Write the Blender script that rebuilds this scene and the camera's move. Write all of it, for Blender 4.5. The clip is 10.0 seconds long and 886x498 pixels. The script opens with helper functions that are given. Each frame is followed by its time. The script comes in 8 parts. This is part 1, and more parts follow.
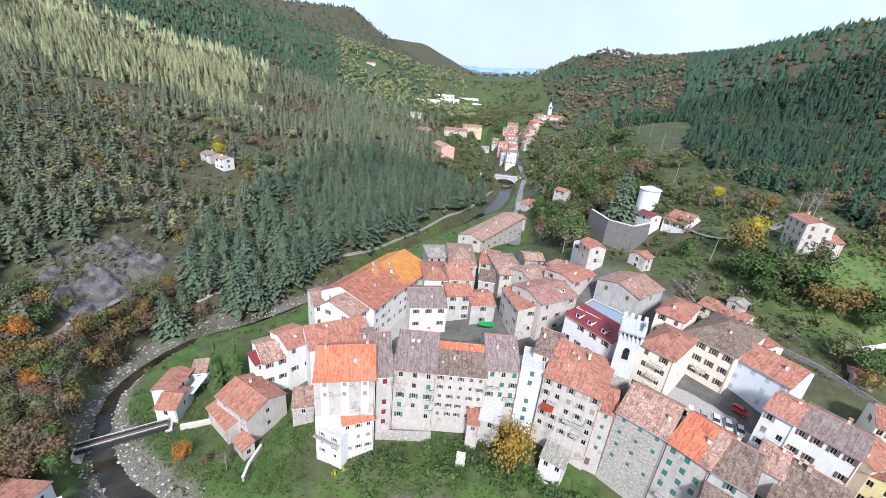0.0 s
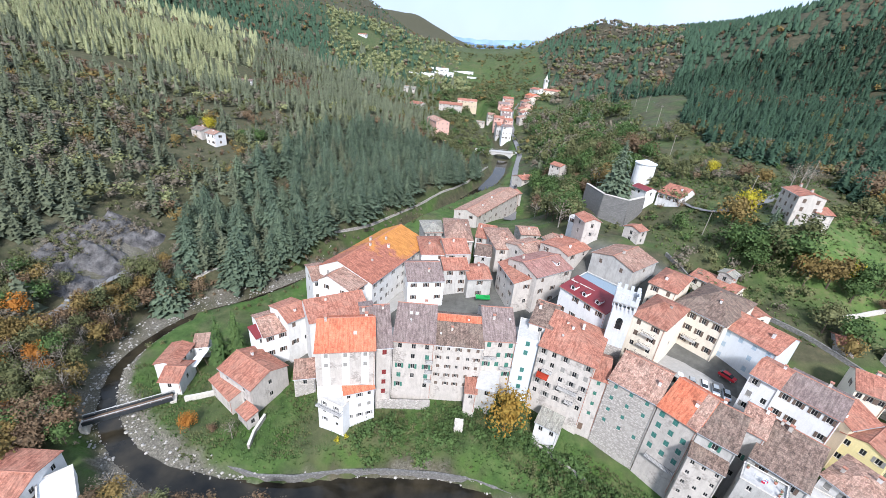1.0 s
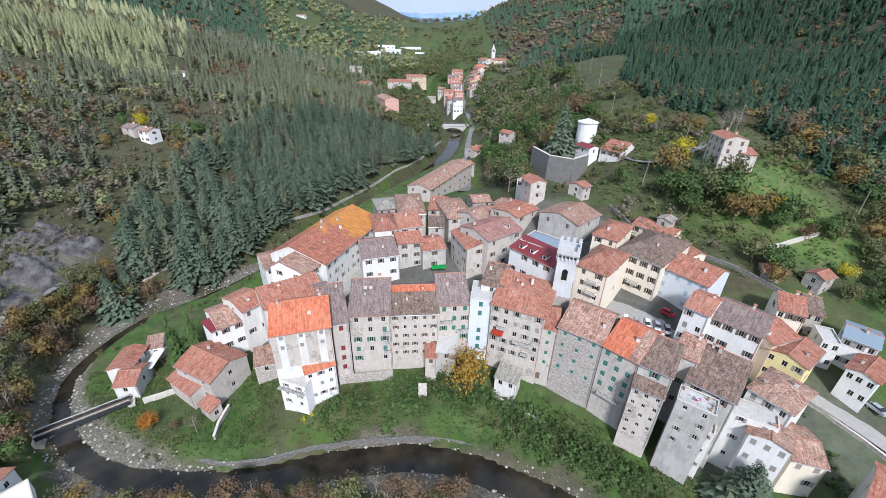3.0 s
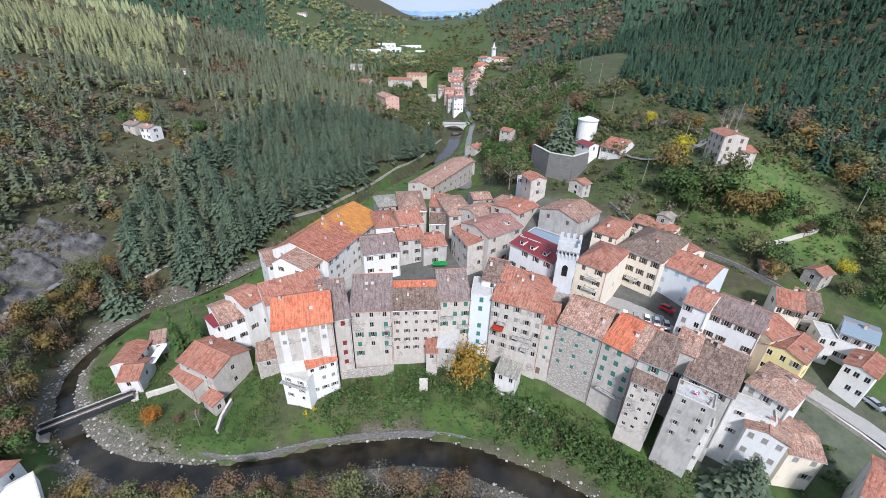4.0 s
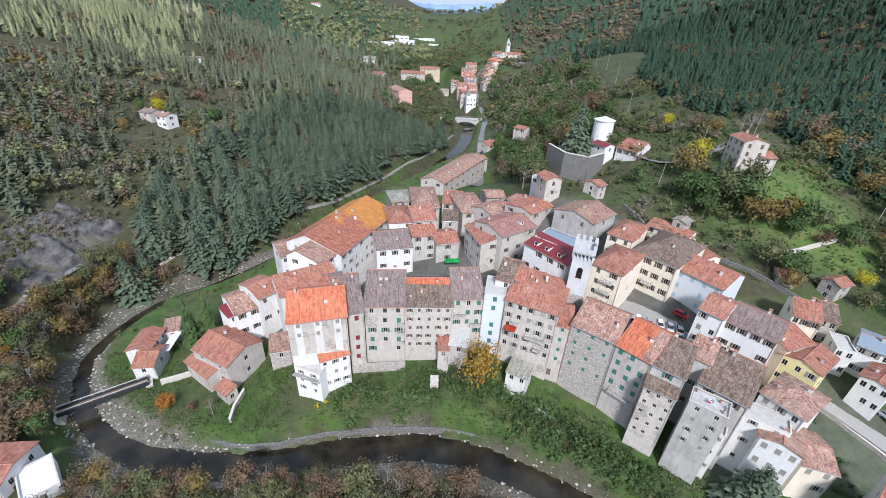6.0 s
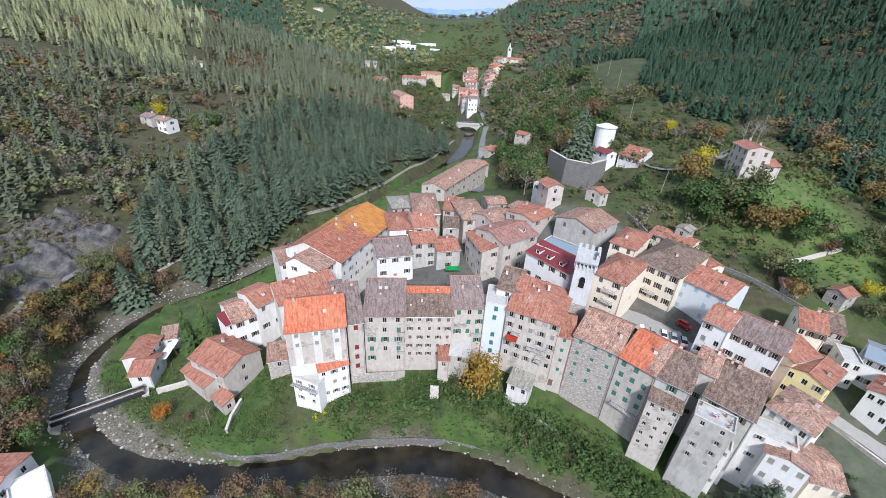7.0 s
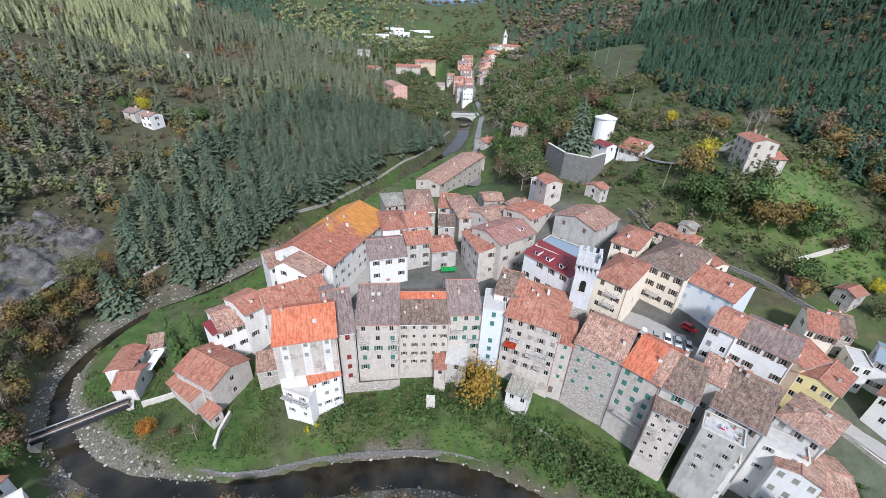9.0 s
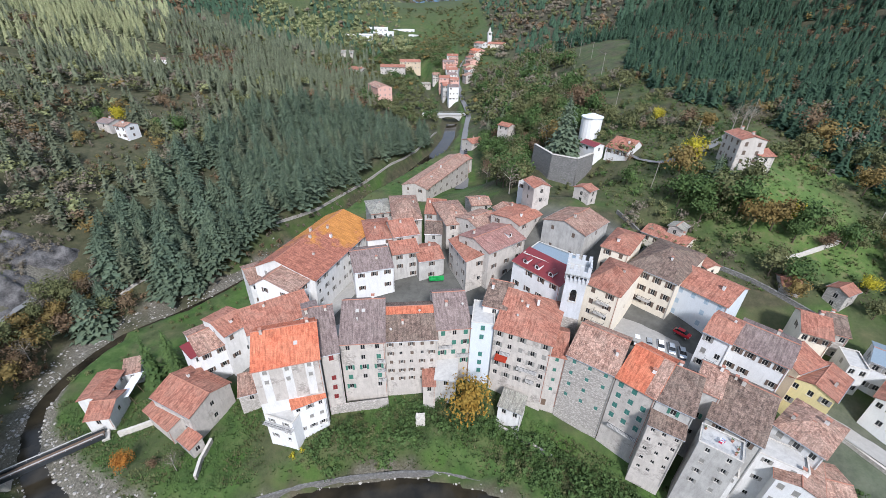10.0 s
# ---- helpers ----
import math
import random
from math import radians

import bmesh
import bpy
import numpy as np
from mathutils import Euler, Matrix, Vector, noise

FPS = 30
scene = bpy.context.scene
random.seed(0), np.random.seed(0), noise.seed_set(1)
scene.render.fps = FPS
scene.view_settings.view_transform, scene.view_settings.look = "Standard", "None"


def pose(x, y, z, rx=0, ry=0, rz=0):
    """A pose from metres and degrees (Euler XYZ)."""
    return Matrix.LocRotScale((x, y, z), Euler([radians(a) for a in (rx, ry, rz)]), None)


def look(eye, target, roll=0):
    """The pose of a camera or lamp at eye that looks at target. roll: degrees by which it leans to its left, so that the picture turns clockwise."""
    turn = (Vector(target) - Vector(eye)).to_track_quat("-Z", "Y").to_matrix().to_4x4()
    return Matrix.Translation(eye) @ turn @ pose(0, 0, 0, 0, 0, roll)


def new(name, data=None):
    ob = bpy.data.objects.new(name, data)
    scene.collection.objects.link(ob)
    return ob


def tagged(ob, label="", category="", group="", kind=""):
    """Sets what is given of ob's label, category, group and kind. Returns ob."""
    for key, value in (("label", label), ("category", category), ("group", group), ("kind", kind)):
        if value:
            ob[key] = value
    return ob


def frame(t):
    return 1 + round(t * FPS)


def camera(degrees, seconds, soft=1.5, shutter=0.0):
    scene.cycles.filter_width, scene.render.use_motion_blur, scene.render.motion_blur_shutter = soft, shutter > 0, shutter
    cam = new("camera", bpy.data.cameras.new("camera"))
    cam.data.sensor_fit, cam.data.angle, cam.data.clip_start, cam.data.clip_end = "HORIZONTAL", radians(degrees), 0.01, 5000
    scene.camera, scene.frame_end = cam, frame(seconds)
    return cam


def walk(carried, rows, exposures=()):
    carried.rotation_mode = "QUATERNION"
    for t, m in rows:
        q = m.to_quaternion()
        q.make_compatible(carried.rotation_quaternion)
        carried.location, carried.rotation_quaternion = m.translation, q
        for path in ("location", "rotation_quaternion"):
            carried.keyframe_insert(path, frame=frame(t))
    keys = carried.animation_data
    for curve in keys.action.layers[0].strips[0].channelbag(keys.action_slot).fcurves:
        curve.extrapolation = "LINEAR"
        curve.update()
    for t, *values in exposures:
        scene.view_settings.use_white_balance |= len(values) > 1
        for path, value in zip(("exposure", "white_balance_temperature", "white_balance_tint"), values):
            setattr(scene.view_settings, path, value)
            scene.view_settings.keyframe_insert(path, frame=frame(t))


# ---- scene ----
import itertools

cam = camera(94.87, 10.0, soft=0.5)
PATH = [
    (0, pose(-6.00, 4.63, 96.52, 67.358, -4.993, 8.152)),
    (0.5, pose(-6.10, 3.89, 96.78, 67.457, -4.949, 7.979)),
    (1, pose(-6.40, 3.30, 95.97, 64.229, -4.936, 7.337)),
    (1.5, pose(-6.70, 2.22, 95.24, 61.911, -4.883, 7.076)),
    (2, pose(-3.00, 2.01, 94.84, 61.996, -3.099, 3.862)),
    (2.2, pose(-0.90, 2.04, 94.68, 62.130, -2.039, 2.053)),
    (3.3, pose(0.00, 0.59, 94.21, 61.814, -1.403, 0.863)),
    (3.5, pose(0.00, 0.32, 94.17, 61.824, -1.402, 0.866)),
    (4, pose(-0.20, 0.10, 93.98, 61.682, -1.453, 0.934)),
    (4.5, pose(-0.35, -0.00, 94.00, 61.592, -1.494, 1.016)),
    (5, pose(-1.10, -0.01, 94.10, 61.572, -1.988, 1.622)),
    (5.5, pose(-2.10, 0.29, 94.11, 61.119, -2.499, 2.319)),
    (5.7, pose(-2.50, 0.27, 94.27, 60.717, -2.634, 2.364)),
    (6.8, pose(-3.00, 1.88, 95.38, 61.655, -2.863, 2.808)),
    (7, pose(-2.95, 2.22, 95.17, 61.395, -2.872, 2.687)),
    (7.5, pose(-3.00, 3.13, 95.20, 60.856, -2.733, 2.562)),
    (8, pose(-3.25, 4.38, 95.42, 60.553, -2.842, 2.773)),
    (8.5, pose(-3.10, 6.17, 95.64, 60.209, -2.820, 2.552)),
    (9, pose(-2.60, 8.34, 96.23, 59.886, -2.437, 2.002)),
    (9.5, pose(-1.60, 10.69, 96.98, 59.590, -1.812, 0.888)),
    (10, pose(-0.97, 13.29, 97.61, 59.648, -1.402, 0.151)),
]
walk(cam, PATH, [(0, 0.85, 5980, 14), (0.9, 0.9, 5980, 14), (1.5, 0.8, 5980, 14), (2.1, 0.58, 5980, 14), (3.5, 0.55, 5980, 14), (10, 0.55, 5980, 14)])

# ---- daylight: a bright, thinly clouded sky and a soft sun ----
SUN_AZ, SUN_EL = 172.0, 42.0
world = bpy.data.worlds.new("sky")
scene.world = world
world.use_nodes = True
wn, wl = world.node_tree.nodes, world.node_tree.links
sky = wn.new("ShaderNodeTexSky")
sky.sky_type, sky.sun_disc = "NISHITA", False
sky.sun_elevation, sky.sun_rotation = radians(SUN_EL), radians(SUN_AZ)
sky.air_density, sky.dust_density = 1.0, 2.0
wcoord = wn.new("ShaderNodeTexCoord")
wnoise = wn.new("ShaderNodeTexNoise")
wnoise.inputs["Scale"].default_value, wnoise.inputs["Detail"].default_value = 2.2, 5
wramp = wn.new("ShaderNodeValToRGB")
wramp.color_ramp.elements[0].position, wramp.color_ramp.elements[0].color = 0.3, (0.55, 0.55, 0.55, 1)
wramp.color_ramp.elements[1].position, wramp.color_ramp.elements[1].color = 0.62, (0.95, 0.95, 0.95, 1)
wmix = wn.new("ShaderNodeMix")
wmix.data_type = "RGBA"
wmix.inputs["B"].default_value = (8.3, 9.9, 12.2, 1)
wl.new(wcoord.outputs["Generated"], wnoise.inputs["Vector"])
wl.new(wnoise.outputs["Fac"], wramp.inputs["Fac"])
wl.new(wramp.outputs["Color"], wmix.inputs["Factor"])
wl.new(sky.outputs["Color"], wmix.inputs["A"])
wl.new(wmix.outputs["Result"], wn["Background"].inputs["Color"])
wn["Background"].inputs["Strength"].default_value = 0.064
sun = new("sun", bpy.data.lights.new("sun", "SUN"))
sun.data.energy, sun.data.angle, sun.data.color = 3.55, radians(9), (1.0, 0.965, 0.91)
_az, _el = radians(SUN_AZ), radians(SUN_EL)
sun_from = Vector((math.sin(_az) * math.cos(_el), math.cos(_az) * math.cos(_el), math.sin(_el)))
sun.matrix_world = look(sun_from * 500, (0, 0, 0))


# ---- materials ----
def ramp(nt, fac, stops):
    r = nt.nodes.new("ShaderNodeValToRGB")
    e = r.color_ramp.elements
    while len(e) < len(stops):
        e.new(0.5)
    for el, (pos, col) in zip(e, stops):
        el.position, el.color = pos, (*col, 1)
    nt.links.new(fac, r.inputs["Fac"])
    return r.outputs["Color"]


def noise_of(nt, vec, scale, detail=4, rough=0.6):
    n = nt.nodes.new("ShaderNodeTexNoise")
    n.inputs["Scale"].default_value, n.inputs["Detail"].default_value, n.inputs["Roughness"].default_value = scale, detail, rough
    nt.links.new(vec, n.inputs["Vector"])
    return n.outputs["Fac"]


def mixed(nt, fac, a, b, blend="MIX"):
    m = nt.nodes.new("ShaderNodeMix")
    m.data_type, m.blend_type = "RGBA", blend
    for sock, v in (("Factor", fac), ("A", a), ("B", b)):
        if isinstance(v, (int, float)):
            m.inputs[sock].default_value = v
        elif isinstance(v, tuple):
            m.inputs[sock].default_value = (*v, 1)
        else:
            nt.links.new(v, m.inputs[sock])
    return m.outputs["Result"]


def bumped(nt, bsdf, height, strength, distance):
    b = nt.nodes.new("ShaderNodeBump")
    b.inputs["Strength"].default_value, b.inputs["Distance"].default_value = strength, distance
    nt.links.new(height, b.inputs["Height"])
    nt.links.new(b.outputs["Normal"], bsdf.inputs["Normal"])


def start_material(name, rough=0.85):
    m = bpy.data.materials.new(name)
    m.use_nodes = True
    nt = m.node_tree
    bsdf = nt.nodes["Principled BSDF"]
    bsdf.inputs["Roughness"].default_value = rough
    bsdf.inputs["Specular IOR Level"].default_value = 0.25
    pos = nt.nodes.new("ShaderNodeNewGeometry").outputs["Position"]
    return m, nt, bsdf, pos


def scaled(c, k):
    return tuple(min(1.0, v * k) for v in c)


def plain(name, col, rough=0.8, metal=0.0, var=0.15, scale=3.0, bump=0.15, dist=0.03):
    """Paint, metal, wood and the like: one colour with fine and broad wear."""
    m, nt, bsdf, pos = start_material(name, rough)
    f1, f2 = noise_of(nt, pos, scale, 5), noise_of(nt, pos, scale * 9, 3)
    c = ramp(nt, f1, [(0.3, scaled(col, 1 - var)), (0.7, scaled(col, 1 + var))])
    c = mixed(nt, 0.35, c, ramp(nt, f2, [(0.3, scaled(col, 1 - 1.3 * var)), (0.7, scaled(col, 1 + 1.3 * var))]))
    nt.links.new(c, bsdf.inputs["Base Color"])
    bsdf.inputs["Metallic"].default_value = metal
    if bump:
        bumped(nt, bsdf, f2, bump, dist)
    return m


def plaster(name, col, stain, amount=0.5, stone=None, cover=0.46):
    """Old render with rain streaks and patches; where given, bare stone shows in places."""
    m, nt, bsdf, pos = start_material(name, 0.92)
    mp = nt.nodes.new("ShaderNodeMapping")
    mp.inputs["Scale"].default_value = (1, 1, 0.22)
    nt.links.new(pos, mp.inputs["Vector"])
    streak = noise_of(nt, mp.outputs["Vector"], 1.3, 6, 0.65)
    patch, fine = noise_of(nt, pos, 0.28, 5), noise_of(nt, pos, 7.0, 4)
    c = mixed(nt, ramp(nt, streak, [(0.45, (0, 0, 0)), (0.66, (amount,) * 3)]), col, stain)
    c = mixed(nt, ramp(nt, patch, [(0.45, (0, 0, 0)), (0.62, (amount * 0.8,) * 3)]), c, scaled(stain, 1.12))
    c = mixed(nt, 0.3, c, ramp(nt, fine, [(0.3, scaled(col, 0.62)), (0.7, scaled(col, 1.15))]))
    rnd = nt.nodes.new("ShaderNodeObjectInfo").outputs["Random"]
    c = mixed(nt, 1.0, c, ramp(nt, rnd, [(0, (0.9, 0.9, 0.9)), (1, (1.0, 1.0, 1.0))]), "MULTIPLY")
    height = fine
    if stone:
        v = nt.nodes.new("ShaderNodeTexVoronoi")
        v.inputs["Scale"].default_value = 1.9
        mp2 = nt.nodes.new("ShaderNodeMapping")
        mp2.inputs["Scale"].default_value = (1, 1, 1.9)
        nt.links.new(pos, mp2.inputs["Vector"])
        nt.links.new(mp2.outputs["Vector"], v.inputs["Vector"])
        sc = mixed(nt, v.outputs["Color"], scaled(stone, 0.62), scaled(stone, 1.25))
        sc = mixed(nt, ramp(nt, v.outputs["Distance"], [(0.35, (0, 0, 0)), (0.6, (0.6,) * 3)]), sc, scaled(stone, 0.5))
        c = mixed(nt, ramp(nt, patch, [(cover, (1,) * 3), (cover + 0.1, (0.05,) * 3)]), c, sc)
    nt.links.new(c, bsdf.inputs["Base Color"])
    bumped(nt, bsdf, height, 0.35, 0.04)
    return m


def tiles(name, c1, c2, dark, lichen, lichen_amount=0.4, row=0.42, width=0.34, reach=None):
    """Clay roof tiles in courses, each with a tone of its own, weathered in patches."""
    m, nt, bsdf, pos = start_material(name, 0.9)
    uv = nt.nodes.new("ShaderNodeUVMap").outputs["UV"]
    br = nt.nodes.new("ShaderNodeTexBrick")
    nt.links.new(uv, br.inputs["Vector"])
    for k, v in (("Scale", 1.0), ("Mortar Size", 0.028), ("Mortar Smooth", 0.4), ("Bias", 0.0), ("Brick Width", width), ("Row Height", row)):
        br.inputs[k].default_value = v
    br.inputs["Color1"].default_value, br.inputs["Color2"].default_value, br.inputs["Mortar"].default_value = (*c1, 1), (*c2, 1), (*dark, 1)
    run = nt.nodes.new("ShaderNodeTexBrick")
    nt.links.new(uv, run.inputs["Vector"])
    for k, v in (("Scale", 1.0), ("Mortar Size", 0.0), ("Bias", 0.0), ("Brick Width", 0.55), ("Row Height", row * 1.5)):
        run.inputs[k].default_value = v
    run.inputs["Color1"].default_value, run.inputs["Color2"].default_value = (*scaled(c1, 0.6), 1), (*scaled(c2, 1.3), 1)
    patch, mid, fine = noise_of(nt, pos, 0.22, 5), noise_of(nt, pos, 0.95, 6, 0.78), noise_of(nt, pos, 3.6, 4, 0.75)
    c = mixed(nt, 0.5, br.outputs["Color"], run.outputs["Color"])
    c = mixed(nt, ramp(nt, mid, [(0.45, (0, 0, 0)), (0.6, (0.9,) * 3)]), c, dark)
    spread = patch
    if reach:
        sep = nt.nodes.new("ShaderNodeSeparateXYZ")
        nt.links.new(pos, sep.inputs["Vector"])
        far = nt.nodes.new("ShaderNodeMapRange")
        nt.links.new(sep.outputs["Y"], far.inputs["Value"])
        far.inputs["From Min"].default_value, far.inputs["From Max"].default_value = reach
        add = nt.nodes.new("ShaderNodeMath")
        add.operation, add.inputs[1].default_value = "MULTIPLY_ADD", 0.4
        nt.links.new(far.outputs["Result"], add.inputs[0])
        low = nt.nodes.new("ShaderNodeMath")
        low.operation, low.inputs[1].default_value = "SUBTRACT", 0.2
        nt.links.new(patch, low.inputs[0])
        nt.links.new(low.outputs["Value"], add.inputs[2])
        spread = add.outputs["Value"]
    c = mixed(nt, ramp(nt, spread, [(0.44, (0, 0, 0)), (0.58, (lichen_amount,) * 3)]), c, lichen)
    c = mixed(nt, 0.36, c, ramp(nt, fine, [(0.38, scaled(dark, 0.75)), (0.5, c1), (0.62, scaled(c2, 1.3))]))
    along = nt.nodes.new("ShaderNodeMapping")
    along.inputs["Scale"].default_value = (2.4, 0.3, 1)
    nt.links.new(uv, along.inputs["Vector"])
    runs = noise_of(nt, along.outputs["Vector"], 1.0, 3, 0.6)
    c = mixed(nt, 0.75, c, ramp(nt, runs, [(0.36, (0.55, 0.53, 0.52)), (0.62, (1.15, 1.15, 1.15))]), "MULTIPLY")
    rnd = nt.nodes.new("ShaderNodeObjectInfo").outputs["Random"]
    c = mixed(nt, 1.0, c, ramp(nt, rnd, [(0, (0.82, 0.82, 0.82)), (1, (1, 1, 1))]), "MULTIPLY")
    nt.links.new(c, bsdf.inputs["Base Color"])
    w = nt.nodes.new("ShaderNodeTexWave")
    w.wave_type, w.bands_direction = "BANDS", "X"
    w.inputs["Scale"].default_value, w.inputs["Distortion"].default_value = 0.93 / width * 0.34, 0.6
    nt.links.new(uv, w.inputs["Vector"])
    h = mixed(nt, 0.5, w.outputs["Color"], br.outputs["Fac"])
    bumped(nt, bsdf, mixed(nt, 0.4, h, fine), 0.6, 0.08)
    return m


def foliage(name, tones, rough=0.75, scale=0.5):
    """Leaves or needles: every clump or tree a tone of its own, mottled within."""
    m, nt, bsdf, pos = start_material(name, rough)
    geo = nt.nodes.new("ShaderNodeNewGeometry")
    rnd = nt.nodes.new("ShaderNodeObjectInfo").outputs["Random"]
    n = len(tones)
    step = [(i / max(1, n - 1), c) for i, c in enumerate(tones)]
    a = ramp(nt, geo.outputs["Random Per Island"], step)
    b = ramp(nt, rnd, step)
    f = noise_of(nt, pos, scale, 4)
    cells = nt.nodes.new("ShaderNodeTexVoronoi")
    cells.voronoi_dimensions, cells.inputs["Scale"].default_value = "2D", 0.17
    nt.links.new(pos, cells.inputs["Vector"])
    tone = nt.nodes.new("ShaderNodeSeparateColor")
    nt.links.new(cells.outputs["Color"], tone.inputs["Color"])
    c = mixed(nt, 0.5, mixed(nt, 0.4, a, ramp(nt, tone.outputs["Red"], step)), b)
    c = mixed(nt, 1.0, c, ramp(nt, tone.outputs["Green"], [(0, (0.62, 0.62, 0.62)), (1, (1.25, 1.25, 1.25))]), "MULTIPLY")
    c = mixed(nt, 0.5, c, ramp(nt, f, [(0.3, scaled(tones[0], 0.6)), (0.7, scaled(tones[-1], 1.25))]))
    nt.links.new(c, bsdf.inputs["Base Color"])
    bsdf.inputs["Specular IOR Level"].default_value = 0.12
    return m


def glassy(name, col):
    m, nt, bsdf, pos = start_material(name, 0.12)
    f = noise_of(nt, pos, 1.2, 2)
    nt.links.new(ramp(nt, f, [(0.3, scaled(col, 0.6)), (0.7, scaled(col, 1.5))]), bsdf.inputs["Base Color"])
    bsdf.inputs["Specular IOR Level"].default_value = 0.6
    return m


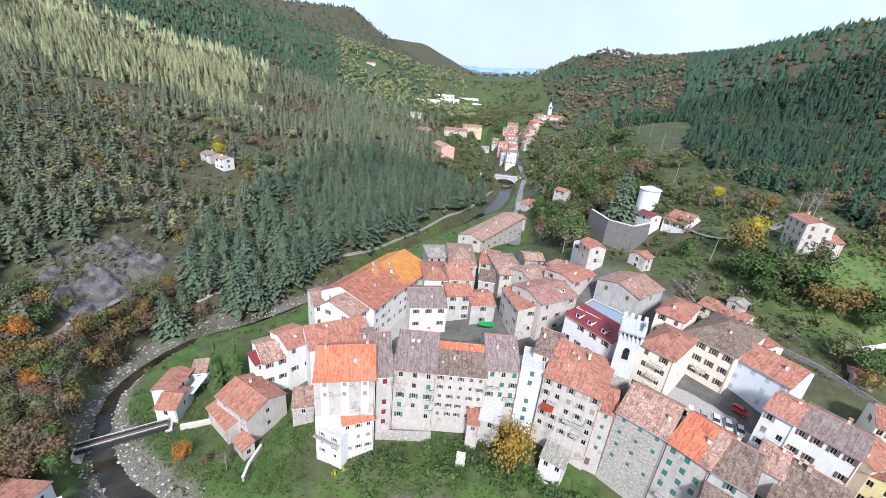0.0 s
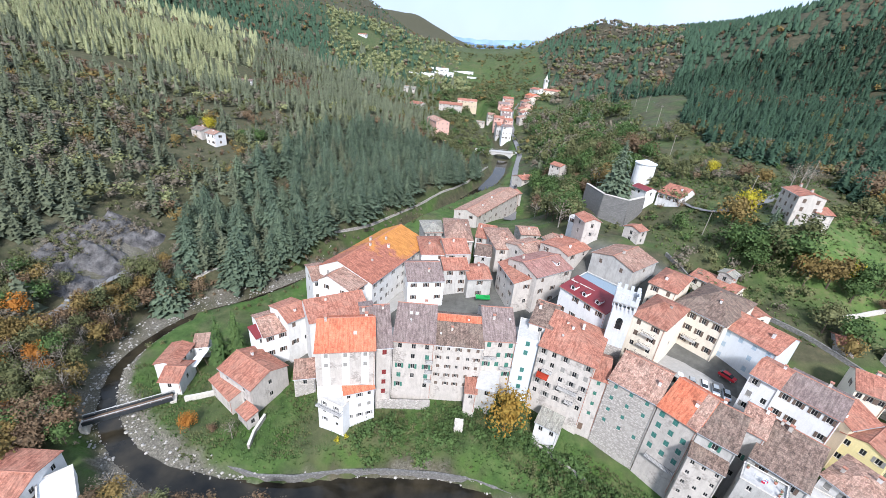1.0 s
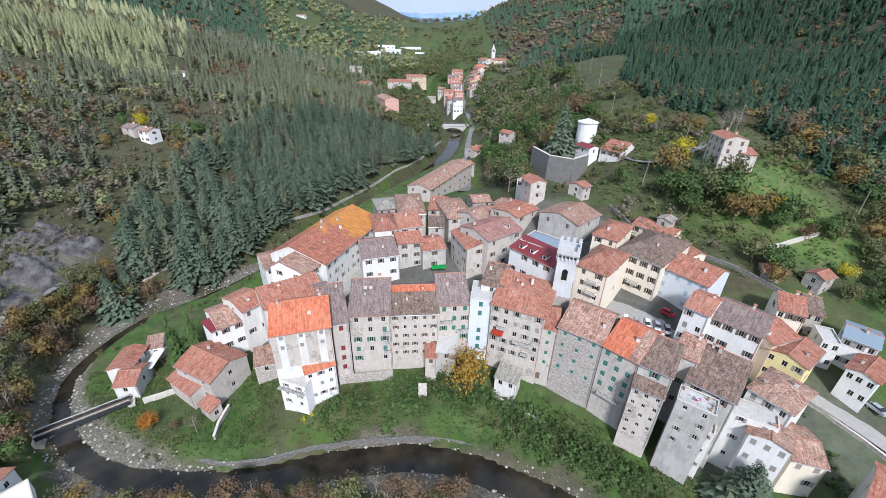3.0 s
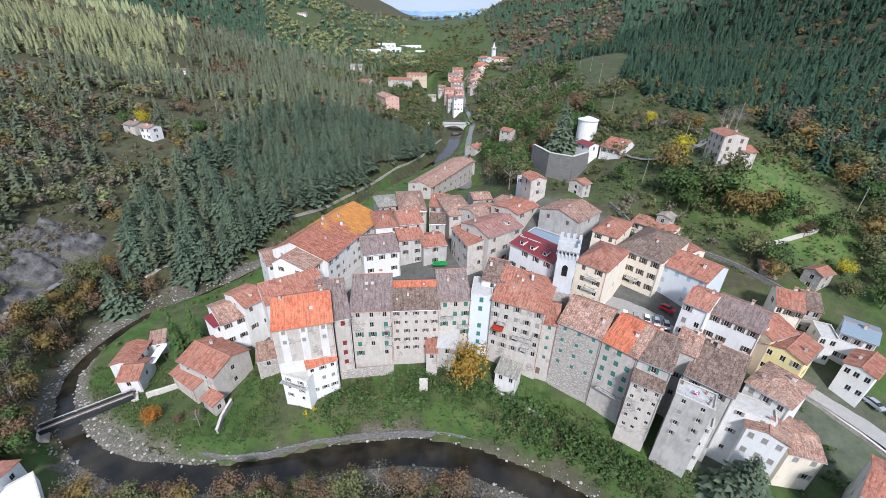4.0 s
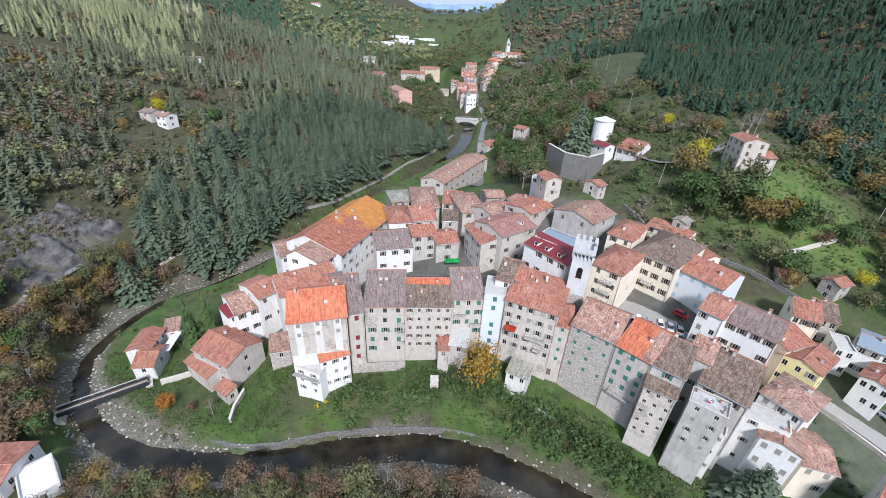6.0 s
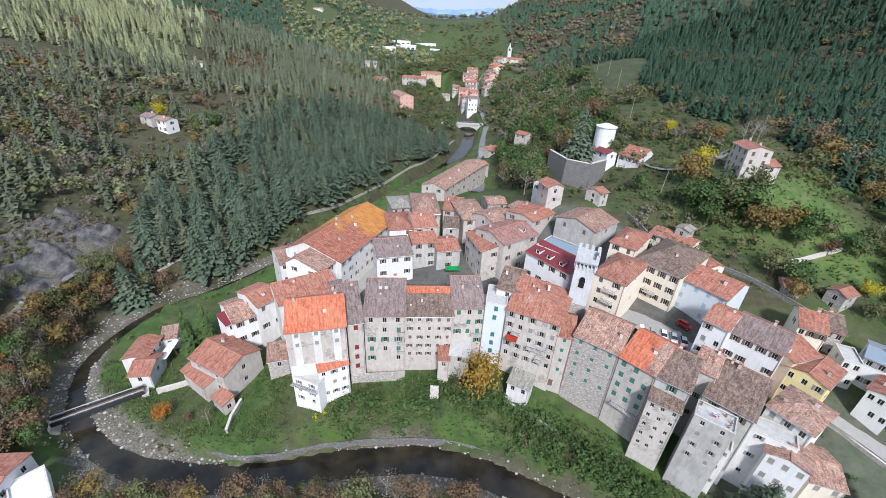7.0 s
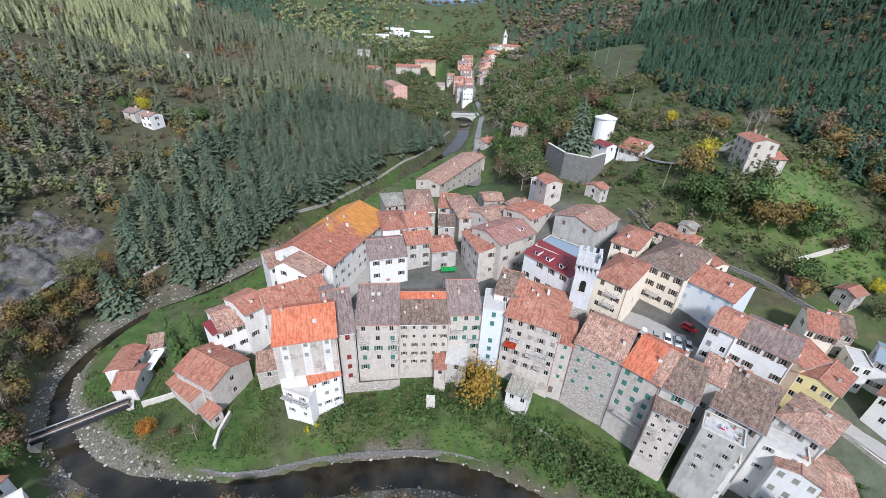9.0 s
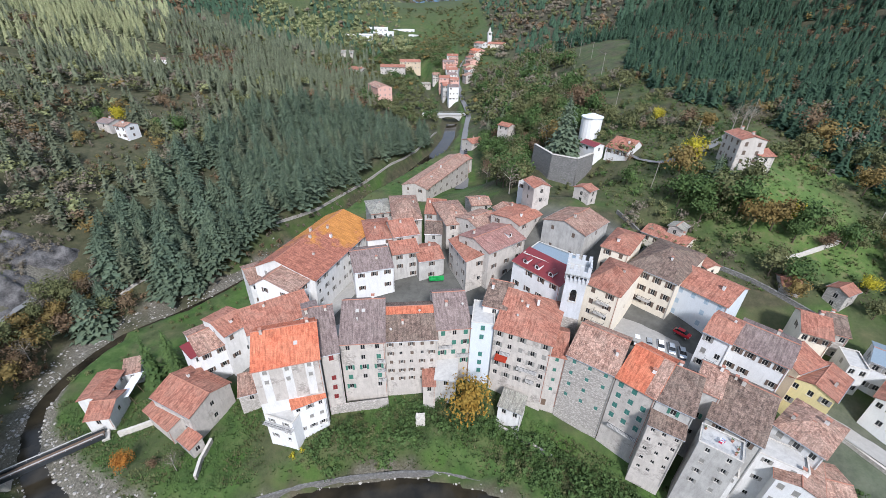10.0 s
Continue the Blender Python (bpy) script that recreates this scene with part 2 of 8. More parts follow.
M = {
    "white": plaster("white_render", (0.7, 0.69, 0.665), (0.42, 0.405, 0.38), 0.5),
    "bright": plaster("fresh_white_render", (0.76, 0.76, 0.75), (0.52, 0.515, 0.505), 0.38),
    "blue": plaster("pale_blue_render", (0.62, 0.665, 0.7), (0.47, 0.485, 0.5), 0.35),
    "tower": plaster("weathered_white_render", (0.55, 0.57, 0.59), (0.36, 0.37, 0.375), 0.6),
    "cream": plaster("cream_render", (0.76, 0.69, 0.57), (0.5, 0.44, 0.36), 0.35),
    "yellow": plaster("yellow_render", (0.8, 0.68, 0.34), (0.6, 0.5, 0.28), 0.3),
    "ochre": plaster("ochre_render", (0.62, 0.5, 0.36), (0.4, 0.33, 0.26), 0.4),
    "grey": plaster("grey_cement_render", (0.5, 0.485, 0.455), (0.26, 0.25, 0.235), 0.75),
    "greige": plaster("worn_beige_render", (0.57, 0.525, 0.475), (0.33, 0.3, 0.27), 0.7, (0.46, 0.42, 0.38), 0.37),
    "stone": plaster("rubble_stone_wall", (0.54, 0.5, 0.45), (0.25, 0.235, 0.215), 0.7, (0.46, 0.425, 0.385), 0.56),
    "darkstone": plaster("dark_rubble_stone", (0.2, 0.195, 0.185), (0.12, 0.12, 0.11), 0.4, (0.2, 0.195, 0.185), 0.85),
    "cement": plaster("dark_cement_render", (0.43, 0.395, 0.35), (0.24, 0.225, 0.205), 0.7),
    "pink": plaster("pink_render", (0.66, 0.4, 0.33), (0.5, 0.33, 0.28), 0.3),
    "tile_orange": tiles("new_orange_tiles", (0.56, 0.15, 0.075), (0.66, 0.22, 0.12), (0.38, 0.11, 0.065), (0.5, 0.25, 0.15), 0.4),
    "tile_red": tiles("red_clay_tiles", (0.37, 0.145, 0.097), (0.475, 0.22, 0.152), (0.19, 0.08, 0.058), (0.38, 0.235, 0.175), 0.45),
    "tile_old": tiles("old_mottled_tiles", (0.32, 0.165, 0.12), (0.58, 0.38, 0.29), (0.1, 0.066, 0.054), (0.4, 0.31, 0.245), 0.5),
    "tile_brown": tiles("brown_weathered_tiles", (0.17, 0.115, 0.09), (0.33, 0.235, 0.185), (0.06, 0.046, 0.04), (0.23, 0.19, 0.15), 0.5),
    "tile_mauve": tiles("mauve_grey_tiles", (0.235, 0.175, 0.16), (0.31, 0.24, 0.22), (0.14, 0.105, 0.095), (0.27, 0.225, 0.2), 0.4),
    "tile_pink": tiles("pinkish_clay_tiles", (0.31, 0.155, 0.13), (0.41, 0.225, 0.19), (0.19, 0.1, 0.085), (0.36, 0.25, 0.21), 0.4),
    "tile_lichen": tiles("lichen_yellow_tiles", (0.36, 0.13, 0.085), (0.47, 0.2, 0.13), (0.19, 0.08, 0.06), (0.55, 0.25, 0.03), 0.95, reach=(122, 142)),
    "slab": tiles("stone_slab_roof", (0.3, 0.29, 0.25), (0.4, 0.38, 0.33), (0.16, 0.16, 0.14), (0.36, 0.34, 0.26), 0.4, 0.6, 0.7),
    "steel_red": plain("red_sheet_roof", (0.17, 0.03, 0.035), 0.5, 0.0, 0.15),
    "sheet_blue": plain("blue_grey_sheet", (0.2, 0.25, 0.29), 0.5, 0.0, 0.15),
    "concrete": plain("concrete", (0.42, 0.41, 0.39), 0.9, 0, 0.2, 1.2),
    "stonework": plain("pale_stone", (0.5, 0.47, 0.42), 0.9, 0, 0.25, 2.0, 0.3),
    "metal": plain("galvanised_metal", (0.45, 0.46, 0.47), 0.4, 0.8, 0.15),
    "iron": plain("dark_iron", (0.05, 0.055, 0.06), 0.5, 0.4, 0.2),
    "wood": plain("weathered_timber", (0.16, 0.11, 0.08), 0.85, 0, 0.3, 4.0, 0.3),
    "sh_green": plain("green_shutter_paint", (0.05, 0.16, 0.12), 0.6, 0, 0.2),
    "sh_teal": plain("teal_shutter_paint", (0.055, 0.17, 0.145), 0.6, 0, 0.2),
    "sh_dark": plain("dark_brown_shutter_paint", (0.13, 0.095, 0.075), 0.6, 0, 0.2),
    "sh_grey": plain("grey_shutter_paint", (0.26, 0.25, 0.23), 0.65, 0, 0.2),
    "sh_red": plain("dark_red_shutter_paint", (0.18, 0.03, 0.03), 0.6, 0, 0.2),
    "sh_blue": plain("pale_blue_shutter_paint", (0.33, 0.42, 0.5), 0.6, 0, 0.2),
    "frame": plain("worn_window_paint", (0.42, 0.4, 0.37), 0.5, 0, 0.1),
    "glass": glassy("window_glass", (0.018, 0.02, 0.022)),
    "ridge": plain("ridge_tiles", (0.36, 0.17, 0.12), 0.9, 0, 0.3, 3.0, 0.3),
    "asphalt": plain("asphalt", (0.17, 0.17, 0.17), 0.9, 0, 0.15, 0.6, 0.2),
    "paving": plain("pale_paving", (0.3, 0.29, 0.27), 0.9, 0, 0.15, 0.8, 0.2),
    "bark": plain("bark", (0.1, 0.075, 0.055), 0.95, 0, 0.3, 3.0, 0.4),
    "barkpale": plain("pale_bark", (0.3, 0.27, 0.23), 0.95, 0, 0.3, 3.0, 0.4),
    "gravel": plain("pale_gravel", (0.36, 0.34, 0.31), 0.95, 0, 0.35, 1.5, 0.5),
    "rock": plain("grey_rock", (0.105, 0.1, 0.097), 0.95, 0, 0.9, 0.3, 0.9, 0.5),
    "cedar": foliage("blue_green_needles", [(0.03, 0.052, 0.038), (0.06, 0.094, 0.066), (0.1, 0.142, 0.1), (0.13, 0.16, 0.096)]),
    "pine": foliage("pine_needles", [(0.052, 0.066, 0.044), (0.095, 0.113, 0.07), (0.155, 0.17, 0.105)]),
    # yellowish needles, lightened further to paint the hillside's sunlight into them
    "larch": foliage("sunlit_larch_needles", [(0.13, 0.155, 0.08), (0.22, 0.245, 0.12), (0.31, 0.315, 0.17)]),
    "firdark": foliage("dark_fir_needles", [(0.022, 0.052, 0.034), (0.037, 0.075, 0.046), (0.06, 0.1, 0.058)]),
    "olive": foliage("olive_leaves", [(0.055, 0.07, 0.03), (0.095, 0.11, 0.046), (0.145, 0.145, 0.064)]),
    "green": foliage("green_leaves", [(0.036, 0.07, 0.024), (0.062, 0.105, 0.034), (0.09, 0.138, 0.044)]),
    "amber": foliage("amber_leaves", [(0.15, 0.1, 0.038), (0.21, 0.14, 0.045), (0.17, 0.135, 0.05)]),
    "orange": foliage("orange_leaves", [(0.34, 0.14, 0.025), (0.42, 0.18, 0.03), (0.3, 0.12, 0.03)]),
    "gold": foliage("golden_leaves", [(0.31, 0.16, 0.025), (0.42, 0.24, 0.035), (0.24, 0.19, 0.05)]),
    "meadow": foliage("meadow_grass", [(0.06, 0.11, 0.03), (0.095, 0.16, 0.042), (0.14, 0.19, 0.065)]),
    "lemon": foliage("yellow_leaves", [(0.4, 0.33, 0.02), (0.5, 0.42, 0.03), (0.3, 0.27, 0.03)]),
    "rust": foliage("russet_leaves", [(0.115, 0.07, 0.042), (0.165, 0.1, 0.055), (0.15, 0.115, 0.07)]),
    # far-slope sunlight painted as bright leaf tones; nearby, simply yellowish trees
    "lime": foliage("yellow_green_leaves", [(0.11, 0.13, 0.06), (0.18, 0.2, 0.09), (0.27, 0.275, 0.13)]),
    "bare": foliage("bare_twigs", [(0.1, 0.085, 0.06), (0.15, 0.125, 0.09), (0.19, 0.165, 0.125)]),
}


# ---- lie of the land: spot heights joined by a smooth surface, the river cut into it ----
SPUR = [(-34, 75, 8), (-26, 78, 9.5), (3, 83, 9.5), (-98, 84, 3), (-72, 74, 3.5), (-45, 77, 5), (-10, 80, 8), (15, 79, 8), (31, 73, 6), (46, 60, 5), (-37, 89, 10),
        (-8, 91, 11), (15, 92, 12), (35, 85, 10), (49, 71, 9), (-62, 92, 8), (-40, 116, 15), (-15, 116, 17), (10, 112, 18),
        (30, 112, 22), (55, 101, 25), (70, 95, 25), (60, 88, 25), (52, 96, 24.5), (85, 84, 20), (100, 71, 16.5), (116, 62, 16), (-20, 150, 18), (0, 150, 20),
        (-75, 120, 3), (-62, 142, 4), (62, 50, 4), (86, 48, 10), (122, 44, 14)]
HILL = [(24, 138, 26), (36, 148, 41), (49, 151, 41), (30, 158, 34), (72, 173, 46), (30, 165, 35), (52, 160, 34), (50, 166.5, 35), (41, 171, 35), (62.5, 176, 38), (52, 186, 46.5), (66, 206, 46.5), (60, 190, 46), (76, 134, 31), (100, 120, 35), (105, 165, 53),
        (98, 150, 53.5), (107, 147, 52.5), (142, 150, 45), (142, 110, 30), (130, 205, 58), (100, 300, 66), (60, 250, 47), (26, 232, 12), (15, 300, 12), (21, 360, 14), (24, 400, 17), (45, 300, 38), (42, 258, 28), (130, 430, 71),
        (234, 230, 62), (302, 400, 84), (358, 400, 124), (150, 380, 79), (218, 900, 147), (385, 600, 192), (60, 630, 56),
        (195, 1000, 184), (386, 1000, 168), (62, 1000, 120), (900, 600, 300), (1500, 2500, 420), (330, 2500, 270), (600, 4500, 420)]
WEST = [(-122, 122, 10), (-150, 125, 24), (-112, 152, 12), (-80, 195, 18), (-122, 205, 30), (-165, 228, 37), (-60, 245, 20),
        (-100, 330, 50), (-240, 380, 52), (-300, 490, 78), (-250, 300, 52), (-260, 190, 45), (-690, 1000, 236), (-450, 1000, 166),
        (-310, 1000, 148), (-980, 990, 236), (-500, 700, 120), (-40, 540, 23), (-60, 850, 45), (-85, 1500, 58), (-100, 2600, 62), (-120, 4500, 80), (-330, 2500, 78), (-230, 1800, 76), (-480, 3500, 90), (-10, 2000, 60), (60, 2800, 70), (180, 4500, 80), (-900, 4500, 420),
        (12, 360, 8), (14, 450, 17), (-900, 2500, 420), (-1500, 600, 300)]
NEAR = [(-20, 44, 5), (30, 34, 6), (-70, 40, 5), (-122, 52, 7), (-20, 0, 18), (-160, 0, 30), (110, 0, 22), (-300, -300, 60), (300, -300, 60)]
RIVER = [(60, 28), (46, 43), (36, 52), (28, 56.5), (19.7, 59.9), (10.8, 63.4), (1.3, 65.8), (-8.8, 66.4), (-25.5, 63.6), (-41.2, 59.8), (-49.5, 58), (-59.5, 57),
         (-73.5, 58.3), (-84.4, 61.9), (-93, 66.9), (-101, 73.6), (-106, 80), (-110, 87), (-111, 94), (-110.7, 101), (-109.5, 108.5), (-106.5, 115.9), (-101, 122), (-94.4, 128.3),
         (-87.2, 138), (-79, 152), (-69, 171), (-57, 195), (-39, 232), (-20, 272), (-4, 310), (5, 350), (8, 390), (6, 440), (-12, 500), (-30, 600)]
spots = np.array(SPUR + HILL + WEST + NEAR, float)
_d = np.sqrt(((spots[:, None, :2] - spots[None, :, :2]) ** 2).sum(-1) + 9.0)
_a = np.ones((len(spots) + 3, len(spots) + 3))
_a[:-3, :-3], _a[-3:, -3:] = _d - 3.0 * np.eye(len(spots)), 0
_a[:-3, -2:], _a[-2:, :-3] = spots[:, :2] / 100, spots[:, :2].T / 100
weights = np.linalg.solve(_a, np.concatenate([spots[:, 2], np.zeros(3)]))
course = np.array(RIVER, float)


def river_far(x, y):
    """Distance to the river's middle line, and how far upstream (y) that place is."""
    p = np.stack([x, y], -1)
    best, at = np.full(x.shape, 1e9), np.zeros(x.shape)
    for a, b in zip(course[:-1], course[1:]):
        s = np.clip(((p - a) @ (b - a)) / ((b - a) @ (b - a)), 0, 1)
        q = a + s[..., None] * (b - a)
        d = np.hypot(*np.moveaxis(p - q, -1, 0))
        at = np.where(d < best, q[..., 1], at)
        best = np.minimum(best, d)
    return best, at


def water_level(y):
    return 0.045 * np.maximum(0, y - 190)


def west_side(x, y):
    """True on the outer bank of the river."""
    p = np.stack([x, y], -1)
    best, side = np.full(x.shape, 1e9), np.zeros(x.shape)
    for a, b in zip(course[:-1], course[1:]):
        s = np.clip(((p - a) @ (b - a)) / ((b - a) @ (b - a)), 0, 1)
        q = a + s[..., None] * (b - a)
        d = np.hypot(*np.moveaxis(p - q, -1, 0))
        cr = (b - a)[0] * (p[..., 1] - a[1]) - (b - a)[1] * (p[..., 0] - a[0])
        side = np.where(d < best - 1e-9, cr, side)
        best = np.minimum(best, d)
    return side > 0


def bank_far(x, y, outer_side):
    """How far from the middle line the river's gravel bed ends and the bank rises."""
    outside = np.where((x < -84) | (y > 120), np.interp(y, [60, 80, 95, 106, 150, 172, 265, 300, 430, 470], [5.5, 6, 8, 11, 11, 4.2, 4.2, 7.5, 7.5, 4.2]), np.interp(x, [-40, -10, 20, 50], [6.0, 9.5, 10.0, 9.0]))
    inside = np.where(y > 112, np.interp(y, [112, 265, 300, 430, 470], [3.4, 3.4, 7.0, 7.0, 4.0]), np.interp(x, [-106, -99, -92, -80, -70, -58, -50, -40, -20, 0, 20, 40], [4.2, 6.2, 7, 8, 7.5, 5.0, 3.8, 3.8, 4.8, 4.2, 4.4, 4.4]))
    return np.where(outer_side, outside, inside)


def ground_z(x, y):
    x, y = np.asarray(x, float), np.asarray(y, float)
    d = np.sqrt((x[..., None] - spots[:, 0]) ** 2 + (y[..., None] - spots[:, 1]) ** 2 + 9.0)
    z = d @ weights[:-3] + weights[-3] + weights[-2] * x / 100 + weights[-1] * y / 100
    far, at = river_far(x, y)
    w = water_level(at)
    half = np.where(at > 125, np.interp(at, [200, 290, 430, 470], [2.0, 4.7, 4.7, 2.5]), np.interp(x, [-112, -92, -75, -50, 10, 30], [1.8, 2.3, 3.0, 3.9, 3.9, 3.2]))
    edge = bank_far(x, y, west_side(x, y))
    bed = w + np.maximum(-0.7, np.minimum(0.6 * (far - half), 0.3 + 0.09 * (far - half)))
    bank = w + 1.5 + 1.6 * np.maximum(0, far - edge)
    z = np.minimum(z, np.where(far < edge, bed, np.maximum(bank, bed)))
    z = np.where(far >= edge, np.maximum(z, w + 1.2), z)
    return np.minimum(z, 420)


# ---- mesh helpers ----
def part(name, bm, material, parent=None, label="", smooth=False):
    """Links a bmesh as one mesh object under a thing or a part."""
    me = bpy.data.meshes.new(name)
    bm.normal_update()
    bm.to_mesh(me)
    bm.free()
    return shown(name, me, material, parent, label, smooth)


def shown(name, me, material, parent=None, label="", smooth=False):
    if material and not me.materials:
        me.materials.append(material)
    if smooth:
        me.polygons.foreach_set("use_smooth", [True] * len(me.polygons))
    ob = new(name, me)
    ob.parent = parent
    if label:
        ob["label"] = label
    return ob


def from_arrays(name, verts, faces, sizes):
    """A mesh from flat arrays: vertices, loop indices, and the corners of each face."""
    me = bpy.data.meshes.new(name)
    me.vertices.add(len(verts))
    me.vertices.foreach_set("co", np.asarray(verts, np.float32).ravel())
    me.loops.add(len(faces))
    me.loops.foreach_set("vertex_index", np.asarray(faces, np.int32))
    sizes = np.asarray(sizes, np.int32)
    me.polygons.add(len(sizes))
    me.polygons.foreach_set("loop_start", np.concatenate([[0], np.cumsum(sizes)[:-1]]).astype(np.int32))
    me.update(calc_edges=True)
    me.validate()
    return me


def box(bm, x0, x1, y0, y1, z0, z1):
    v = [bm.verts.new(p) for p in itertools.product((x0, x1), (y0, y1), (z0, z1))]
    for f in ((0, 1, 3, 2), (4, 6, 7, 5), (0, 4, 5, 1), (2, 3, 7, 6), (0, 2, 6, 4), (1, 5, 7, 3)):
        bm.faces.new([v[i] for i in f])
    return v


def tube(bm, a, b, ra, rb, n=6):
    """A tapered rod between two points."""
    a, b = Vector(a), Vector(b)
    q = (b - a).to_track_quat("Z", "Y")
    rings = []
    for p, r in ((a, ra), (b, rb)):
        rings.append([bm.verts.new(p + q @ Vector((r * math.cos(2 * math.pi * i / n), r * math.sin(2 * math.pi * i / n), 0))) for i in range(n)])
    for i in range(n):
        bm.faces.new((rings[0][i], rings[0][(i + 1) % n], rings[1][(i + 1) % n], rings[1][i]))
    bm.faces.new(rings[1])
    bm.faces.new(rings[0][::-1])


def gz(x, y):
    return float(ground_z(np.array([x]), np.array([y]))[0])


# ---- ground ----
def steps(marks):
    """Grid lines: (from, to, step) stretches."""
    out = [marks[0][0]]
    for a, b, s in marks:
        out += list(np.linspace(a, b, max(1, round((b - a) / s)) + 1)[1:])
    return np.array(out)


gx = steps([(-4200, -1400, 280), (-1400, -500, 45), (-500, -190, 10), (-190, -130, 2), (-130, 40, 1.5), (40, 190, 2), (190, 500, 10), (500, 1300, 50), (1300, 4200, 290)])
gy = steps([(-1500, -200, 130), (-200, 20, 10), (20, 48, 2), (48, 130, 1.4), (130, 240, 2), (240, 560, 6), (560, 1300, 25), (1300, 4600, 150)])
GX, GY = np.meshgrid(gx, gy)
GZ = ground_z(GX, GY)
rough = np.array([noise.noise((x * 0.09, y * 0.09, 0.3)) + 0.5 * noise.noise((x * 0.31, y * 0.31, 1.7)) for x, y in zip(GX.ravel(), GY.ravel())]).reshape(GX.shape)
far_r, _ = river_far(GX, GY)
built = (GX > -62) & (GX < 112) & (GY > 84) & (GY < 165)
GZ = GZ + rough * np.where(built | (far_r < 4), 0.1, 0.3)
big = np.array([noise.noise((x * 0.006, y * 0.006, 5.0)) for x, y in zip(GX.ravel(), GY.ravel())]).reshape(GX.shape)
GZ = GZ + big * np.clip((np.hypot(GX, GY) - 450) / 60, 0, 12)
ny, nx = GX.shape
idx = np.arange(ny * nx).reshape(ny, nx)
quads = np.stack([idx[:-1, :-1], idx[:-1, 1:], idx[1:, 1:], idx[1:, :-1]], -1).reshape(-1, 4)
ground_mesh = from_arrays("ground", np.stack([GX, GY, GZ], -1).reshape(-1, 3), quads.ravel(), np.full(len(quads), 4))


def ground_material():
    m, nt, bsdf, pos = start_material("grass_earth_and_gravel", 0.95)
    at = nt.nodes.new("ShaderNodeAttribute")
    at.attribute_name = "cover"
    sep = nt.nodes.new("ShaderNodeSeparateColor")
    nt.links.new(at.outputs["Color"], sep.inputs["Color"])
    broad, mid, fine = noise_of(nt, pos, 0.035, 5), noise_of(nt, pos, 0.25, 6, 0.7), noise_of(nt, pos, 2.2, 5, 0.7)
    grass = ramp(nt, mid, [(0.3, (0.036, 0.07, 0.02)), (0.48, (0.066, 0.12, 0.032)), (0.62, (0.1, 0.15, 0.048)), (0.75, (0.155, 0.155, 0.072))])
    grass = mixed(nt, ramp(nt, broad, [(0.5, (0, 0, 0)), (0.65, (0.45,) * 3)]), grass, (0.17, 0.155, 0.08))
    earth = ramp(nt, mid, [(0.3, (0.045, 0.046, 0.027)), (0.55, (0.092, 0.08, 0.053)), (0.7, (0.145, 0.115, 0.078)), (0.85, (0.075, 0.085, 0.042))])
    stony = ramp(nt, fine, [(0.35, (0.09, 0.08, 0.07)), (0.55, (0.22, 0.2, 0.175)), (0.75, (0.44, 0.41, 0.375))])
    lawn = noise_of(nt, pos, 0.09, 3)
    grass = mixed(nt, ramp(nt, lawn, [(0.5, (0, 0, 0)), (0.6, (0.7,) * 3)]), grass, ramp(nt, fine, [(0.3, (0.05, 0.11, 0.02)), (0.7, (0.09, 0.17, 0.035))]))
    c = mixed(nt, sep.outputs["Red"], grass, earth)
    sward = nt.nodes.new("ShaderNodeAttribute")
    sward.attribute_name = "sward"
    hay = ramp(nt, mid, [(0.35, (0.08, 0.15, 0.035)), (0.52, (0.13, 0.2, 0.055)), (0.62, (0.2, 0.19, 0.09)), (0.75, (0.19, 0.15, 0.085))])
    c = mixed(nt, sward.outputs["Fac"], c, hay)
    c = mixed(nt, sep.outputs["Green"], c, stony)
    c = mixed(nt, sep.outputs["Blue"], c, ramp(nt, mid, [(0.3, (0.1, 0.098, 0.092)), (0.7, (0.19, 0.185, 0.175))]))
    c = mixed(nt, 0.35, c, mixed(nt, fine, (0.02, 0.03, 0.012), (0.2, 0.2, 0.1)), "OVERLAY")
    nt.links.new(c, bsdf.inputs["Base Color"])
    bumped(nt, bsdf, fine, 0.6, 0.25)
    return m


west = west_side(GX, GY)
woods = np.where(west, 0.85, 0.0) * np.clip((far_r - 6) / 6, 0, 1)
fir_edge = np.interp(GY, [120, 150, 165, 190, 215, 235, 290, 320, 380, 432, 480, 560, 800], [180, 156, 146, 142, 136, 118, 114, 124, 150, 168, 120, 60, 70])
woods = np.maximum(woods, np.where(~west & (GY > 110), np.clip((GX - fir_edge + 4) / 8, 0, 0.95), 0))
woods = np.maximum(woods, np.clip((rough + 0.1) * 1.2, 0, 0.5))
edge_r = bank_far(GX, GY, west)
gravel = np.clip((edge_r + 0.6 - far_r + 2.2 * rough) / 1.2, 0, 1) * (GY < 190) * np.where(west & (GX < -90), 0.45 + 0.9 * rough, np.where(~west & (GX > -48), 0.35 + 0.5 * rough, 0.9)).clip(0, 1)
cliff = np.exp(-(((GX + 146) / 16) ** 2 + ((GY - 122) / 14) ** 2) ** 2)
gravel = np.maximum(gravel, cliff)
woods = np.maximum(woods, np.where(~west & (GX > 20) & (GY > 104), 0.62 + 0.6 * rough, 0).clip(0, 0.9))
earthy = np.clip((edge_r + 2.2 - far_r + 3 * rough) / 2, 0, 1) * np.where(west, 0.9, np.where(GX > -35, 0.9, 0.35))
woods = np.maximum(woods, earthy)
woods = np.maximum(woods, 0.75 * np.exp(-(((GX + 76) / 12) ** 2 + ((GY - 66) / 5) ** 2)))
meadow = np.exp(-(((GX - 116) / 24) ** 2 + ((GY - 140) / 20) ** 2) ** 2) + np.exp(-(((GX - 142) / 20) ** 2 + ((GY - 165) / 12) ** 2) ** 2)
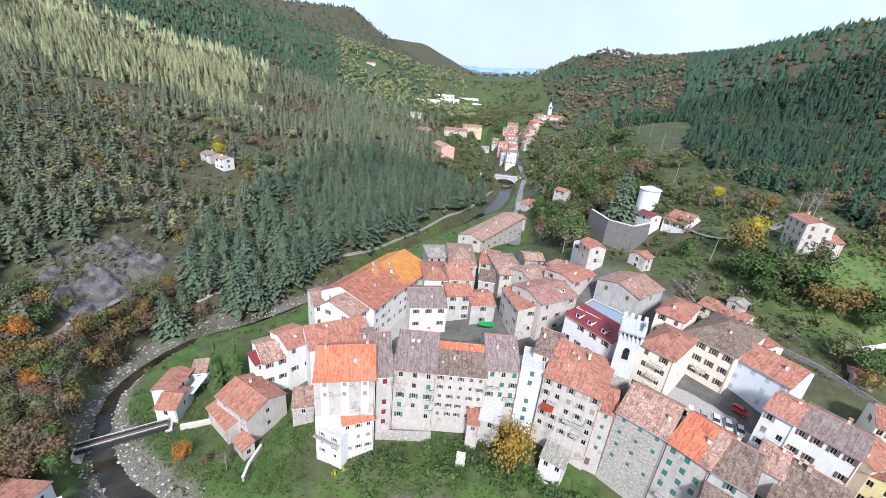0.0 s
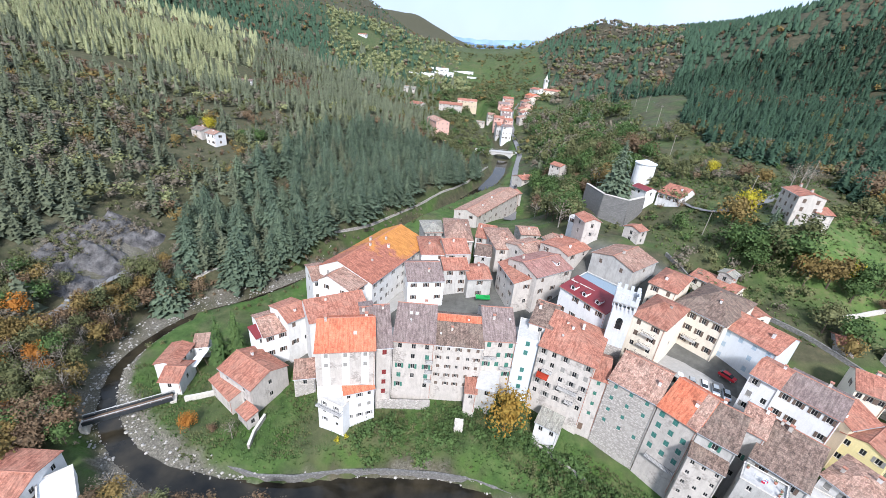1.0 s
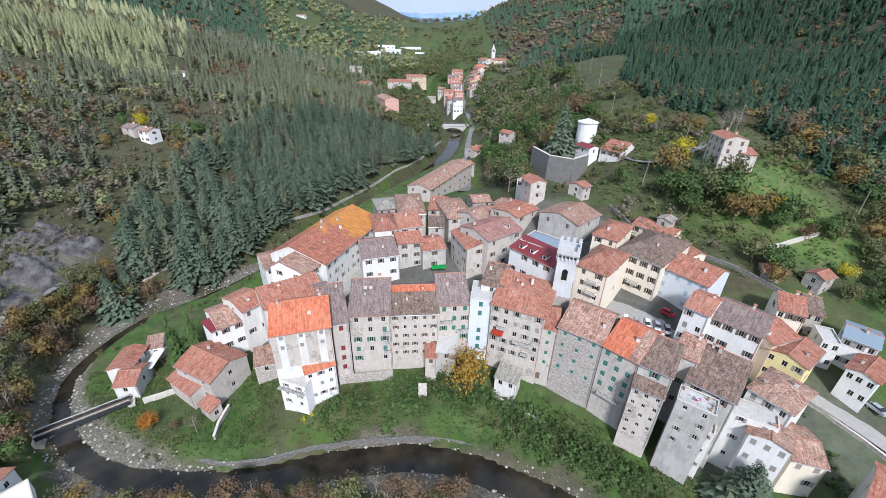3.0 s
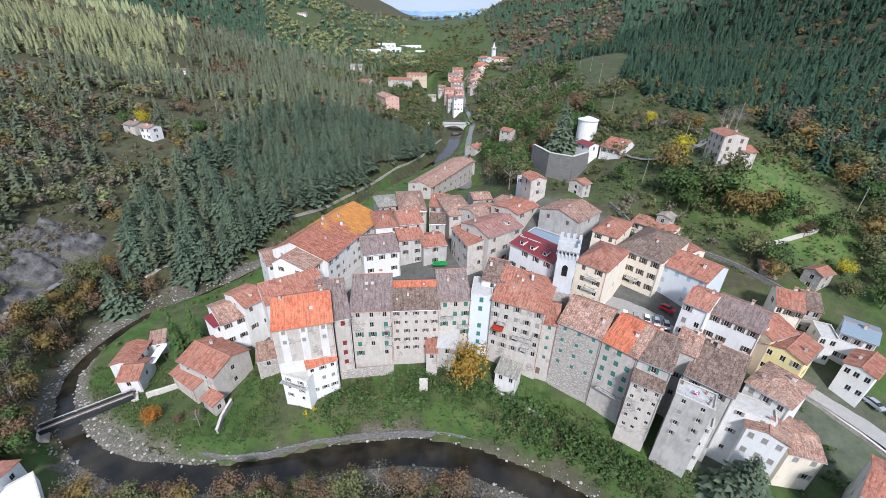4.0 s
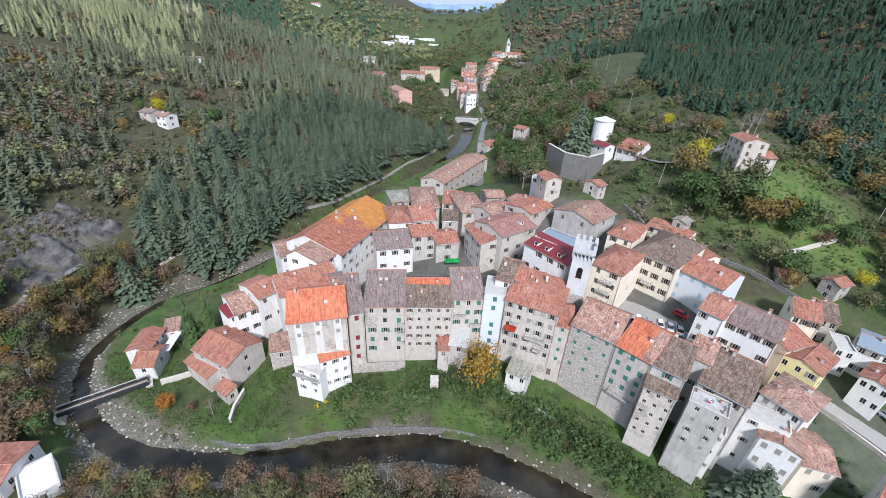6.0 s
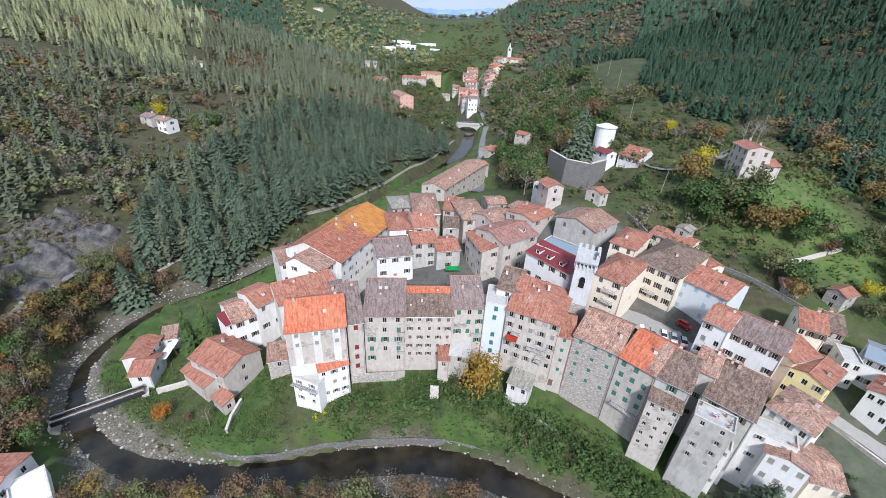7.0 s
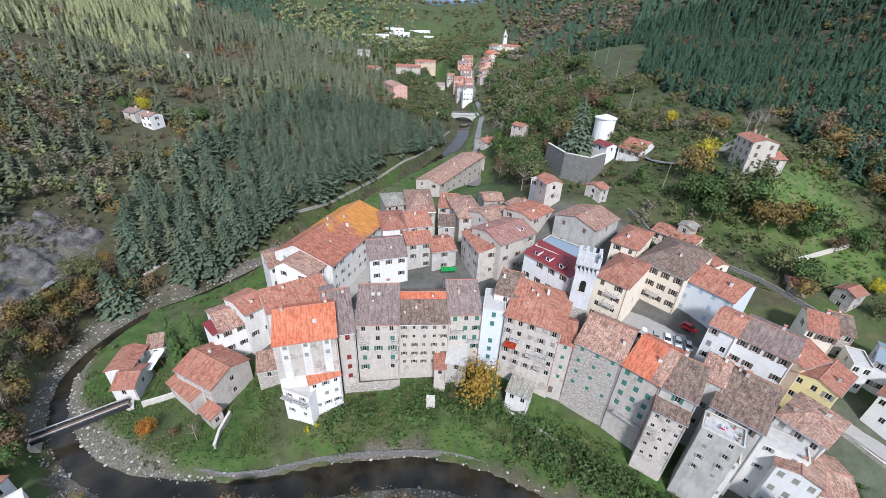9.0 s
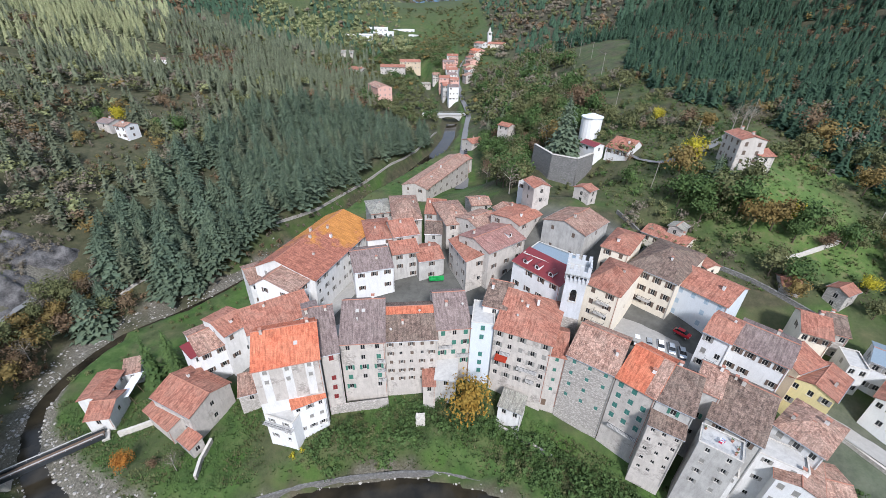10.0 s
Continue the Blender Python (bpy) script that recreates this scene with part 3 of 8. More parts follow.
woods = woods * (1 - 0.95 * meadow.clip(0, 1))
woods = np.maximum(woods, np.clip((GY - 700) / 300, 0, 0.9))
# grassy valley floor, kept lighter so its colour also stands for sunlight
sunlit_fields = np.clip((GY - 480) / 60, 0, 1) * np.clip((1500 - GY) / 200, 0, 1) * np.clip((GX + 0.42 * GY) / 40, 0, 1) * np.clip((90 - GX) / 30, 0, 1)
woods = woods * (1 - 0.5 * sunlit_fields)
yard = np.exp(-(((GX - 91) / 15) ** 2 + ((GY - 67) / 15) ** 2) ** 2) * 0.65 + np.exp(-(((GX - 66) / 12) ** 2 + ((GY - 64) / 8) ** 2) ** 2) * 0.8
paved = np.clip((GX + 62) / 6, 0, 1) * np.clip((80 - GX) / 6, 0, 1) * np.clip((GY - np.where(GX < 14, 90, 92 - 0.55 * (GX - 14))) / 4, 0, 1) * np.clip((158 - 0.3 * np.abs(GX - 5) - GY) / 6, 0, 1) * ~west
paved = np.maximum(paved, yard)
col = np.stack([woods, gravel, paved, 1 + 0 * woods], -1).reshape(-1, 4)
ground_mesh.color_attributes.new("cover", "FLOAT_COLOR", "POINT").data.foreach_set("color", col.astype(np.float32).ravel())
ground_mesh.attributes.new("sward", "FLOAT", "POINT").data.foreach_set("value", (0.85 * (meadow + np.exp(-(((GX - 128) / 16) ** 2 + ((GY - 122) / 12) ** 2) ** 2)).clip(0, 1)).astype(np.float32).ravel())
tagged(shown("ground", ground_mesh, ground_material(), smooth=True), "grassy and wooded valley ground with gravel banks", "ground", kind="structure")


# ---- river ----
def water_material():
    m, nt, bsdf, pos = start_material("river_water", 0.08)
    f = noise_of(nt, pos, 0.9, 5)
    nt.links.new(ramp(nt, noise_of(nt, pos, 0.12, 4), [(0.35, (0.012, 0.011, 0.008)), (0.7, (0.045, 0.037, 0.024))]), bsdf.inputs["Base Color"])
    bsdf.inputs["Specular IOR Level"].default_value = 0.3
    bumped(nt, bsdf, f, 0.35, 0.06)
    return m


def ribbon(name, line, half, z_of, material, lift=0.0, step=4.0):
    """A strip of even width along a line over the ground."""
    pts = []
    for a, b in zip(line[:-1], line[1:]):
        n = max(1, int(math.hypot(b[0] - a[0], b[1] - a[1]) / step))
        pts += [(a[0] + (b[0] - a[0]) * i / n, a[1] + (b[1] - a[1]) * i / n) for i in range(n)]
    pts.append(line[-1])
    p = np.array(pts)
    for _ in range(3):
        p[1:-1] = 0.25 * p[:-2] + 0.5 * p[1:-1] + 0.25 * p[2:]
    t = np.gradient(p, axis=0)
    t /= np.linalg.norm(t, axis=1)[:, None]
    nrm = np.stack([-t[:, 1], t[:, 0]], 1)
    across = np.linspace(-1, 1, 5)
    xy = p[:, None, :] + nrm[:, None, :] * (across * half)[None, :, None]
    z = z_of(xy[..., 0], xy[..., 1], p) + lift
    k = np.arange(len(p) * 5).reshape(len(p), 5)
    q = np.stack([k[:-1, :-1], k[1:, :-1], k[1:, 1:], k[:-1, 1:]], -1).reshape(-1, 4)
    me = from_arrays(name, np.concatenate([xy, z[..., None]], -1).reshape(-1, 3), q[:, ::-1].ravel(), np.full(len(q), 4))
    return shown(name, me, material, smooth=True)


tagged(ribbon("water", RIVER[:33], 4.9, lambda x, y, p: np.repeat(water_level(p[:, 1])[:, None], 5, 1), water_material()),
       "shallow dark brown river bending round the village", "river", kind="structure")


def rock_face():
    """The bare rock above the road on the outer bank."""
    n = 64
    u, v = np.meshgrid(np.linspace(0, 1, n), np.linspace(0, 1, n))
    x, y = -131 - 26 * u, 98 + 46 * v
    r = np.array([noise.fractal((a * 0.13, b * 0.13, 3.0), 0.8, 2.1, 6) for a, b in zip(x.ravel(), y.ravel())]).reshape(x.shape)
    rim = np.minimum(np.minimum(u, 1 - u), np.minimum(v, 1 - v)) * 9
    z = ground_z(x, y) + np.clip(rim, 0, 1) * (1.0 + 3.2 * r) - 0.7 * (1 - np.clip(rim, 0, 1))
    k = np.arange(n * n).reshape(n, n)
    q = np.stack([k[:-1, :-1], k[1:, :-1], k[1:, 1:], k[:-1, 1:]], -1).reshape(-1, 4)
    me = from_arrays("rock_face", np.stack([x, y, z], -1).reshape(-1, 3), q.ravel(), np.full(len(q), 4))
    tagged(shown("rock_face", me, M["rock"]), "bare pale grey rock slope above the road", "rock", kind="structure")


rock_face()


def far_mountains():
    """A hazy blue range far beyond the end of the valley."""
    mats = []
    # distance haze painted as blue base colour with a faint added glow
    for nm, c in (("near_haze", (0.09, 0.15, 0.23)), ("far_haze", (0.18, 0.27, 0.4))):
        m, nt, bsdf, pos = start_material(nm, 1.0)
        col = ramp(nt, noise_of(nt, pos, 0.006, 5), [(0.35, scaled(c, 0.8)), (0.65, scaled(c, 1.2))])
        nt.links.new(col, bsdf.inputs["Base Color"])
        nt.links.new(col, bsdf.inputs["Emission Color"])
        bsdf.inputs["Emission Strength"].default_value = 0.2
        mats.append(m)
    for k, (y, z0, amp, seed) in enumerate(((4560, 205, 70, 1.0), (4680, 265, 45, 5.0))):
        xs = np.linspace(-1500, 500, 120)
        top = np.array([z0 + amp * noise.fractal((x * 0.0016, seed, 0.0), 0.9, 2.0, 5) for x in xs])
        v = np.concatenate([np.stack([xs, 0 * xs + y, 0 * xs - 50], -1), np.stack([xs, 0 * xs + y + 90, top], -1)])
        n = len(xs)
        f = np.array([(i, i + 1, n + i + 1, n + i) for i in range(n - 1)])
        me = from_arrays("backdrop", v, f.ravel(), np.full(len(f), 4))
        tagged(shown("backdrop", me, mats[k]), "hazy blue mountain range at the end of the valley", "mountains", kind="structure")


far_mountains()


# ---- houses ----
def ring_box(bm, x, y, w, d, z0, z1, t):
    """Four walls of thickness t round a rectangle."""
    box(bm, x - w / 2, x + w / 2, y - d / 2, y - d / 2 + t, z0, z1)
    box(bm, x - w / 2, x + w / 2, y + d / 2 - t, y + d / 2, z0, z1)
    box(bm, x - w / 2, x - w / 2 + t, y - d / 2 + t, y + d / 2 - t, z0, z1)
    box(bm, x + w / 2 - t, x + w / 2, y - d / 2 + t, y + d / 2 - t, z0, z1)


def wall_face(bm, p0, u, width, z0, z1, holes, depth=0.18):
    """An upright wall face with openings (x, z, w, h from its lower corner) and their reveals."""
    p0, u = Vector(p0), Vector(u)
    n = u.cross(Vector((0, 0, 1)))
    holes = [(max(0.1, x), z, min(x + w, width - 0.1) - max(0.1, x), h) for x, z, w, h in holes]
    xs = sorted({0.0, width, *[h[0] for h in holes], *[h[0] + h[2] for h in holes]})
    zs = sorted({z0, z1, *[h[1] for h in holes], *[h[1] + h[3] for h in holes]})
    grid = {}

    def v(i, j):
        if (i, j) not in grid:
            grid[i, j] = bm.verts.new(p0 + u * xs[i] + Vector((0, 0, zs[j])))
        return grid[i, j]

    for i in range(len(xs) - 1):
        for j in range(len(zs) - 1):
            cx, cz = (xs[i] + xs[i + 1]) / 2, (zs[j] + zs[j + 1]) / 2
            if not any(x < cx < x + w and z < cz < z + h for x, z, w, h in holes):
                bm.faces.new((v(i, j), v(i + 1, j), v(i + 1, j + 1), v(i, j + 1)))
    for x, z, w, h in holes:
        o = [p0 + u * a + Vector((0, 0, b)) for a, b in ((x, z), (x + w, z), (x + w, z + h), (x, z + h))]
        a = [bm.verts.new(p) for p in o]
        b = [bm.verts.new(p - n * depth) for p in o]
        for k in range(4):
            bm.faces.new((a[k], b[k], b[(k + 1) % 4], a[(k + 1) % 4]))


window_meshes = {}


def window_parts(w, h, shut, style):
    """Shared meshes of a window of one size: frame, pane, shutters, sill."""
    key = (round(w, 2), round(h, 2), shut, style)
    if key in window_meshes:
        return window_meshes[key]
    out = []

    def keep(name, bm, material):
        me = bpy.data.meshes.new(name)
        bm.normal_update()
        bm.to_mesh(me)
        bm.free()
        me.materials.append(material)
        out.append((name, me))

    b = bmesh.new()
    f = 0.07
    for x0, x1, z0, z1 in ((0, w, 0, f), (0, w, h - f, h), (0, f, f, h - f), (w - f, w, f, h - f), (w / 2 - f / 2, w / 2 + f / 2, f, h - f)):
        box(b, x0, x1, 0.1, 0.16, z0, z1)
    keep("window", b, M["frame"])
    b = bmesh.new()
    box(b, 0.02, w - 0.02, 0.125, 0.145, 0.02, h - 0.02)
    keep("pane", b, M["glass"])
    b = bmesh.new()
    box(b, -0.08, w + 0.08, -0.1, 0.1, -0.09, -0.003)
    keep("sill", b, M["stonework"])
    if shut and style == "open":
        for x0 in (-w / 2 - 0.02, w + 0.02):
            b = bmesh.new()
            box(b, x0, x0 + w / 2, -0.06, -0.015, 0.0, h)
            keep("shutter", b, M[shut])
    elif shut and style == "closed":
        for x0 in (0.01, w / 2 + 0.01):
            b = bmesh.new()
            box(b, x0, x0 + w / 2 - 0.02, 0.02, 0.06, 0.01, h - 0.01)
            keep("shutter", b, M[shut])
    window_meshes[key] = out
    return out


def put_window(parent, m, w, h, shut, style, sill=True):
    first = None
    for name, me in window_parts(w, h, shut, style):
        if name == "sill" and not sill:
            continue
        ob = new(name, me)
        if first is None:
            first = ob
            ob.parent, ob.matrix_basis = parent, m
        else:
            ob.parent = first


def roof_faces(w, hf, hb, rise, kind, over=0.45, side=0.25):
    """The slopes of a roof over a plan that runs from y = 0 to hf + hb, with z = 0 at the wall's top."""
    d = hf + hb
    kf, kb = rise / hf, rise / hb
    if kind == "gable":
        k = rise / (w / 2)
        e, g0, g1 = -over * k, -side, d + side
        return [[(-w / 2 - over, g1, e), (-w / 2 - over, g0, e), (0, g0, rise), (0, g1, rise)],
                [(w / 2 + over, g0, e), (w / 2 + over, g1, e), (0, g1, rise), (0, g0, rise)]]
    ef, eb = -over * kf, -over * kb
    a, b = (-w / 2 - side, w / 2 + side)
    if kind == "side":
        return [[(a, -over, ef), (b, -over, ef), (b, hf, rise), (a, hf, rise)], [(b, d + over, eb), (a, d + over, eb), (a, hf, rise), (b, hf, rise)]]
    if kind == "shed":
        k = rise / d
        return [[(a, -over, -over * k), (b, -over, -over * k), (b, d + 0.2, rise + 0.2 * k), (a, d + 0.2, rise + 0.2 * k)]]
    a, b = -w / 2 - over, w / 2 + over
    if kind == "hip":
        r = min(hf, w / 2 - 0.3)
        l, q = (-w / 2 + r, hf, rise), (w / 2 - r, hf, rise)
        return [[(a, -over, ef), (b, -over, ef), q, l], [(b, d + over, eb), (a, d + over, eb), l, q], [(a, d + over, eb), (a, -over, ef), l], [(b, -over, ef), (b, d + over, eb), q]]
    if kind == "hipright":
        r = min(hf, w - 0.6)
        l, q = (-w / 2 - side, hf, rise), (w / 2 - r, hf, rise)
        a = -w / 2 - side
        return [[(a, -over, ef), (b, -over, ef), q, l], [(b, d + over, eb), (a, d + over, eb), l, q], [(b, -over, ef), (b, d + over, eb), q]]
    return []


def roof_mesh(faces, thick=0.16):
    bm = bmesh.new()
    uv = bm.loops.layers.uv.new("UVMap")
    for f in faces:
        top = [Vector(p) for p in f]
        n = (top[1] - top[0]).cross(top[2] - top[0]).normalized()
        along = (top[1] - top[0]).normalized()
        upward = n.cross(along)
        vt = [bm.verts.new(p) for p in top]
        vb = [bm.verts.new(p - Vector((0, 0, thick))) for p in top]
        made = [bm.faces.new(vt), bm.faces.new(vb[::-1])]
        for i in range(len(top)):
            j = (i + 1) % len(top)
            made.append(bm.faces.new((vt[j], vt[i], vb[i], vb[j])))
        for face in made:
            for loop in face.loops:
                q = loop.vert.co - top[0]
                loop[uv].uv = (q.dot(along), q.dot(upward))
    return bm


def chimney(parent, x, y, z, h, size, material):
    bm = bmesh.new()
    s = size / 2
    box(bm, x - s, x + s, y - s, y + s, z - 1.0, z + h)
    stack = part("chimney", bm, material, parent)
    bm = bmesh.new()
    for dx in (-1, 1):
        for dy in (-1, 1):
            box(bm, x + dx * s * 0.75 - 0.07, x + dx * s * 0.75 + 0.07, y + dy * s * 0.75 - 0.07, y + dy * s * 0.75 + 0.07, z + h, z + h + 0.22)
    box(bm, x - s - 0.1, x + s + 0.1, y - s - 0.1, y + s + 0.1, z + h + 0.22, z + h + 0.32)
    part("chimney_cap", bm, M["ridge"], stack)


def grid_holes(width, base, top, cols, rows, w=0.95, h=1.35, pitch=None, first=None, skip=0.0, rng=random):
    """Even rows and columns of windows: (x, z, w, h)."""
    if not cols or not rows:
        return []
    pitch = pitch or (top - base) / (rows + 0.15)
    first = first if first is not None else top - 0.75 - h
    out = []
    for r in range(rows):
        for c in range(cols):
            if rng.random() < skip:
                continue
            z = first - r * pitch
            if z > base + 0.3:
                out.append((width * (c + 0.5) / cols - w / 2 + rng.uniform(-0.12, 0.12), z, w, h))
    return out


balusters = []


def baluster_mesh():
    """One iron bar, shared by all balconies."""
    if balusters:
        return balusters[0]
    bm = bmesh.new()
    box(bm, -0.02, 0.02, -0.02, 0.02, 0, 1.0)
    me = bpy.data.meshes.new("baluster")
    bm.to_mesh(me)
    bm.free()
    me.materials.append(M["iron"])
    balusters.append(me)
    return me


def house(name, label, x, y, rot, w, hf, hb, zb, ze, roof="side", pitch=18, wall="white", tile="tile_red", front=(3, 3), sides=(1, 2), back=(0, 0),
          shut="sh_dark", style="mixed", chimneys=1, win=(1.05, 1.5), door=None, skip=0.06, category="house", seed=1, over=0.45, storey=None, balconies=(), dormers=(), skylights=(), dishes=0, bands=()):
    """A house with its front middle at (x, y), facing the way that rot gives; hf and hb are the depths before and behind the ridge."""
    rng = random.Random(seed)
    root = new(name)
    root.matrix_basis = pose(x, y, 0, 0, 0, rot)
    tagged(root, label, category)
    d, base = hf + hb, zb - 5.0
    rise = math.tan(radians(pitch)) * (w / 2 if roof == "gable" else d if roof == "shed" else hf)
    bm = bmesh.new()
    plans = [((-w / 2, 0, 0), (1, 0, 0), w, front), ((w / 2, 0, 0), (0, 1, 0), d, sides), ((w / 2, d, 0), (-1, 0, 0), w, back), ((-w / 2, d, 0), (0, -1, 0), d, sides)]
    for k, (p0, u, width, spec) in enumerate(plans):
        holes = grid_holes(width, zb, ze, spec[0], spec[1], win[0], win[1], pitch=storey, skip=skip, rng=rng) if isinstance(spec[0], int) else [(a + width / 2, zb + b, c, e) for a, b, c, e in spec]
        if k == 0 and door is not None:
            dx, dw, dh = door
            holes = [h for h in holes if not (h[0] < dx + width / 2 + dw and h[0] + h[2] > dx + width / 2 - 0.0 and h[1] < zb + dh + 0.2)]
            holes.append((dx + width / 2, zb + 0.02, dw, dh))
        wall_face(bm, p0, u, width, base, ze, holes)
        rz = {0: 0, 1: 90, 2: 180, 3: 270}[k]
        for n_h, (hx, hz, hw, hh) in enumerate(holes):
            q = Vector(p0) + Vector(u) * hx
            m = pose(q.x, q.y, hz, 0, 0, rz)
            if k == 0 and door is not None and n_h == len(holes) - 1:
                b2 = bmesh.new()
                box(b2, 0.03, hw - 0.03, 0.1, 0.16, 0, hh - 0.03)
                for c in range(2):
                    for r in range(3):
                        box(b2, hw * (0.1 + 0.45 * c), hw * (0.45 + 0.45 * c), 0.08, 0.1, hh * (0.06 + 0.31 * r), hh * (0.32 + 0.31 * r))
                leaf = part("door", b2, M["wood"], root)
                leaf.matrix_basis = m
                continue
            st = rng.choice(("open", "closed", "open", "none")) if style == "mixed" else style
            put_window(root, m, hw, hh, shut if st in ("open", "closed") else None, st, y < 95 and k == 0)
    if roof == "gable":
        for yy, flip in ((0, False), (d, True)):
            f = [bm.verts.new(p) for p in ((-w / 2, yy, ze), (w / 2, yy, ze), (0, yy, ze + rise))]
            bm.faces.new(f[::-1] if flip else f)
    elif roof in ("side", "hipright", "shed"):
        for xx, flip in ((w / 2, False), (-w / 2, True)):
            if roof == "hipright" and not flip:
                continue
            f = [bm.verts.new(p) for p in ((xx, 0, ze), (xx, d, ze), (xx, d if roof == "shed" else hf, ze + rise))]
            bm.faces.new(f[::-1] if flip else f)
        if roof == "shed":
            bm.faces.new([bm.verts.new(p) for p in ((w / 2, d, ze), (-w / 2, d, ze), (-w / 2, d, ze + rise), (w / 2, d, ze + rise))])
    elif roof == "flat":
        b2 = bmesh.new()
        box(b2, -w / 2 + 0.02, w / 2 - 0.02, 0.02, d - 0.02, ze - 0.6, ze - 0.3)
        part("roof_deck", b2, M[tile], root)
        b2 = bmesh.new()
        ring_box(b2, 0, d / 2, w + 0.16, d + 0.16, ze - 0.02, ze + 0.1, 0.3)
        part("parapet", b2, M["stonework"], root)
    part("wall", bm, M[wall], root)
    faces = roof_faces(w, hf, hb, rise, roof, over)
    if faces:
        rf = part("roof", roof_mesh(faces), M[tile], root)
        rf.location = (0, 0, ze + 0.14)
        if roof != "shed":
            ends = {"gable": ((0, -0.25, rise), (0, d + 0.25, rise)), "side": ((-w / 2 - 0.25, hf, rise), (w / 2 + 0.25, hf, rise)),
                    "hip": ((-w / 2 + min(hf, w / 2 - 0.3), hf, rise), (w / 2 - min(hf, w / 2 - 0.3), hf, rise)),
                    "hipright": ((-w / 2 - 0.25, hf, rise), (w / 2 - min(hf, w - 0.6), hf, rise))}[roof]
            bm = bmesh.new()
            tube(bm, ends[0], ends[1], 0.13, 0.13, 7)
            part("ridge_cap", bm, M["ridge"], rf)
        bm = bmesh.new()
        if roof == "gable":
            for sx in (-1, 1):
                k = rise / (w / 2)
                tube(bm, (sx * (w / 2 + over + 0.06), -0.2, -over * k - 0.08), (sx * (w / 2 + over + 0.06), d + 0.2, -over * k - 0.08), 0.08, 0.08, 6)
        else:
            k = rise / (d if roof == "shed" else hf)
            tube(bm, (-w / 2 - 0.2, -over - 0.06, -over * k - 0.08), (w / 2 + 0.2, -over - 0.06, -over * k - 0.08), 0.08, 0.08, 6)
            tube(bm, (w / 2 - 0.25, -0.08, -over * k - 0.1), (w / 2 - 0.25, -0.08, -(ze - zb) * 0.98), 0.055, 0.055, 6)
        part("gutter", bm, M["ridge" if seed % 2 else "metal"], rf)
        for c in range(chimneys):
            cx, cy = rng.uniform(-w * 0.38, w * 0.38), hf + rng.uniform(-hf * 0.55, hb * 0.5)
            if roof == "gable":
                cz = rise * (1 - abs(cx) / (w / 2))
            elif roof == "shed":
                cz = rise * cy / d
            else:
                cz = rise * (cy / hf if cy < hf else 1 - (cy - hf) / hb)
                if roof in ("hip", "hipright"):
                    cz = min(cz, rise * max(0.2, (w / 2 - abs(cx)) / min(hf, w / 2)))
            chimney(root, cx, cy, ze + 0.14 + cz, rng.uniform(0.7, 1.2), rng.uniform(0.5, 0.75), M[rng.choice(("greige", "stonework", "white"))])
    for b0, b1, z0, z1, mt in bands:
        bm = bmesh.new()
        box(bm, b0, b1, -0.03, 0.02, z0, z1)
        part("render_panel", bm, M[mt], root)
    for bx, bz, bw in balconies:
        bm = bmesh.new()
        box(bm, bx - bw / 2, bx + bw / 2, -1.15, 0.05, zb + bz - 0.16, zb + bz)
        slab = part("balcony", bm, M["concrete"], root)
        n = int(bw / 0.3)
        for k in range(n + 1):
            bar = new("baluster", baluster_mesh())
            bar.parent = slab
            bar.location = (bx - bw / 2 + 0.04 + k * (bw - 0.08) / n, -1.105, zb + bz)
        bm = bmesh.new()
        box(bm, bx - bw / 2, bx + bw / 2, -1.14, -1.08, zb + bz + 0.98, zb + bz + 1.04)
        for sx in (bx - bw / 2, bx + bw / 2 - 0.05):
            box(bm, sx, sx + 0.05, -1.1, 0.0, zb + bz + 0.98, zb + bz + 1.04)
        part("handrail", bm, M["iron"], slab)
    k = rise / (d if roof == "shed" else hf) if faces else 0
    for sx, sy in skylights:
        bm = bmesh.new()
        z0 = ze + 0.16 + sy * k
        v = [bm.verts.new(p) for p in ((sx - 0.4, sy - 0.45, z0 - 0.45 * k + 0.06), (sx + 0.4, sy - 0.45, z0 - 0.45 * k + 0.06), (sx + 0.4, sy + 0.45, z0 + 0.45 * k + 0.06), (sx - 0.4, sy + 0.45, z0 + 0.45 * k + 0.06))]
        f = bm.faces.new(v)
        bmesh.ops.extrude_face_region(bm, geom=[f])
        for q in v:
            q.co.z -= 0.12
        part("skylight", bm, M["frame"], root, "pale framed roof window")
    for sx, sy in dormers:
        z0 = ze + 0.1 + sy * k
        bm = bmesh.new()
        box(bm, sx - 0.7, sx + 0.7, sy, sy + 2.2, z0 - 0.3, z0 + 1.3)
        dm = part("dormer", bm, M["bright"], root)
        bm = bmesh.new()
        for a0, a1 in ((-0.95, 0.0), (0.0, 0.95)):
            zz = (z0 + 1.25, z0 + 1.75) if a0 < 0 else (z0 + 1.75, z0 + 1.25)
            t = [bm.verts.new((sx + px, py, pz)) for px, py, pz in ((a0, sy - 0.25, zz[0]), (a1, sy - 0.25, zz[1]), (a1, sy + 2.4, zz[1]), (a0, sy + 2.4, zz[0]))]
            bm.faces.new(t)
            u = [bm.verts.new(p.co - Vector((0, 0, 0.1))) for p in t]
            bm.faces.new(u[::-1])
            for i in range(4):
                bm.faces.new((t[(i + 1) % 4], t[i], u[i], u[(i + 1) % 4]))
        part("dormer_roof", bm, M[tile], dm)
        bm = bmesh.new()
        box(bm, sx - 0.4, sx + 0.4, sy - 0.03, sy + 0.02, z0 + 0.25, z0 + 1.1)
        part("dormer_window", bm, M["glass"], dm)
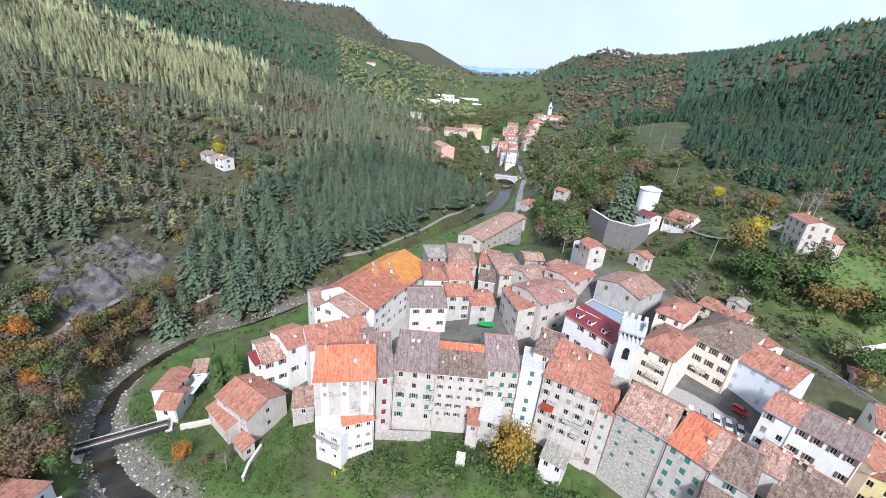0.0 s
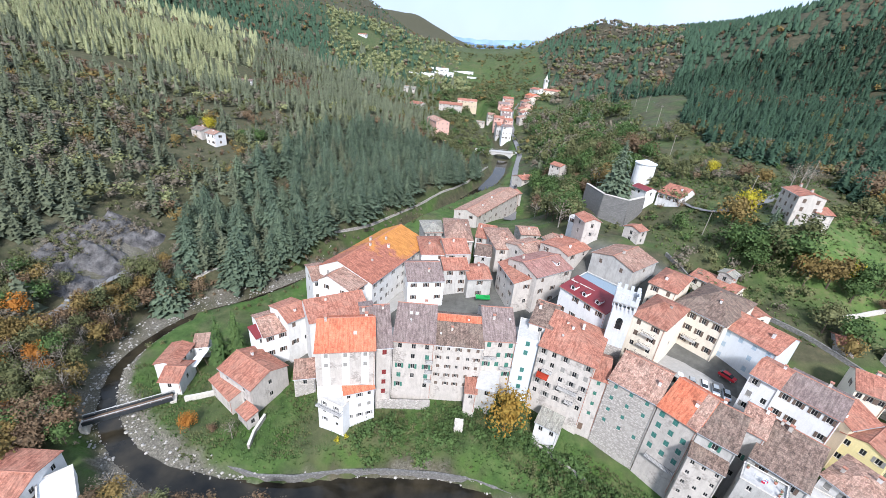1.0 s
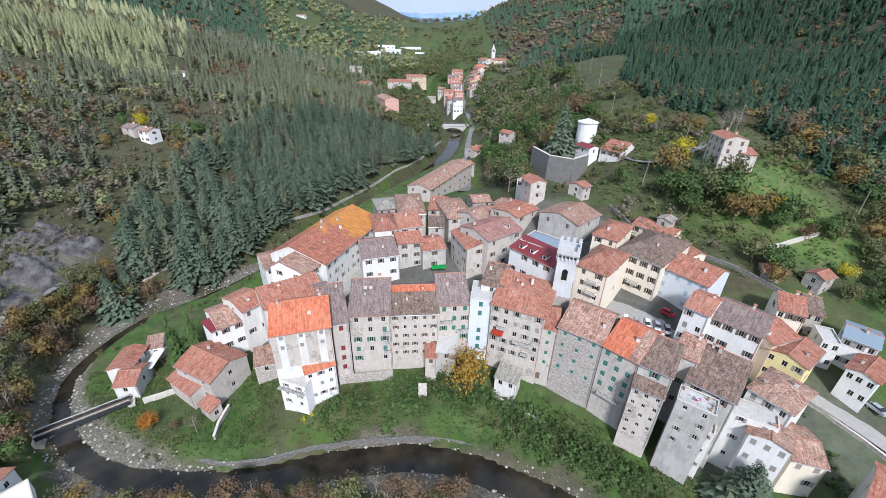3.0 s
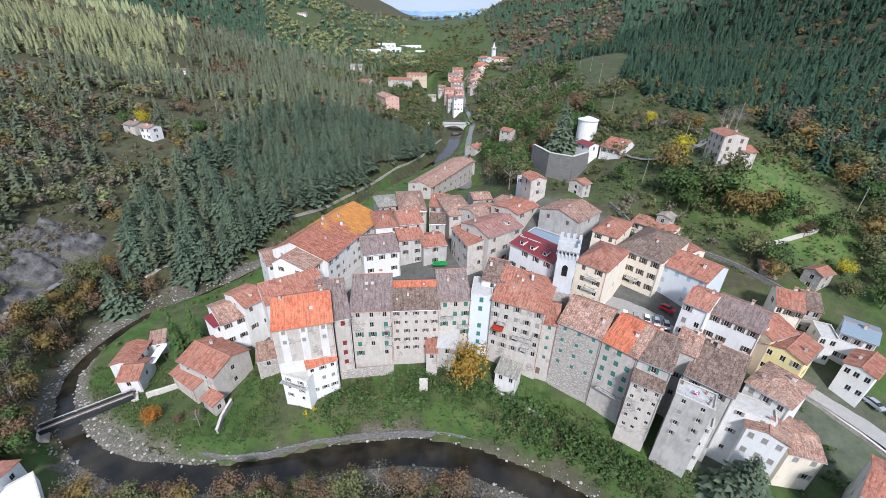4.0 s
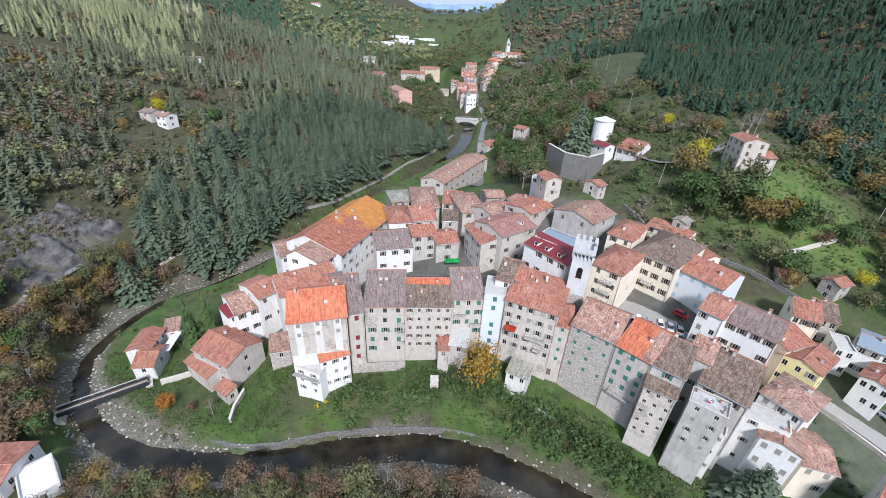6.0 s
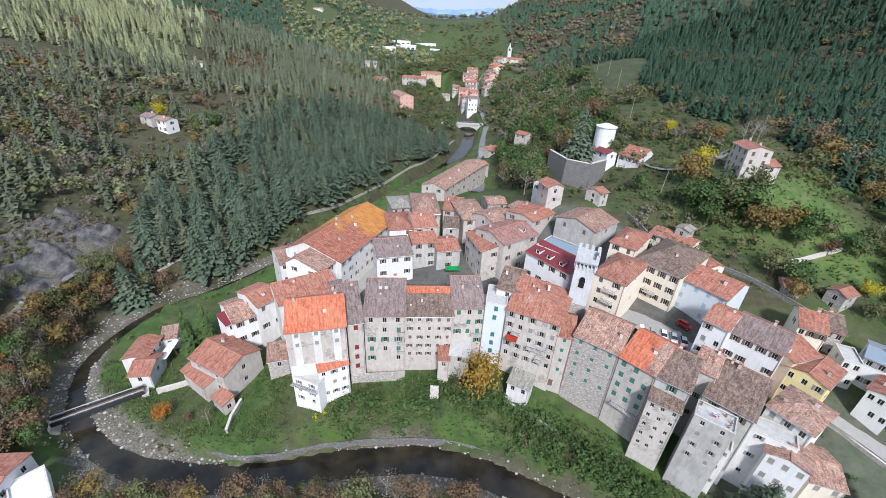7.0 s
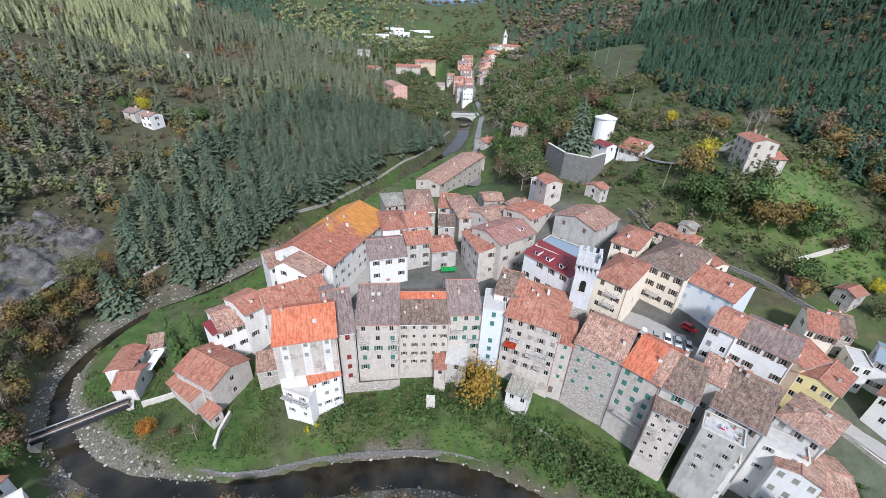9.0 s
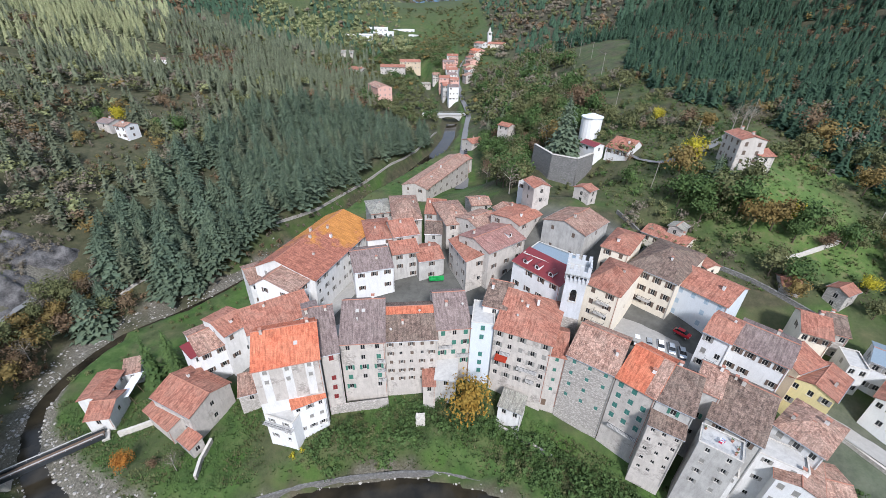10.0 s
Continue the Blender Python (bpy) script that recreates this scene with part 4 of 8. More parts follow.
    for i in range(dishes):
        px, py = rng.uniform(-w * 0.4, w * 0.4), rng.uniform(0.3, hf * 0.8)
        z0 = ze + 0.2 + py * k
        bm = bmesh.new()
        tube(bm, (px, py, z0 - 0.2), (px, py, z0 + 0.9), 0.03, 0.03, 5)
        mast = part("antenna_mast", bm, M["metal"], root)
        bm = bmesh.new()
        tube(bm, (px, py - 0.1, z0 + 0.9), (px - 0.05, py - 0.22, z0 + 0.95), 0.1, 0.32, 12)
        part("dish", bm, M["frame"], mast, "white satellite dish")
    return root



# ---- the village ----
house('row_house', 'tall grey and white house with bright orange tile roof',
      -33.4, 76.3, 17.3, 13.9, 8.7, 5.5, 9, 31, 'side', pitch=20, seed=1, wall='white', tile='tile_orange', front=(3, 2), shut='sh_grey', style='closed', win=(0.9, 1.1), storey=2.9, chimneys=2, bands=[(-6.9, -5.5, 20.5, 30.9, 'greige'), (-3.7, -0.9, 20.5, 30.9, 'greige'), (0.9, 3.7, 20.5, 30.9, 'greige'), (5.5, 6.9, 20.5, 30.9, 'greige'), (2.2, 6.9, 9, 20.4, 'greige')], skylights=[(2.2, 4.4)])
house('row_house', 'narrow beige row house with dark red shutters',
      -25.3, 81.3, 18.8, 4.0, 12.9, 5.5, 11, 29.5, 'side', pitch=17, seed=2, sides=(0, 0), wall='greige', tile='tile_mauve', front=(1, 5), shut='sh_red', style='closed', storey=3.2)
house('row_house', 'worn beige row house with mauve-grey tile roof',
      -18.5, 84.5, 6.4, 10.5, 11.8, 5.5, 11, 30, 'side', pitch=17, seed=3, sides=(0, 0), wall='greige', tile='tile_mauve', front=(3, 5), shut='sh_green', storey=3.2, balconies=[(4.2, 13.3, 1.9), (4.2, 10.1, 1.9), (4.2, 6.9, 1.9)], skylights=[(-1.5, 8.5), (0, 8.5)], dishes=1)
brown_row_house = house('row_house', 'worn beige row house with brown weathered tiles',
      -7.1, 86.8, 5.8, 12.6, 9.2, 5.5, 11, 29, 'side', seed=4, sides=(0, 0), wall='greige', tile='tile_brown', front=(5, 5), shut='sh_dark', win=(0.8, 1.05), storey=2.9, dishes=2)
house('row_house', 'beige row house with balconies and mauve tile roof',
      3.3, 90.2, 7.9, 8.5, 10.6, 5.5, 11.5, 30, 'side', pitch=17, seed=5, sides=(0, 0), wall='greige', tile='tile_mauve', front=(3, 4), shut='sh_green', storey=3.2, balconies=[(-2.2, 13, 3.4), (2.4, 9.8, 3.2), (-2.0, 6.6, 3.4)], dishes=1)
house('row_house', 'narrow pale blue rendered row house',
      10.2, 89.9, -8.2, 5.6, 4.5, 4.5, 12, 32, 'flat', seed=6, sides=(0, 0), tile='concrete', wall='blue', front=(1, 6), shut='sh_teal', style='closed', storey=2.9)
house('row_house', 'large beige row house with red hipped tile roof',
      19.3, 85.7, -23.3, 14.0, 11.5, 5.5, 12, 32, 'hipright', pitch=20, seed=7, wall='greige', tile='tile_red', front=(5, 5), shut='sh_grey', chimneys=3, storey=3.2, balconies=[(-3.6, 13.2, 2.6), (2.2, 10.0, 5.0), (3.4, 6.8, 2.2)], dishes=1)
house('row_house', 'narrow beige house wedged between two row houses',
      27.4, 82.9, -17, 4.0, 6.5, 4.0, 11, 28.6, 'side', pitch=17, seed=131, sides=(0, 0), wall='greige', tile='tile_red', front=(1, 4), shut='sh_green', style='closed', storey=3.3, win=(0.8, 1.1), chimneys=0, door=(-1.6, 1.2, 2.3))
house('row_house', 'rubble stone row house with old mottled tiles',
      33.7, 79.0, -34.7, 11.0, 9.1, 5.5, 9, 30, 'side', seed=8, sides=(0, 0), wall='stone', tile='tile_old', front=(3, 4), shut='sh_teal', style='closed', win=(0.8, 1.1), storey=3.6)
orange_row_house = house('row_house', 'beige row house with bright orange tile roof',
      41.3, 72.8, -43.2, 8.3, 9.3, 5.5, 9, 30, 'side', seed=9, sides=(0, 0), wall='greige', tile='tile_orange', front=(3, 4), shut='sh_teal', style='closed', storey=3.2, balconies=[(0.5, 7.2, 6.5)])
house('row_house', 'tall narrow beige house with brown tile roof',
      45.4, 65.3, -31.3, 6.5, 9.0, 5.5, 9, 26, 'side', pitch=17, seed=10, wall='greige', tile='tile_brown', front=(3, 5), shut=None, style='none', win=(0.75, 1.0), storey=3.0)
house('row_house', 'tall grey rendered house with cluttered roof terrace',
      52.4, 59.8, -35.6, 7.2, 2.5, 2.5, 7, 28, 'flat', seed=11, tile='concrete', wall='grey', front=(2, 4), shut='sh_grey', win=(0.8, 1.1), storey=3.2)
house('row_house', 'house with dark mottled brown roof at the end of the row',
      47.2, 67.8, -35.1, 6.9, 9.2, 4.0, 9, 30, 'side', pitch=17, seed=12, wall='grey', tile='tile_brown', front=(1, 3), sides=(0, 2), shut='sh_green')
house('white_house', 'white house with mottled tile roof above the river',
      -57.3, 94.4, 44.7, 13.8, 6.4, 5.5, 9, 19.6, 'side', seed=13, wall='bright', tile='tile_old', front=(4, 2), shut='sh_dark', style='open')
house('mill_house', 'beige stone house with red tile roof by the footbridge',
      -64.7, 78.3, -24.3, 13.7, 5.8, 5.5, 5, 14, 'side', pitch=20, seed=14, wall='greige', tile='tile_red', front=(2, 2), shut=None, style='none')
house('shed', 'small white shed with red tile roof',
      -85.1, 79.1, 10.4, 5.5, 4.2, 4.2, 4, 8, 'side', pitch=20, seed=15, wall='white', tile='tile_red', front=(1, 1), shut=None, style='none', chimneys=0)
house('white_house', 'white house with dark shutters and mauve tile roof',
      -21.1, 120.0, 18.0, 12.3, 9.7, 5.5, 17, 27, 'side', pitch=12, seed=16, wall='bright', tile='tile_mauve', front=(3, 2), shut='sh_dark', style='open')
house('grey_house', 'grey house with shuttered windows and red tiles',
      -11.9, 129.3, 17.5, 9.1, 5.6, 5.5, 17, 28, 'side', pitch=16, seed=17, wall='grey', tile='tile_red', front=(2, 3), shut='sh_dark', style='open')
house('grey_house', 'small grey house with red tile roof',
      -3.3, 128.3, 17.7, 8.6, 5.6, 5.5, 17, 26, 'side', pitch=16, seed=18, wall='grey', tile='tile_red', front=(1, 2), shut='sh_dark', style='open')
house('cream_house', 'tall cream house with red hipped roof',
      40.6, 97.0, -41.1, 8.8, 8.2, 8.2, 24, 38, 'hip', seed=19, wall='cream', tile='tile_red', front=(2, 4), balconies=[(1.0, 10.2, 3.2), (1.0, 6.8, 3.2), (1.0, 3.4, 3.2)])
house('cream_house', 'large cream town house with dark shutters and brown hipped roof',
      56.6, 104.6, -46.2, 13.0, 11.0, 11.0, 25, 38, 'hip', seed=20, wall='cream', tile='tile_brown', front=(4, 3), shut='sh_dark', style='open', win=(1.1, 1.7), storey=3.8, balconies=[(0.0, 4.6, 3.4)])
house('white_house', 'pale blue house with red tile roof on the square',
      67.2, 98.4, -52.6, 12.9, 7.4, 5.5, 25, 36, 'side', seed=21, wall='blue', tile='tile_red', front=(4, 3), shut='sh_blue', style='closed')
house('white_house', 'white house with red tile roof',
      61.9, 82.1, -46.4, 5.6, 5.4, 5.4, 25, 36, 'side', seed=22, wall='bright', tile='tile_red', front=(2, 3), shut='sh_grey', balconies=[(0.6, 4.0, 2.4)])
house('white_house', 'white house with dark shutters and mauve tile roof',
      70.4, 79.1, -44.6, 10.9, 6.5, 5.5, 24, 34, 'side', seed=23, wall='bright', tile='tile_mauve', front=(4, 2), shut='sh_dark', style='open')
house('yellow_house', 'pale yellow house with red tile roof',
      81.8, 75.1, -54.6, 8.1, 5.5, 5.5, 19, 28, 'gable', seed=24, wall='yellow', tile='tile_red', front=(3, 2), shut='sh_grey')
house('white_house', 'white gabled house with red roof by the road',
      98.3, 72.3, -57.2, 5.7, 5.1, 5.1, 17, 26, 'gable', seed=25, wall='bright', tile='tile_red', front=(3, 2), shut=None, style='none')
house('long_hall', 'long white three-storey building with lichen-orange tile roof',
      -31.0, 130.3, 71.0, 38.7, 13.5, 8.0, 17, 28, 'side', pitch=17, seed=26, wall='white', tile='tile_lichen', front=(11, 3), sides=(3, 3), shut='sh_grey', style='mixed', chimneys=5)
house('white_house', 'white house with mottled terracotta roof beside the hall',
      -40.1, 110.6, 69.8, 10.7, 9.1, 4.0, 16, 28, 'side', pitch=16, seed=27, wall='bright', tile='tile_old', front=(3, 3), sides=(2, 2), shut='sh_dark', style='open', chimneys=0)
house('white_house', 'low white house with brown mottled roof by the river',
      -56.2, 116.5, 35.8, 5.5, 6.5, 5.5, 14, 24, 'side', pitch=15, seed=28, wall='white', tile='tile_old', front=(2, 2), shut='sh_dark', chimneys=1)
house('red_roofed_house', 'house with weathered red roof behind the row',
      -41.7, 95.5, 34.3, 17.1, 8.5, 3.0, 12, 26, 'side', pitch=14, seed=29, wall='white', tile='tile_red', front=(2, 2), shut='sh_dark', chimneys=1)
house('red_roofed_house', 'white house with red tile roof above the river',
      -54.3, 95.9, 54.2, 7.1, 5.6, 5.5, 10, 23, 'side', pitch=16, seed=30, wall='white', tile='tile_red', front=(2, 2), shut='sh_dark', chimneys=1)
house('white_house', 'white house with red hipped roof in the old quarter',
      -21.0, 135.1, 16.1, 8.9, 7.6, 7.6, 18, 30, 'hip', pitch=16, seed=31, wall='white', tile='tile_red', front=(2, 2), shut='sh_dark')
house('red_roofed_house', 'house with orange-red tile roof in the old quarter',
      -12.2, 135.7, 19.5, 9.0, 8.2, 4.0, 18, 31, 'side', pitch=15, seed=32, wall='greige', tile='tile_red', front=(2, 2), shut='sh_dark')
house('slab_roofed_house', 'low stone house with grey slab roof',
      -23.9, 161.8, 19.7, 9.3, 6.7, 6.7, 17, 27, 'hip', pitch=14, seed=33, wall='stone', tile='slab', front=(3, 1), shut=None, style='none', chimneys=0)
house('old_house', 'old house with mottled red hipped roof',
      -12.9, 149.9, 10.0, 10.6, 11.5, 11.5, 18, 30, 'hip', pitch=17, seed=34, wall='greige', tile='tile_old', front=(2, 2), shut='sh_dark')
house('grey_house', 'grey house with red tile roof at the alley',
      -3.1, 157.7, -5.4, 7.6, 8.9, 4.0, 18, 29, 'side', pitch=15, seed=35, wall='grey', tile='tile_red', front=(2, 2), shut='sh_dark')
house('grey_roofed_house', 'low house with dark grey roof in the alley',
      -3.1, 142.8, -1.3, 6.1, 7.2, 3.0, 18, 28, 'side', pitch=12, seed=36, wall='grey', tile='tile_brown', front=(1, 2), shut=None, style='none', chimneys=0)
house('old_house', 'old stone house with mottled terracotta roof',
      6.6, 146.0, 16.0, 10.4, 10.1, 10.1, 19, 31, 'hip', pitch=16, seed=37, wall='greige', tile='tile_old', front=(2, 3), shut='sh_dark')
house('alley_house', 'beige house with orange-red roof beside the alley',
      5.1, 126.6, -69.2, 14.7, 6.0, 3.0, 19, 31, 'side', pitch=15, seed=38, wall='greige', tile='tile_red', front=(3, 3), shut='sh_dark')
house('low_annex', 'low annex with orange tile roof',
      11.8, 126.7, 28.4, 8.0, 3.0, 3.0, 19, 27, 'shed', pitch=14, seed=39, wall='greige', tile='tile_orange', front=(1, 2), shut=None, style='none', chimneys=0)
house('mauve_house', 'beige house with large mauve-red roof and dormer',
      20.8, 125.0, 38.1, 16.2, 7.3, 7.0, 21, 34, 'side', pitch=15, seed=40, wall='greige', tile='tile_pink', front=(3, 3), sides=(2, 2), shut='sh_dark', dormers=[(3.5, 2.5)])
house('red_roofed_house', 'beige house with orange-red roof below the fort',
      30.0, 138.0, 44.2, 13.1, 3.9, 8.0, 24, 37, 'side', pitch=16, seed=41, wall='greige', tile='tile_red', front=(2, 3), sides=(2, 2), shut='sh_dark')
house('grey_house', 'grey rendered gabled house with pinkish mottled roof',
      38.7, 128.9, -46.3, 15.1, 7.5, 7.5, 25, 39, 'gable', pitch=16, seed=42, wall='grey', tile='tile_old', front=(2, 2), shut='sh_dark', style='closed')
house('white_house', 'white house with dark red sheet roof and dormers',
      25.4, 105.3, -48.8, 15.8, 3.5, 3.5, 21, 37, 'shed', pitch=14, seed=43, wall='bright', tile='steel_red', front=(4, 3), shut='sh_dark', style='open', chimneys=0, dormers=[(-4.5, 1.0), (-0.5, 1.0), (4.0, 1.0)], balconies=[(0, 6.5, 3.0)])
house('flat_roofed_house', 'house with blue-grey flat roof behind the tower',
      28.3, 109.4, -40.3, 12.9, 4.5, 4.5, 22, 38.3, 'flat', seed=44, wall='white', tile='sheet_blue', front=(0, 0), sides=(0, 0))
house('red_roofed_house', 'house with red hipped roof beside the square',
      49.3, 113.4, -38.3, 7.7, 7.4, 7.4, 26, 40, 'hip', pitch=17, seed=45, wall='cream', tile='tile_red', front=(2, 3), shut='sh_dark')
house('cream_house', 'low cream house with red tile roof above the square',
      70.9, 128.1, -48.9, 13.8, 4.7, 4.0, 28, 36, 'side', pitch=15, seed=46, wall='cream', tile='tile_red', front=(4, 2), shut='sh_dark')
house('mossy_roofed_house', 'white house with mossy brown tile roof in the row',
      13.3, 93.9, -19.4, 6.0, 8.3, 3.0, 14, 34, 'side', pitch=16, seed=47, wall='white', tile='tile_brown', front=(1, 1), shut=None, style='none', chimneys=1)
house('stone_cottage', 'stone cottage with orange tile roof on the hill',
      34.3, 145.2, 16.5, 6.2, 4.0, 4.0, 39, 46, 'gable', pitch=20, seed=48, wall='greige', tile='tile_red', front=(1, 2), shut=None, style='none', chimneys=0)
house('white_house', 'small white house with chimneys on the hill',
      30.8, 155.9, -49.0, 6.9, 2.5, 2.5, 38.5, 43, 'flat', seed=49, tile='concrete', wall='bright', front=(2, 2), shut='sh_dark')
house('stone_cottage', 'small square stone house with red tile roof',
      49.5, 149.1, -50.4, 6.3, 2.5, 2.5, 39, 44, 'gable', seed=50, wall='greige', tile='tile_red', front=(1, 2), shut=None, style='none', chimneys=0)
house('white_house', 'small white house with red tile roof on the hill road',
      71.2, 178.3, -47.9, 9.6, 7.9, 5.0, 46, 50.5, 'side', pitch=20, seed=51, wall='white', tile='tile_red', front=(3, 2), sides=(2, 2), shut='sh_dark', style='open')
house('stone_farmhouse', 'tall beige farmhouse with red tile roof on the slope',
      99.8, 154.5, -95.3, 11.0, 3.8, 4.4, 54, 63, 'side', pitch=17, seed=52, wall='greige', tile='tile_red', front=(3, 3), sides=(2, 3), shut='sh_dark', style='closed', chimneys=2)
house('stone_farmhouse', 'lower wing of the beige farmhouse',
      105.7, 151.5, -83.6, 8.1, 3.0, 3.0, 53, 58, 'gable', seed=53, wall='greige', tile='tile_red', front=(2, 2), shut='sh_dark', chimneys=1)
house('stone_cottage', 'tiny stone hut with grey roof',
      74.7, 129.2, -48.7, 4.2, 2.5, 2.5, 35, 39.5, 'gable', seed=54, wall='stone', tile='slab', front=(1, 1), shut=None, style='none', chimneys=0)
house('stone_hut', 'small ruined stone hut with red tiles',
      99.5, 107.6, -21.8, 4.8, 3.0, 3.0, 29, 32.5, 'side', seed=55, wall='stone', tile='tile_red', front=(1, 1), shut=None, style='none', chimneys=0)
house('stone_hut', 'narrow stone hut with mottled gable roof',
      109.4, 104.6, -66.5, 4.8, 3.0, 3.0, 28, 33.5, 'gable', pitch=25, seed=56, wall='stone', tile='tile_red', front=(1, 2), shut=None, style='none', chimneys=0)
house('old_house', 'grey house with old red roof behind the row',
      54.9, 70.6, -37.3, 4.6, 6.5, 3.0, 14, 31.5, 'side', pitch=16, seed=57, wall='grey', tile='tile_old', front=(1, 3), shut='sh_green')
house('brown_roofed_house', 'grey house with large brown tile roof',
      57.2, 63.7, -42.1, 9.5, 11.7, 5.0, 12, 28.6, 'side', pitch=15, seed=58, wall='grey', tile='tile_brown', front=(2, 2), shut='sh_dark', chimneys=2)
house('brown_roofed_house', 'house with dark mottled tile roof',
      63.2, 65.1, 38.4, 8.2, 1.8, 4.0, 18, 28, 'side', pitch=15, seed=59, wall='greige', tile='tile_old', front=(1, 2), shut=None, style='none', chimneys=1)
house('old_house', 'house with broad mottled brown hipped roof',
      69.6, 62.7, -56.7, 8.3, 5.7, 5.7, 15, 27.5, 'hip', pitch=15, seed=60, wall='white', tile='tile_old', front=(3, 2), shut='sh_grey', chimneys=2)
house('white_house', 'white cubic house with pale flat roof',
      65.4, 59.7, -32.8, 8.3, 2.5, 2.5, 8, 25, 'flat', seed=61, tile='concrete', wall='white', front=(2, 3), shut='sh_grey', win=(0.9, 1.1))
house('white_house', 'narrow white house beside the terrace house',
      56.0, 60.2, -36.4, 4.7, 3.5, 3.5, 7, 21, 'flat', seed=62, tile='concrete', wall='white', front=(2, 3), shut='sh_grey', win=(0.8, 1.0))
house('white_house', 'white gabled house with dark mottled roof',
      66.6, 55.8, -36.4, 7.0, 4.5, 4.5, 9, 23, 'gable', pitch=16, seed=63, wall='bright', tile='tile_old', front=(3, 3), shut='sh_grey', style='closed')
house('cream_house', 'cream house with rough orange-brown roof',
      75.3, 54.3, -16.1, 6.2, 4.9, 5.0, 10, 19, 'side', pitch=17, seed=64, wall='cream', tile='tile_old', front=(2, 2), shut='sh_grey', chimneys=0)
house('cream_house', 'cream house with orange tile roof',
      89.8, 86.8, -29.8, 5.9, 6.4, 4.0, 22, 33, 'side', pitch=16, seed=65, wall='cream', tile='tile_red', front=(3, 2), shut='sh_dark')
house('ochre_house', 'ochre house with red tile roof',
      84.0, 79.1, 19.7, 9.1, 5.6, 4.0, 20, 30, 'side', pitch=16, seed=66, wall='ochre', tile='tile_red', front=(2, 2), shut='sh_dark')
house('stone_house', 'stone house with brown slab roof',
      100.0, 90.7, -26.6, 4.2, 6.7, 3.0, 20, 30, 'side', pitch=15, seed=67, wall='stone', tile='tile_brown', front=(2, 2), shut=None, style='none')
house('white_house', 'white house with dark grey sheet roof',
      104.0, 80.6, -44.0, 6.8, 4.5, 4.5, 18, 29, 'side', pitch=14, seed=68, wall='bright', tile='sheet_blue', front=(3, 2), shut='sh_grey', chimneys=1)
house('white_house', 'white house with grey flat roof',
      98.0, 81.4, -24.0, 3.9, 3.5, 3.5, 18, 28, 'flat', seed=69, tile='concrete', wall='white', front=(2, 2), shut='sh_grey')
house('roadside_house', 'grey house with red tile roof at the road bend',
      78.0, 43.2, -49.1, 4.5, 6.8, 5.5, 12, 22, 'side', pitch=15, seed=70, wall='grey', tile='tile_red', front=(1, 2), shut=None, style='none', chimneys=0)
house('mill_annex', 'low annex with bright red tile roof',
      -68.9, 77.7, -31.2, 10.8, 3.5, 3.5, 4, 10, 'shed', pitch=16, seed=71, wall='greige', tile='tile_red', front=(2, 1), shut=None, style='none', chimneys=0)
house('porch', 'small porch with red tile roof',
      -60.0, 72.7, -31.1, 5.0, 1.5, 1.5, 4, 8, 'shed', pitch=16, seed=72, wall='greige', tile='tile_red', front=(1, 1), shut=None, style='none', chimneys=0)
house('barn', 'long low barn with red tile roof',
      -87.5, 88.9, 98.9, 9.5, 3.0, 3.0, 4, 9, 'side', pitch=16, seed=73, wall='white', tile='tile_red', front=(3, 1), shut=None, style='none', chimneys=0)
house('lean_to', 'small lean-to with grey-red roof',
      -86.3, 93.8, 23.8, 4.1, 2.5, 2.5, 4, 8, 'shed', pitch=14, seed=74, wall='white', tile='tile_old', front=(1, 1), shut=None, style='none', chimneys=0)
house('riverside_house', 'white house with brown-red roof by the near bank',
      -95.1, 43.7, 7.3, 10.3, 4.4, 6.0, 4, 9, 'side', pitch=17, seed=75, wall='bright', tile='tile_red', front=(2, 2), sides=(2, 2), shut='sh_dark')
house('riverside_annex', 'low annex with a bright white flat roof by the near bank',
      -87.9, 45.7, -40, 9.5, 3.0, 3.0, 4, 7.6, 'flat', seed=132, tile='bright', wall='bright', front=(2, 1), sides=(1, 1), shut=None, style='none')
house('lean_to', 'garden lean-to with mottled tiles',
      -47.8, 83.4, 20.6, 5.5, 3.0, 3.0, 7, 13, 'shed', pitch=14, seed=76, wall='stone', tile='tile_old', front=(1, 1), shut=None, style='none', chimneys=0)
house('long_house', 'long beige house with mottled red roof by the river',
      3.9, 219.4, 64.9, 54.4, 6.2, 7.0, 11, 24, 'side', pitch=17, seed=77, wall='greige', tile='tile_old', front=(8, 3), sides=(2, 2), shut='sh_dark', chimneys=2)
house('white_annex', 'white rendered annex with orange mono-pitch roof',
      -29.9, 75.8, 28.7, 7.4, 3.2, 3.2, 9, 19.5, 'shed', pitch=14, seed=78, wall='bright', tile='tile_orange', front=(3, 3), sides=(2, 3), shut='sh_grey', win=(0.9, 1.1), chimneys=0)
house('white_annex', 'white rendered annex with a balcony and flat terrace',
      -36.4, 73.1, -17.2, 7.4, 3.8, 3.8, 9, 17.2, 'flat', seed=79, tile='concrete', wall='bright', front=(2, 3), sides=(1, 2), shut='sh_grey', win=(0.9, 1.1), balconies=[(0, 6.2, 7.6)])
house('pump_house', 'white pump house with dark red roof at the water tower',
      60.6, 183.6, -60.2, 7.8, 3.0, 3.0, 46, 50.5, 'side', seed=80, wall='bright', tile='steel_red', front=(1, 1), sides=(1, 1), shut=None, style='none', chimneys=0)
house('street_house', 'beige house with orange-red tile roof beside the street',
      27.3, 287.3, 34.8, 19.5, 5.5, 5.5, 13, 22, 'side', pitch=17, seed=81, wall='greige', tile='tile_red', front=(3, 2), shut='sh_dark')
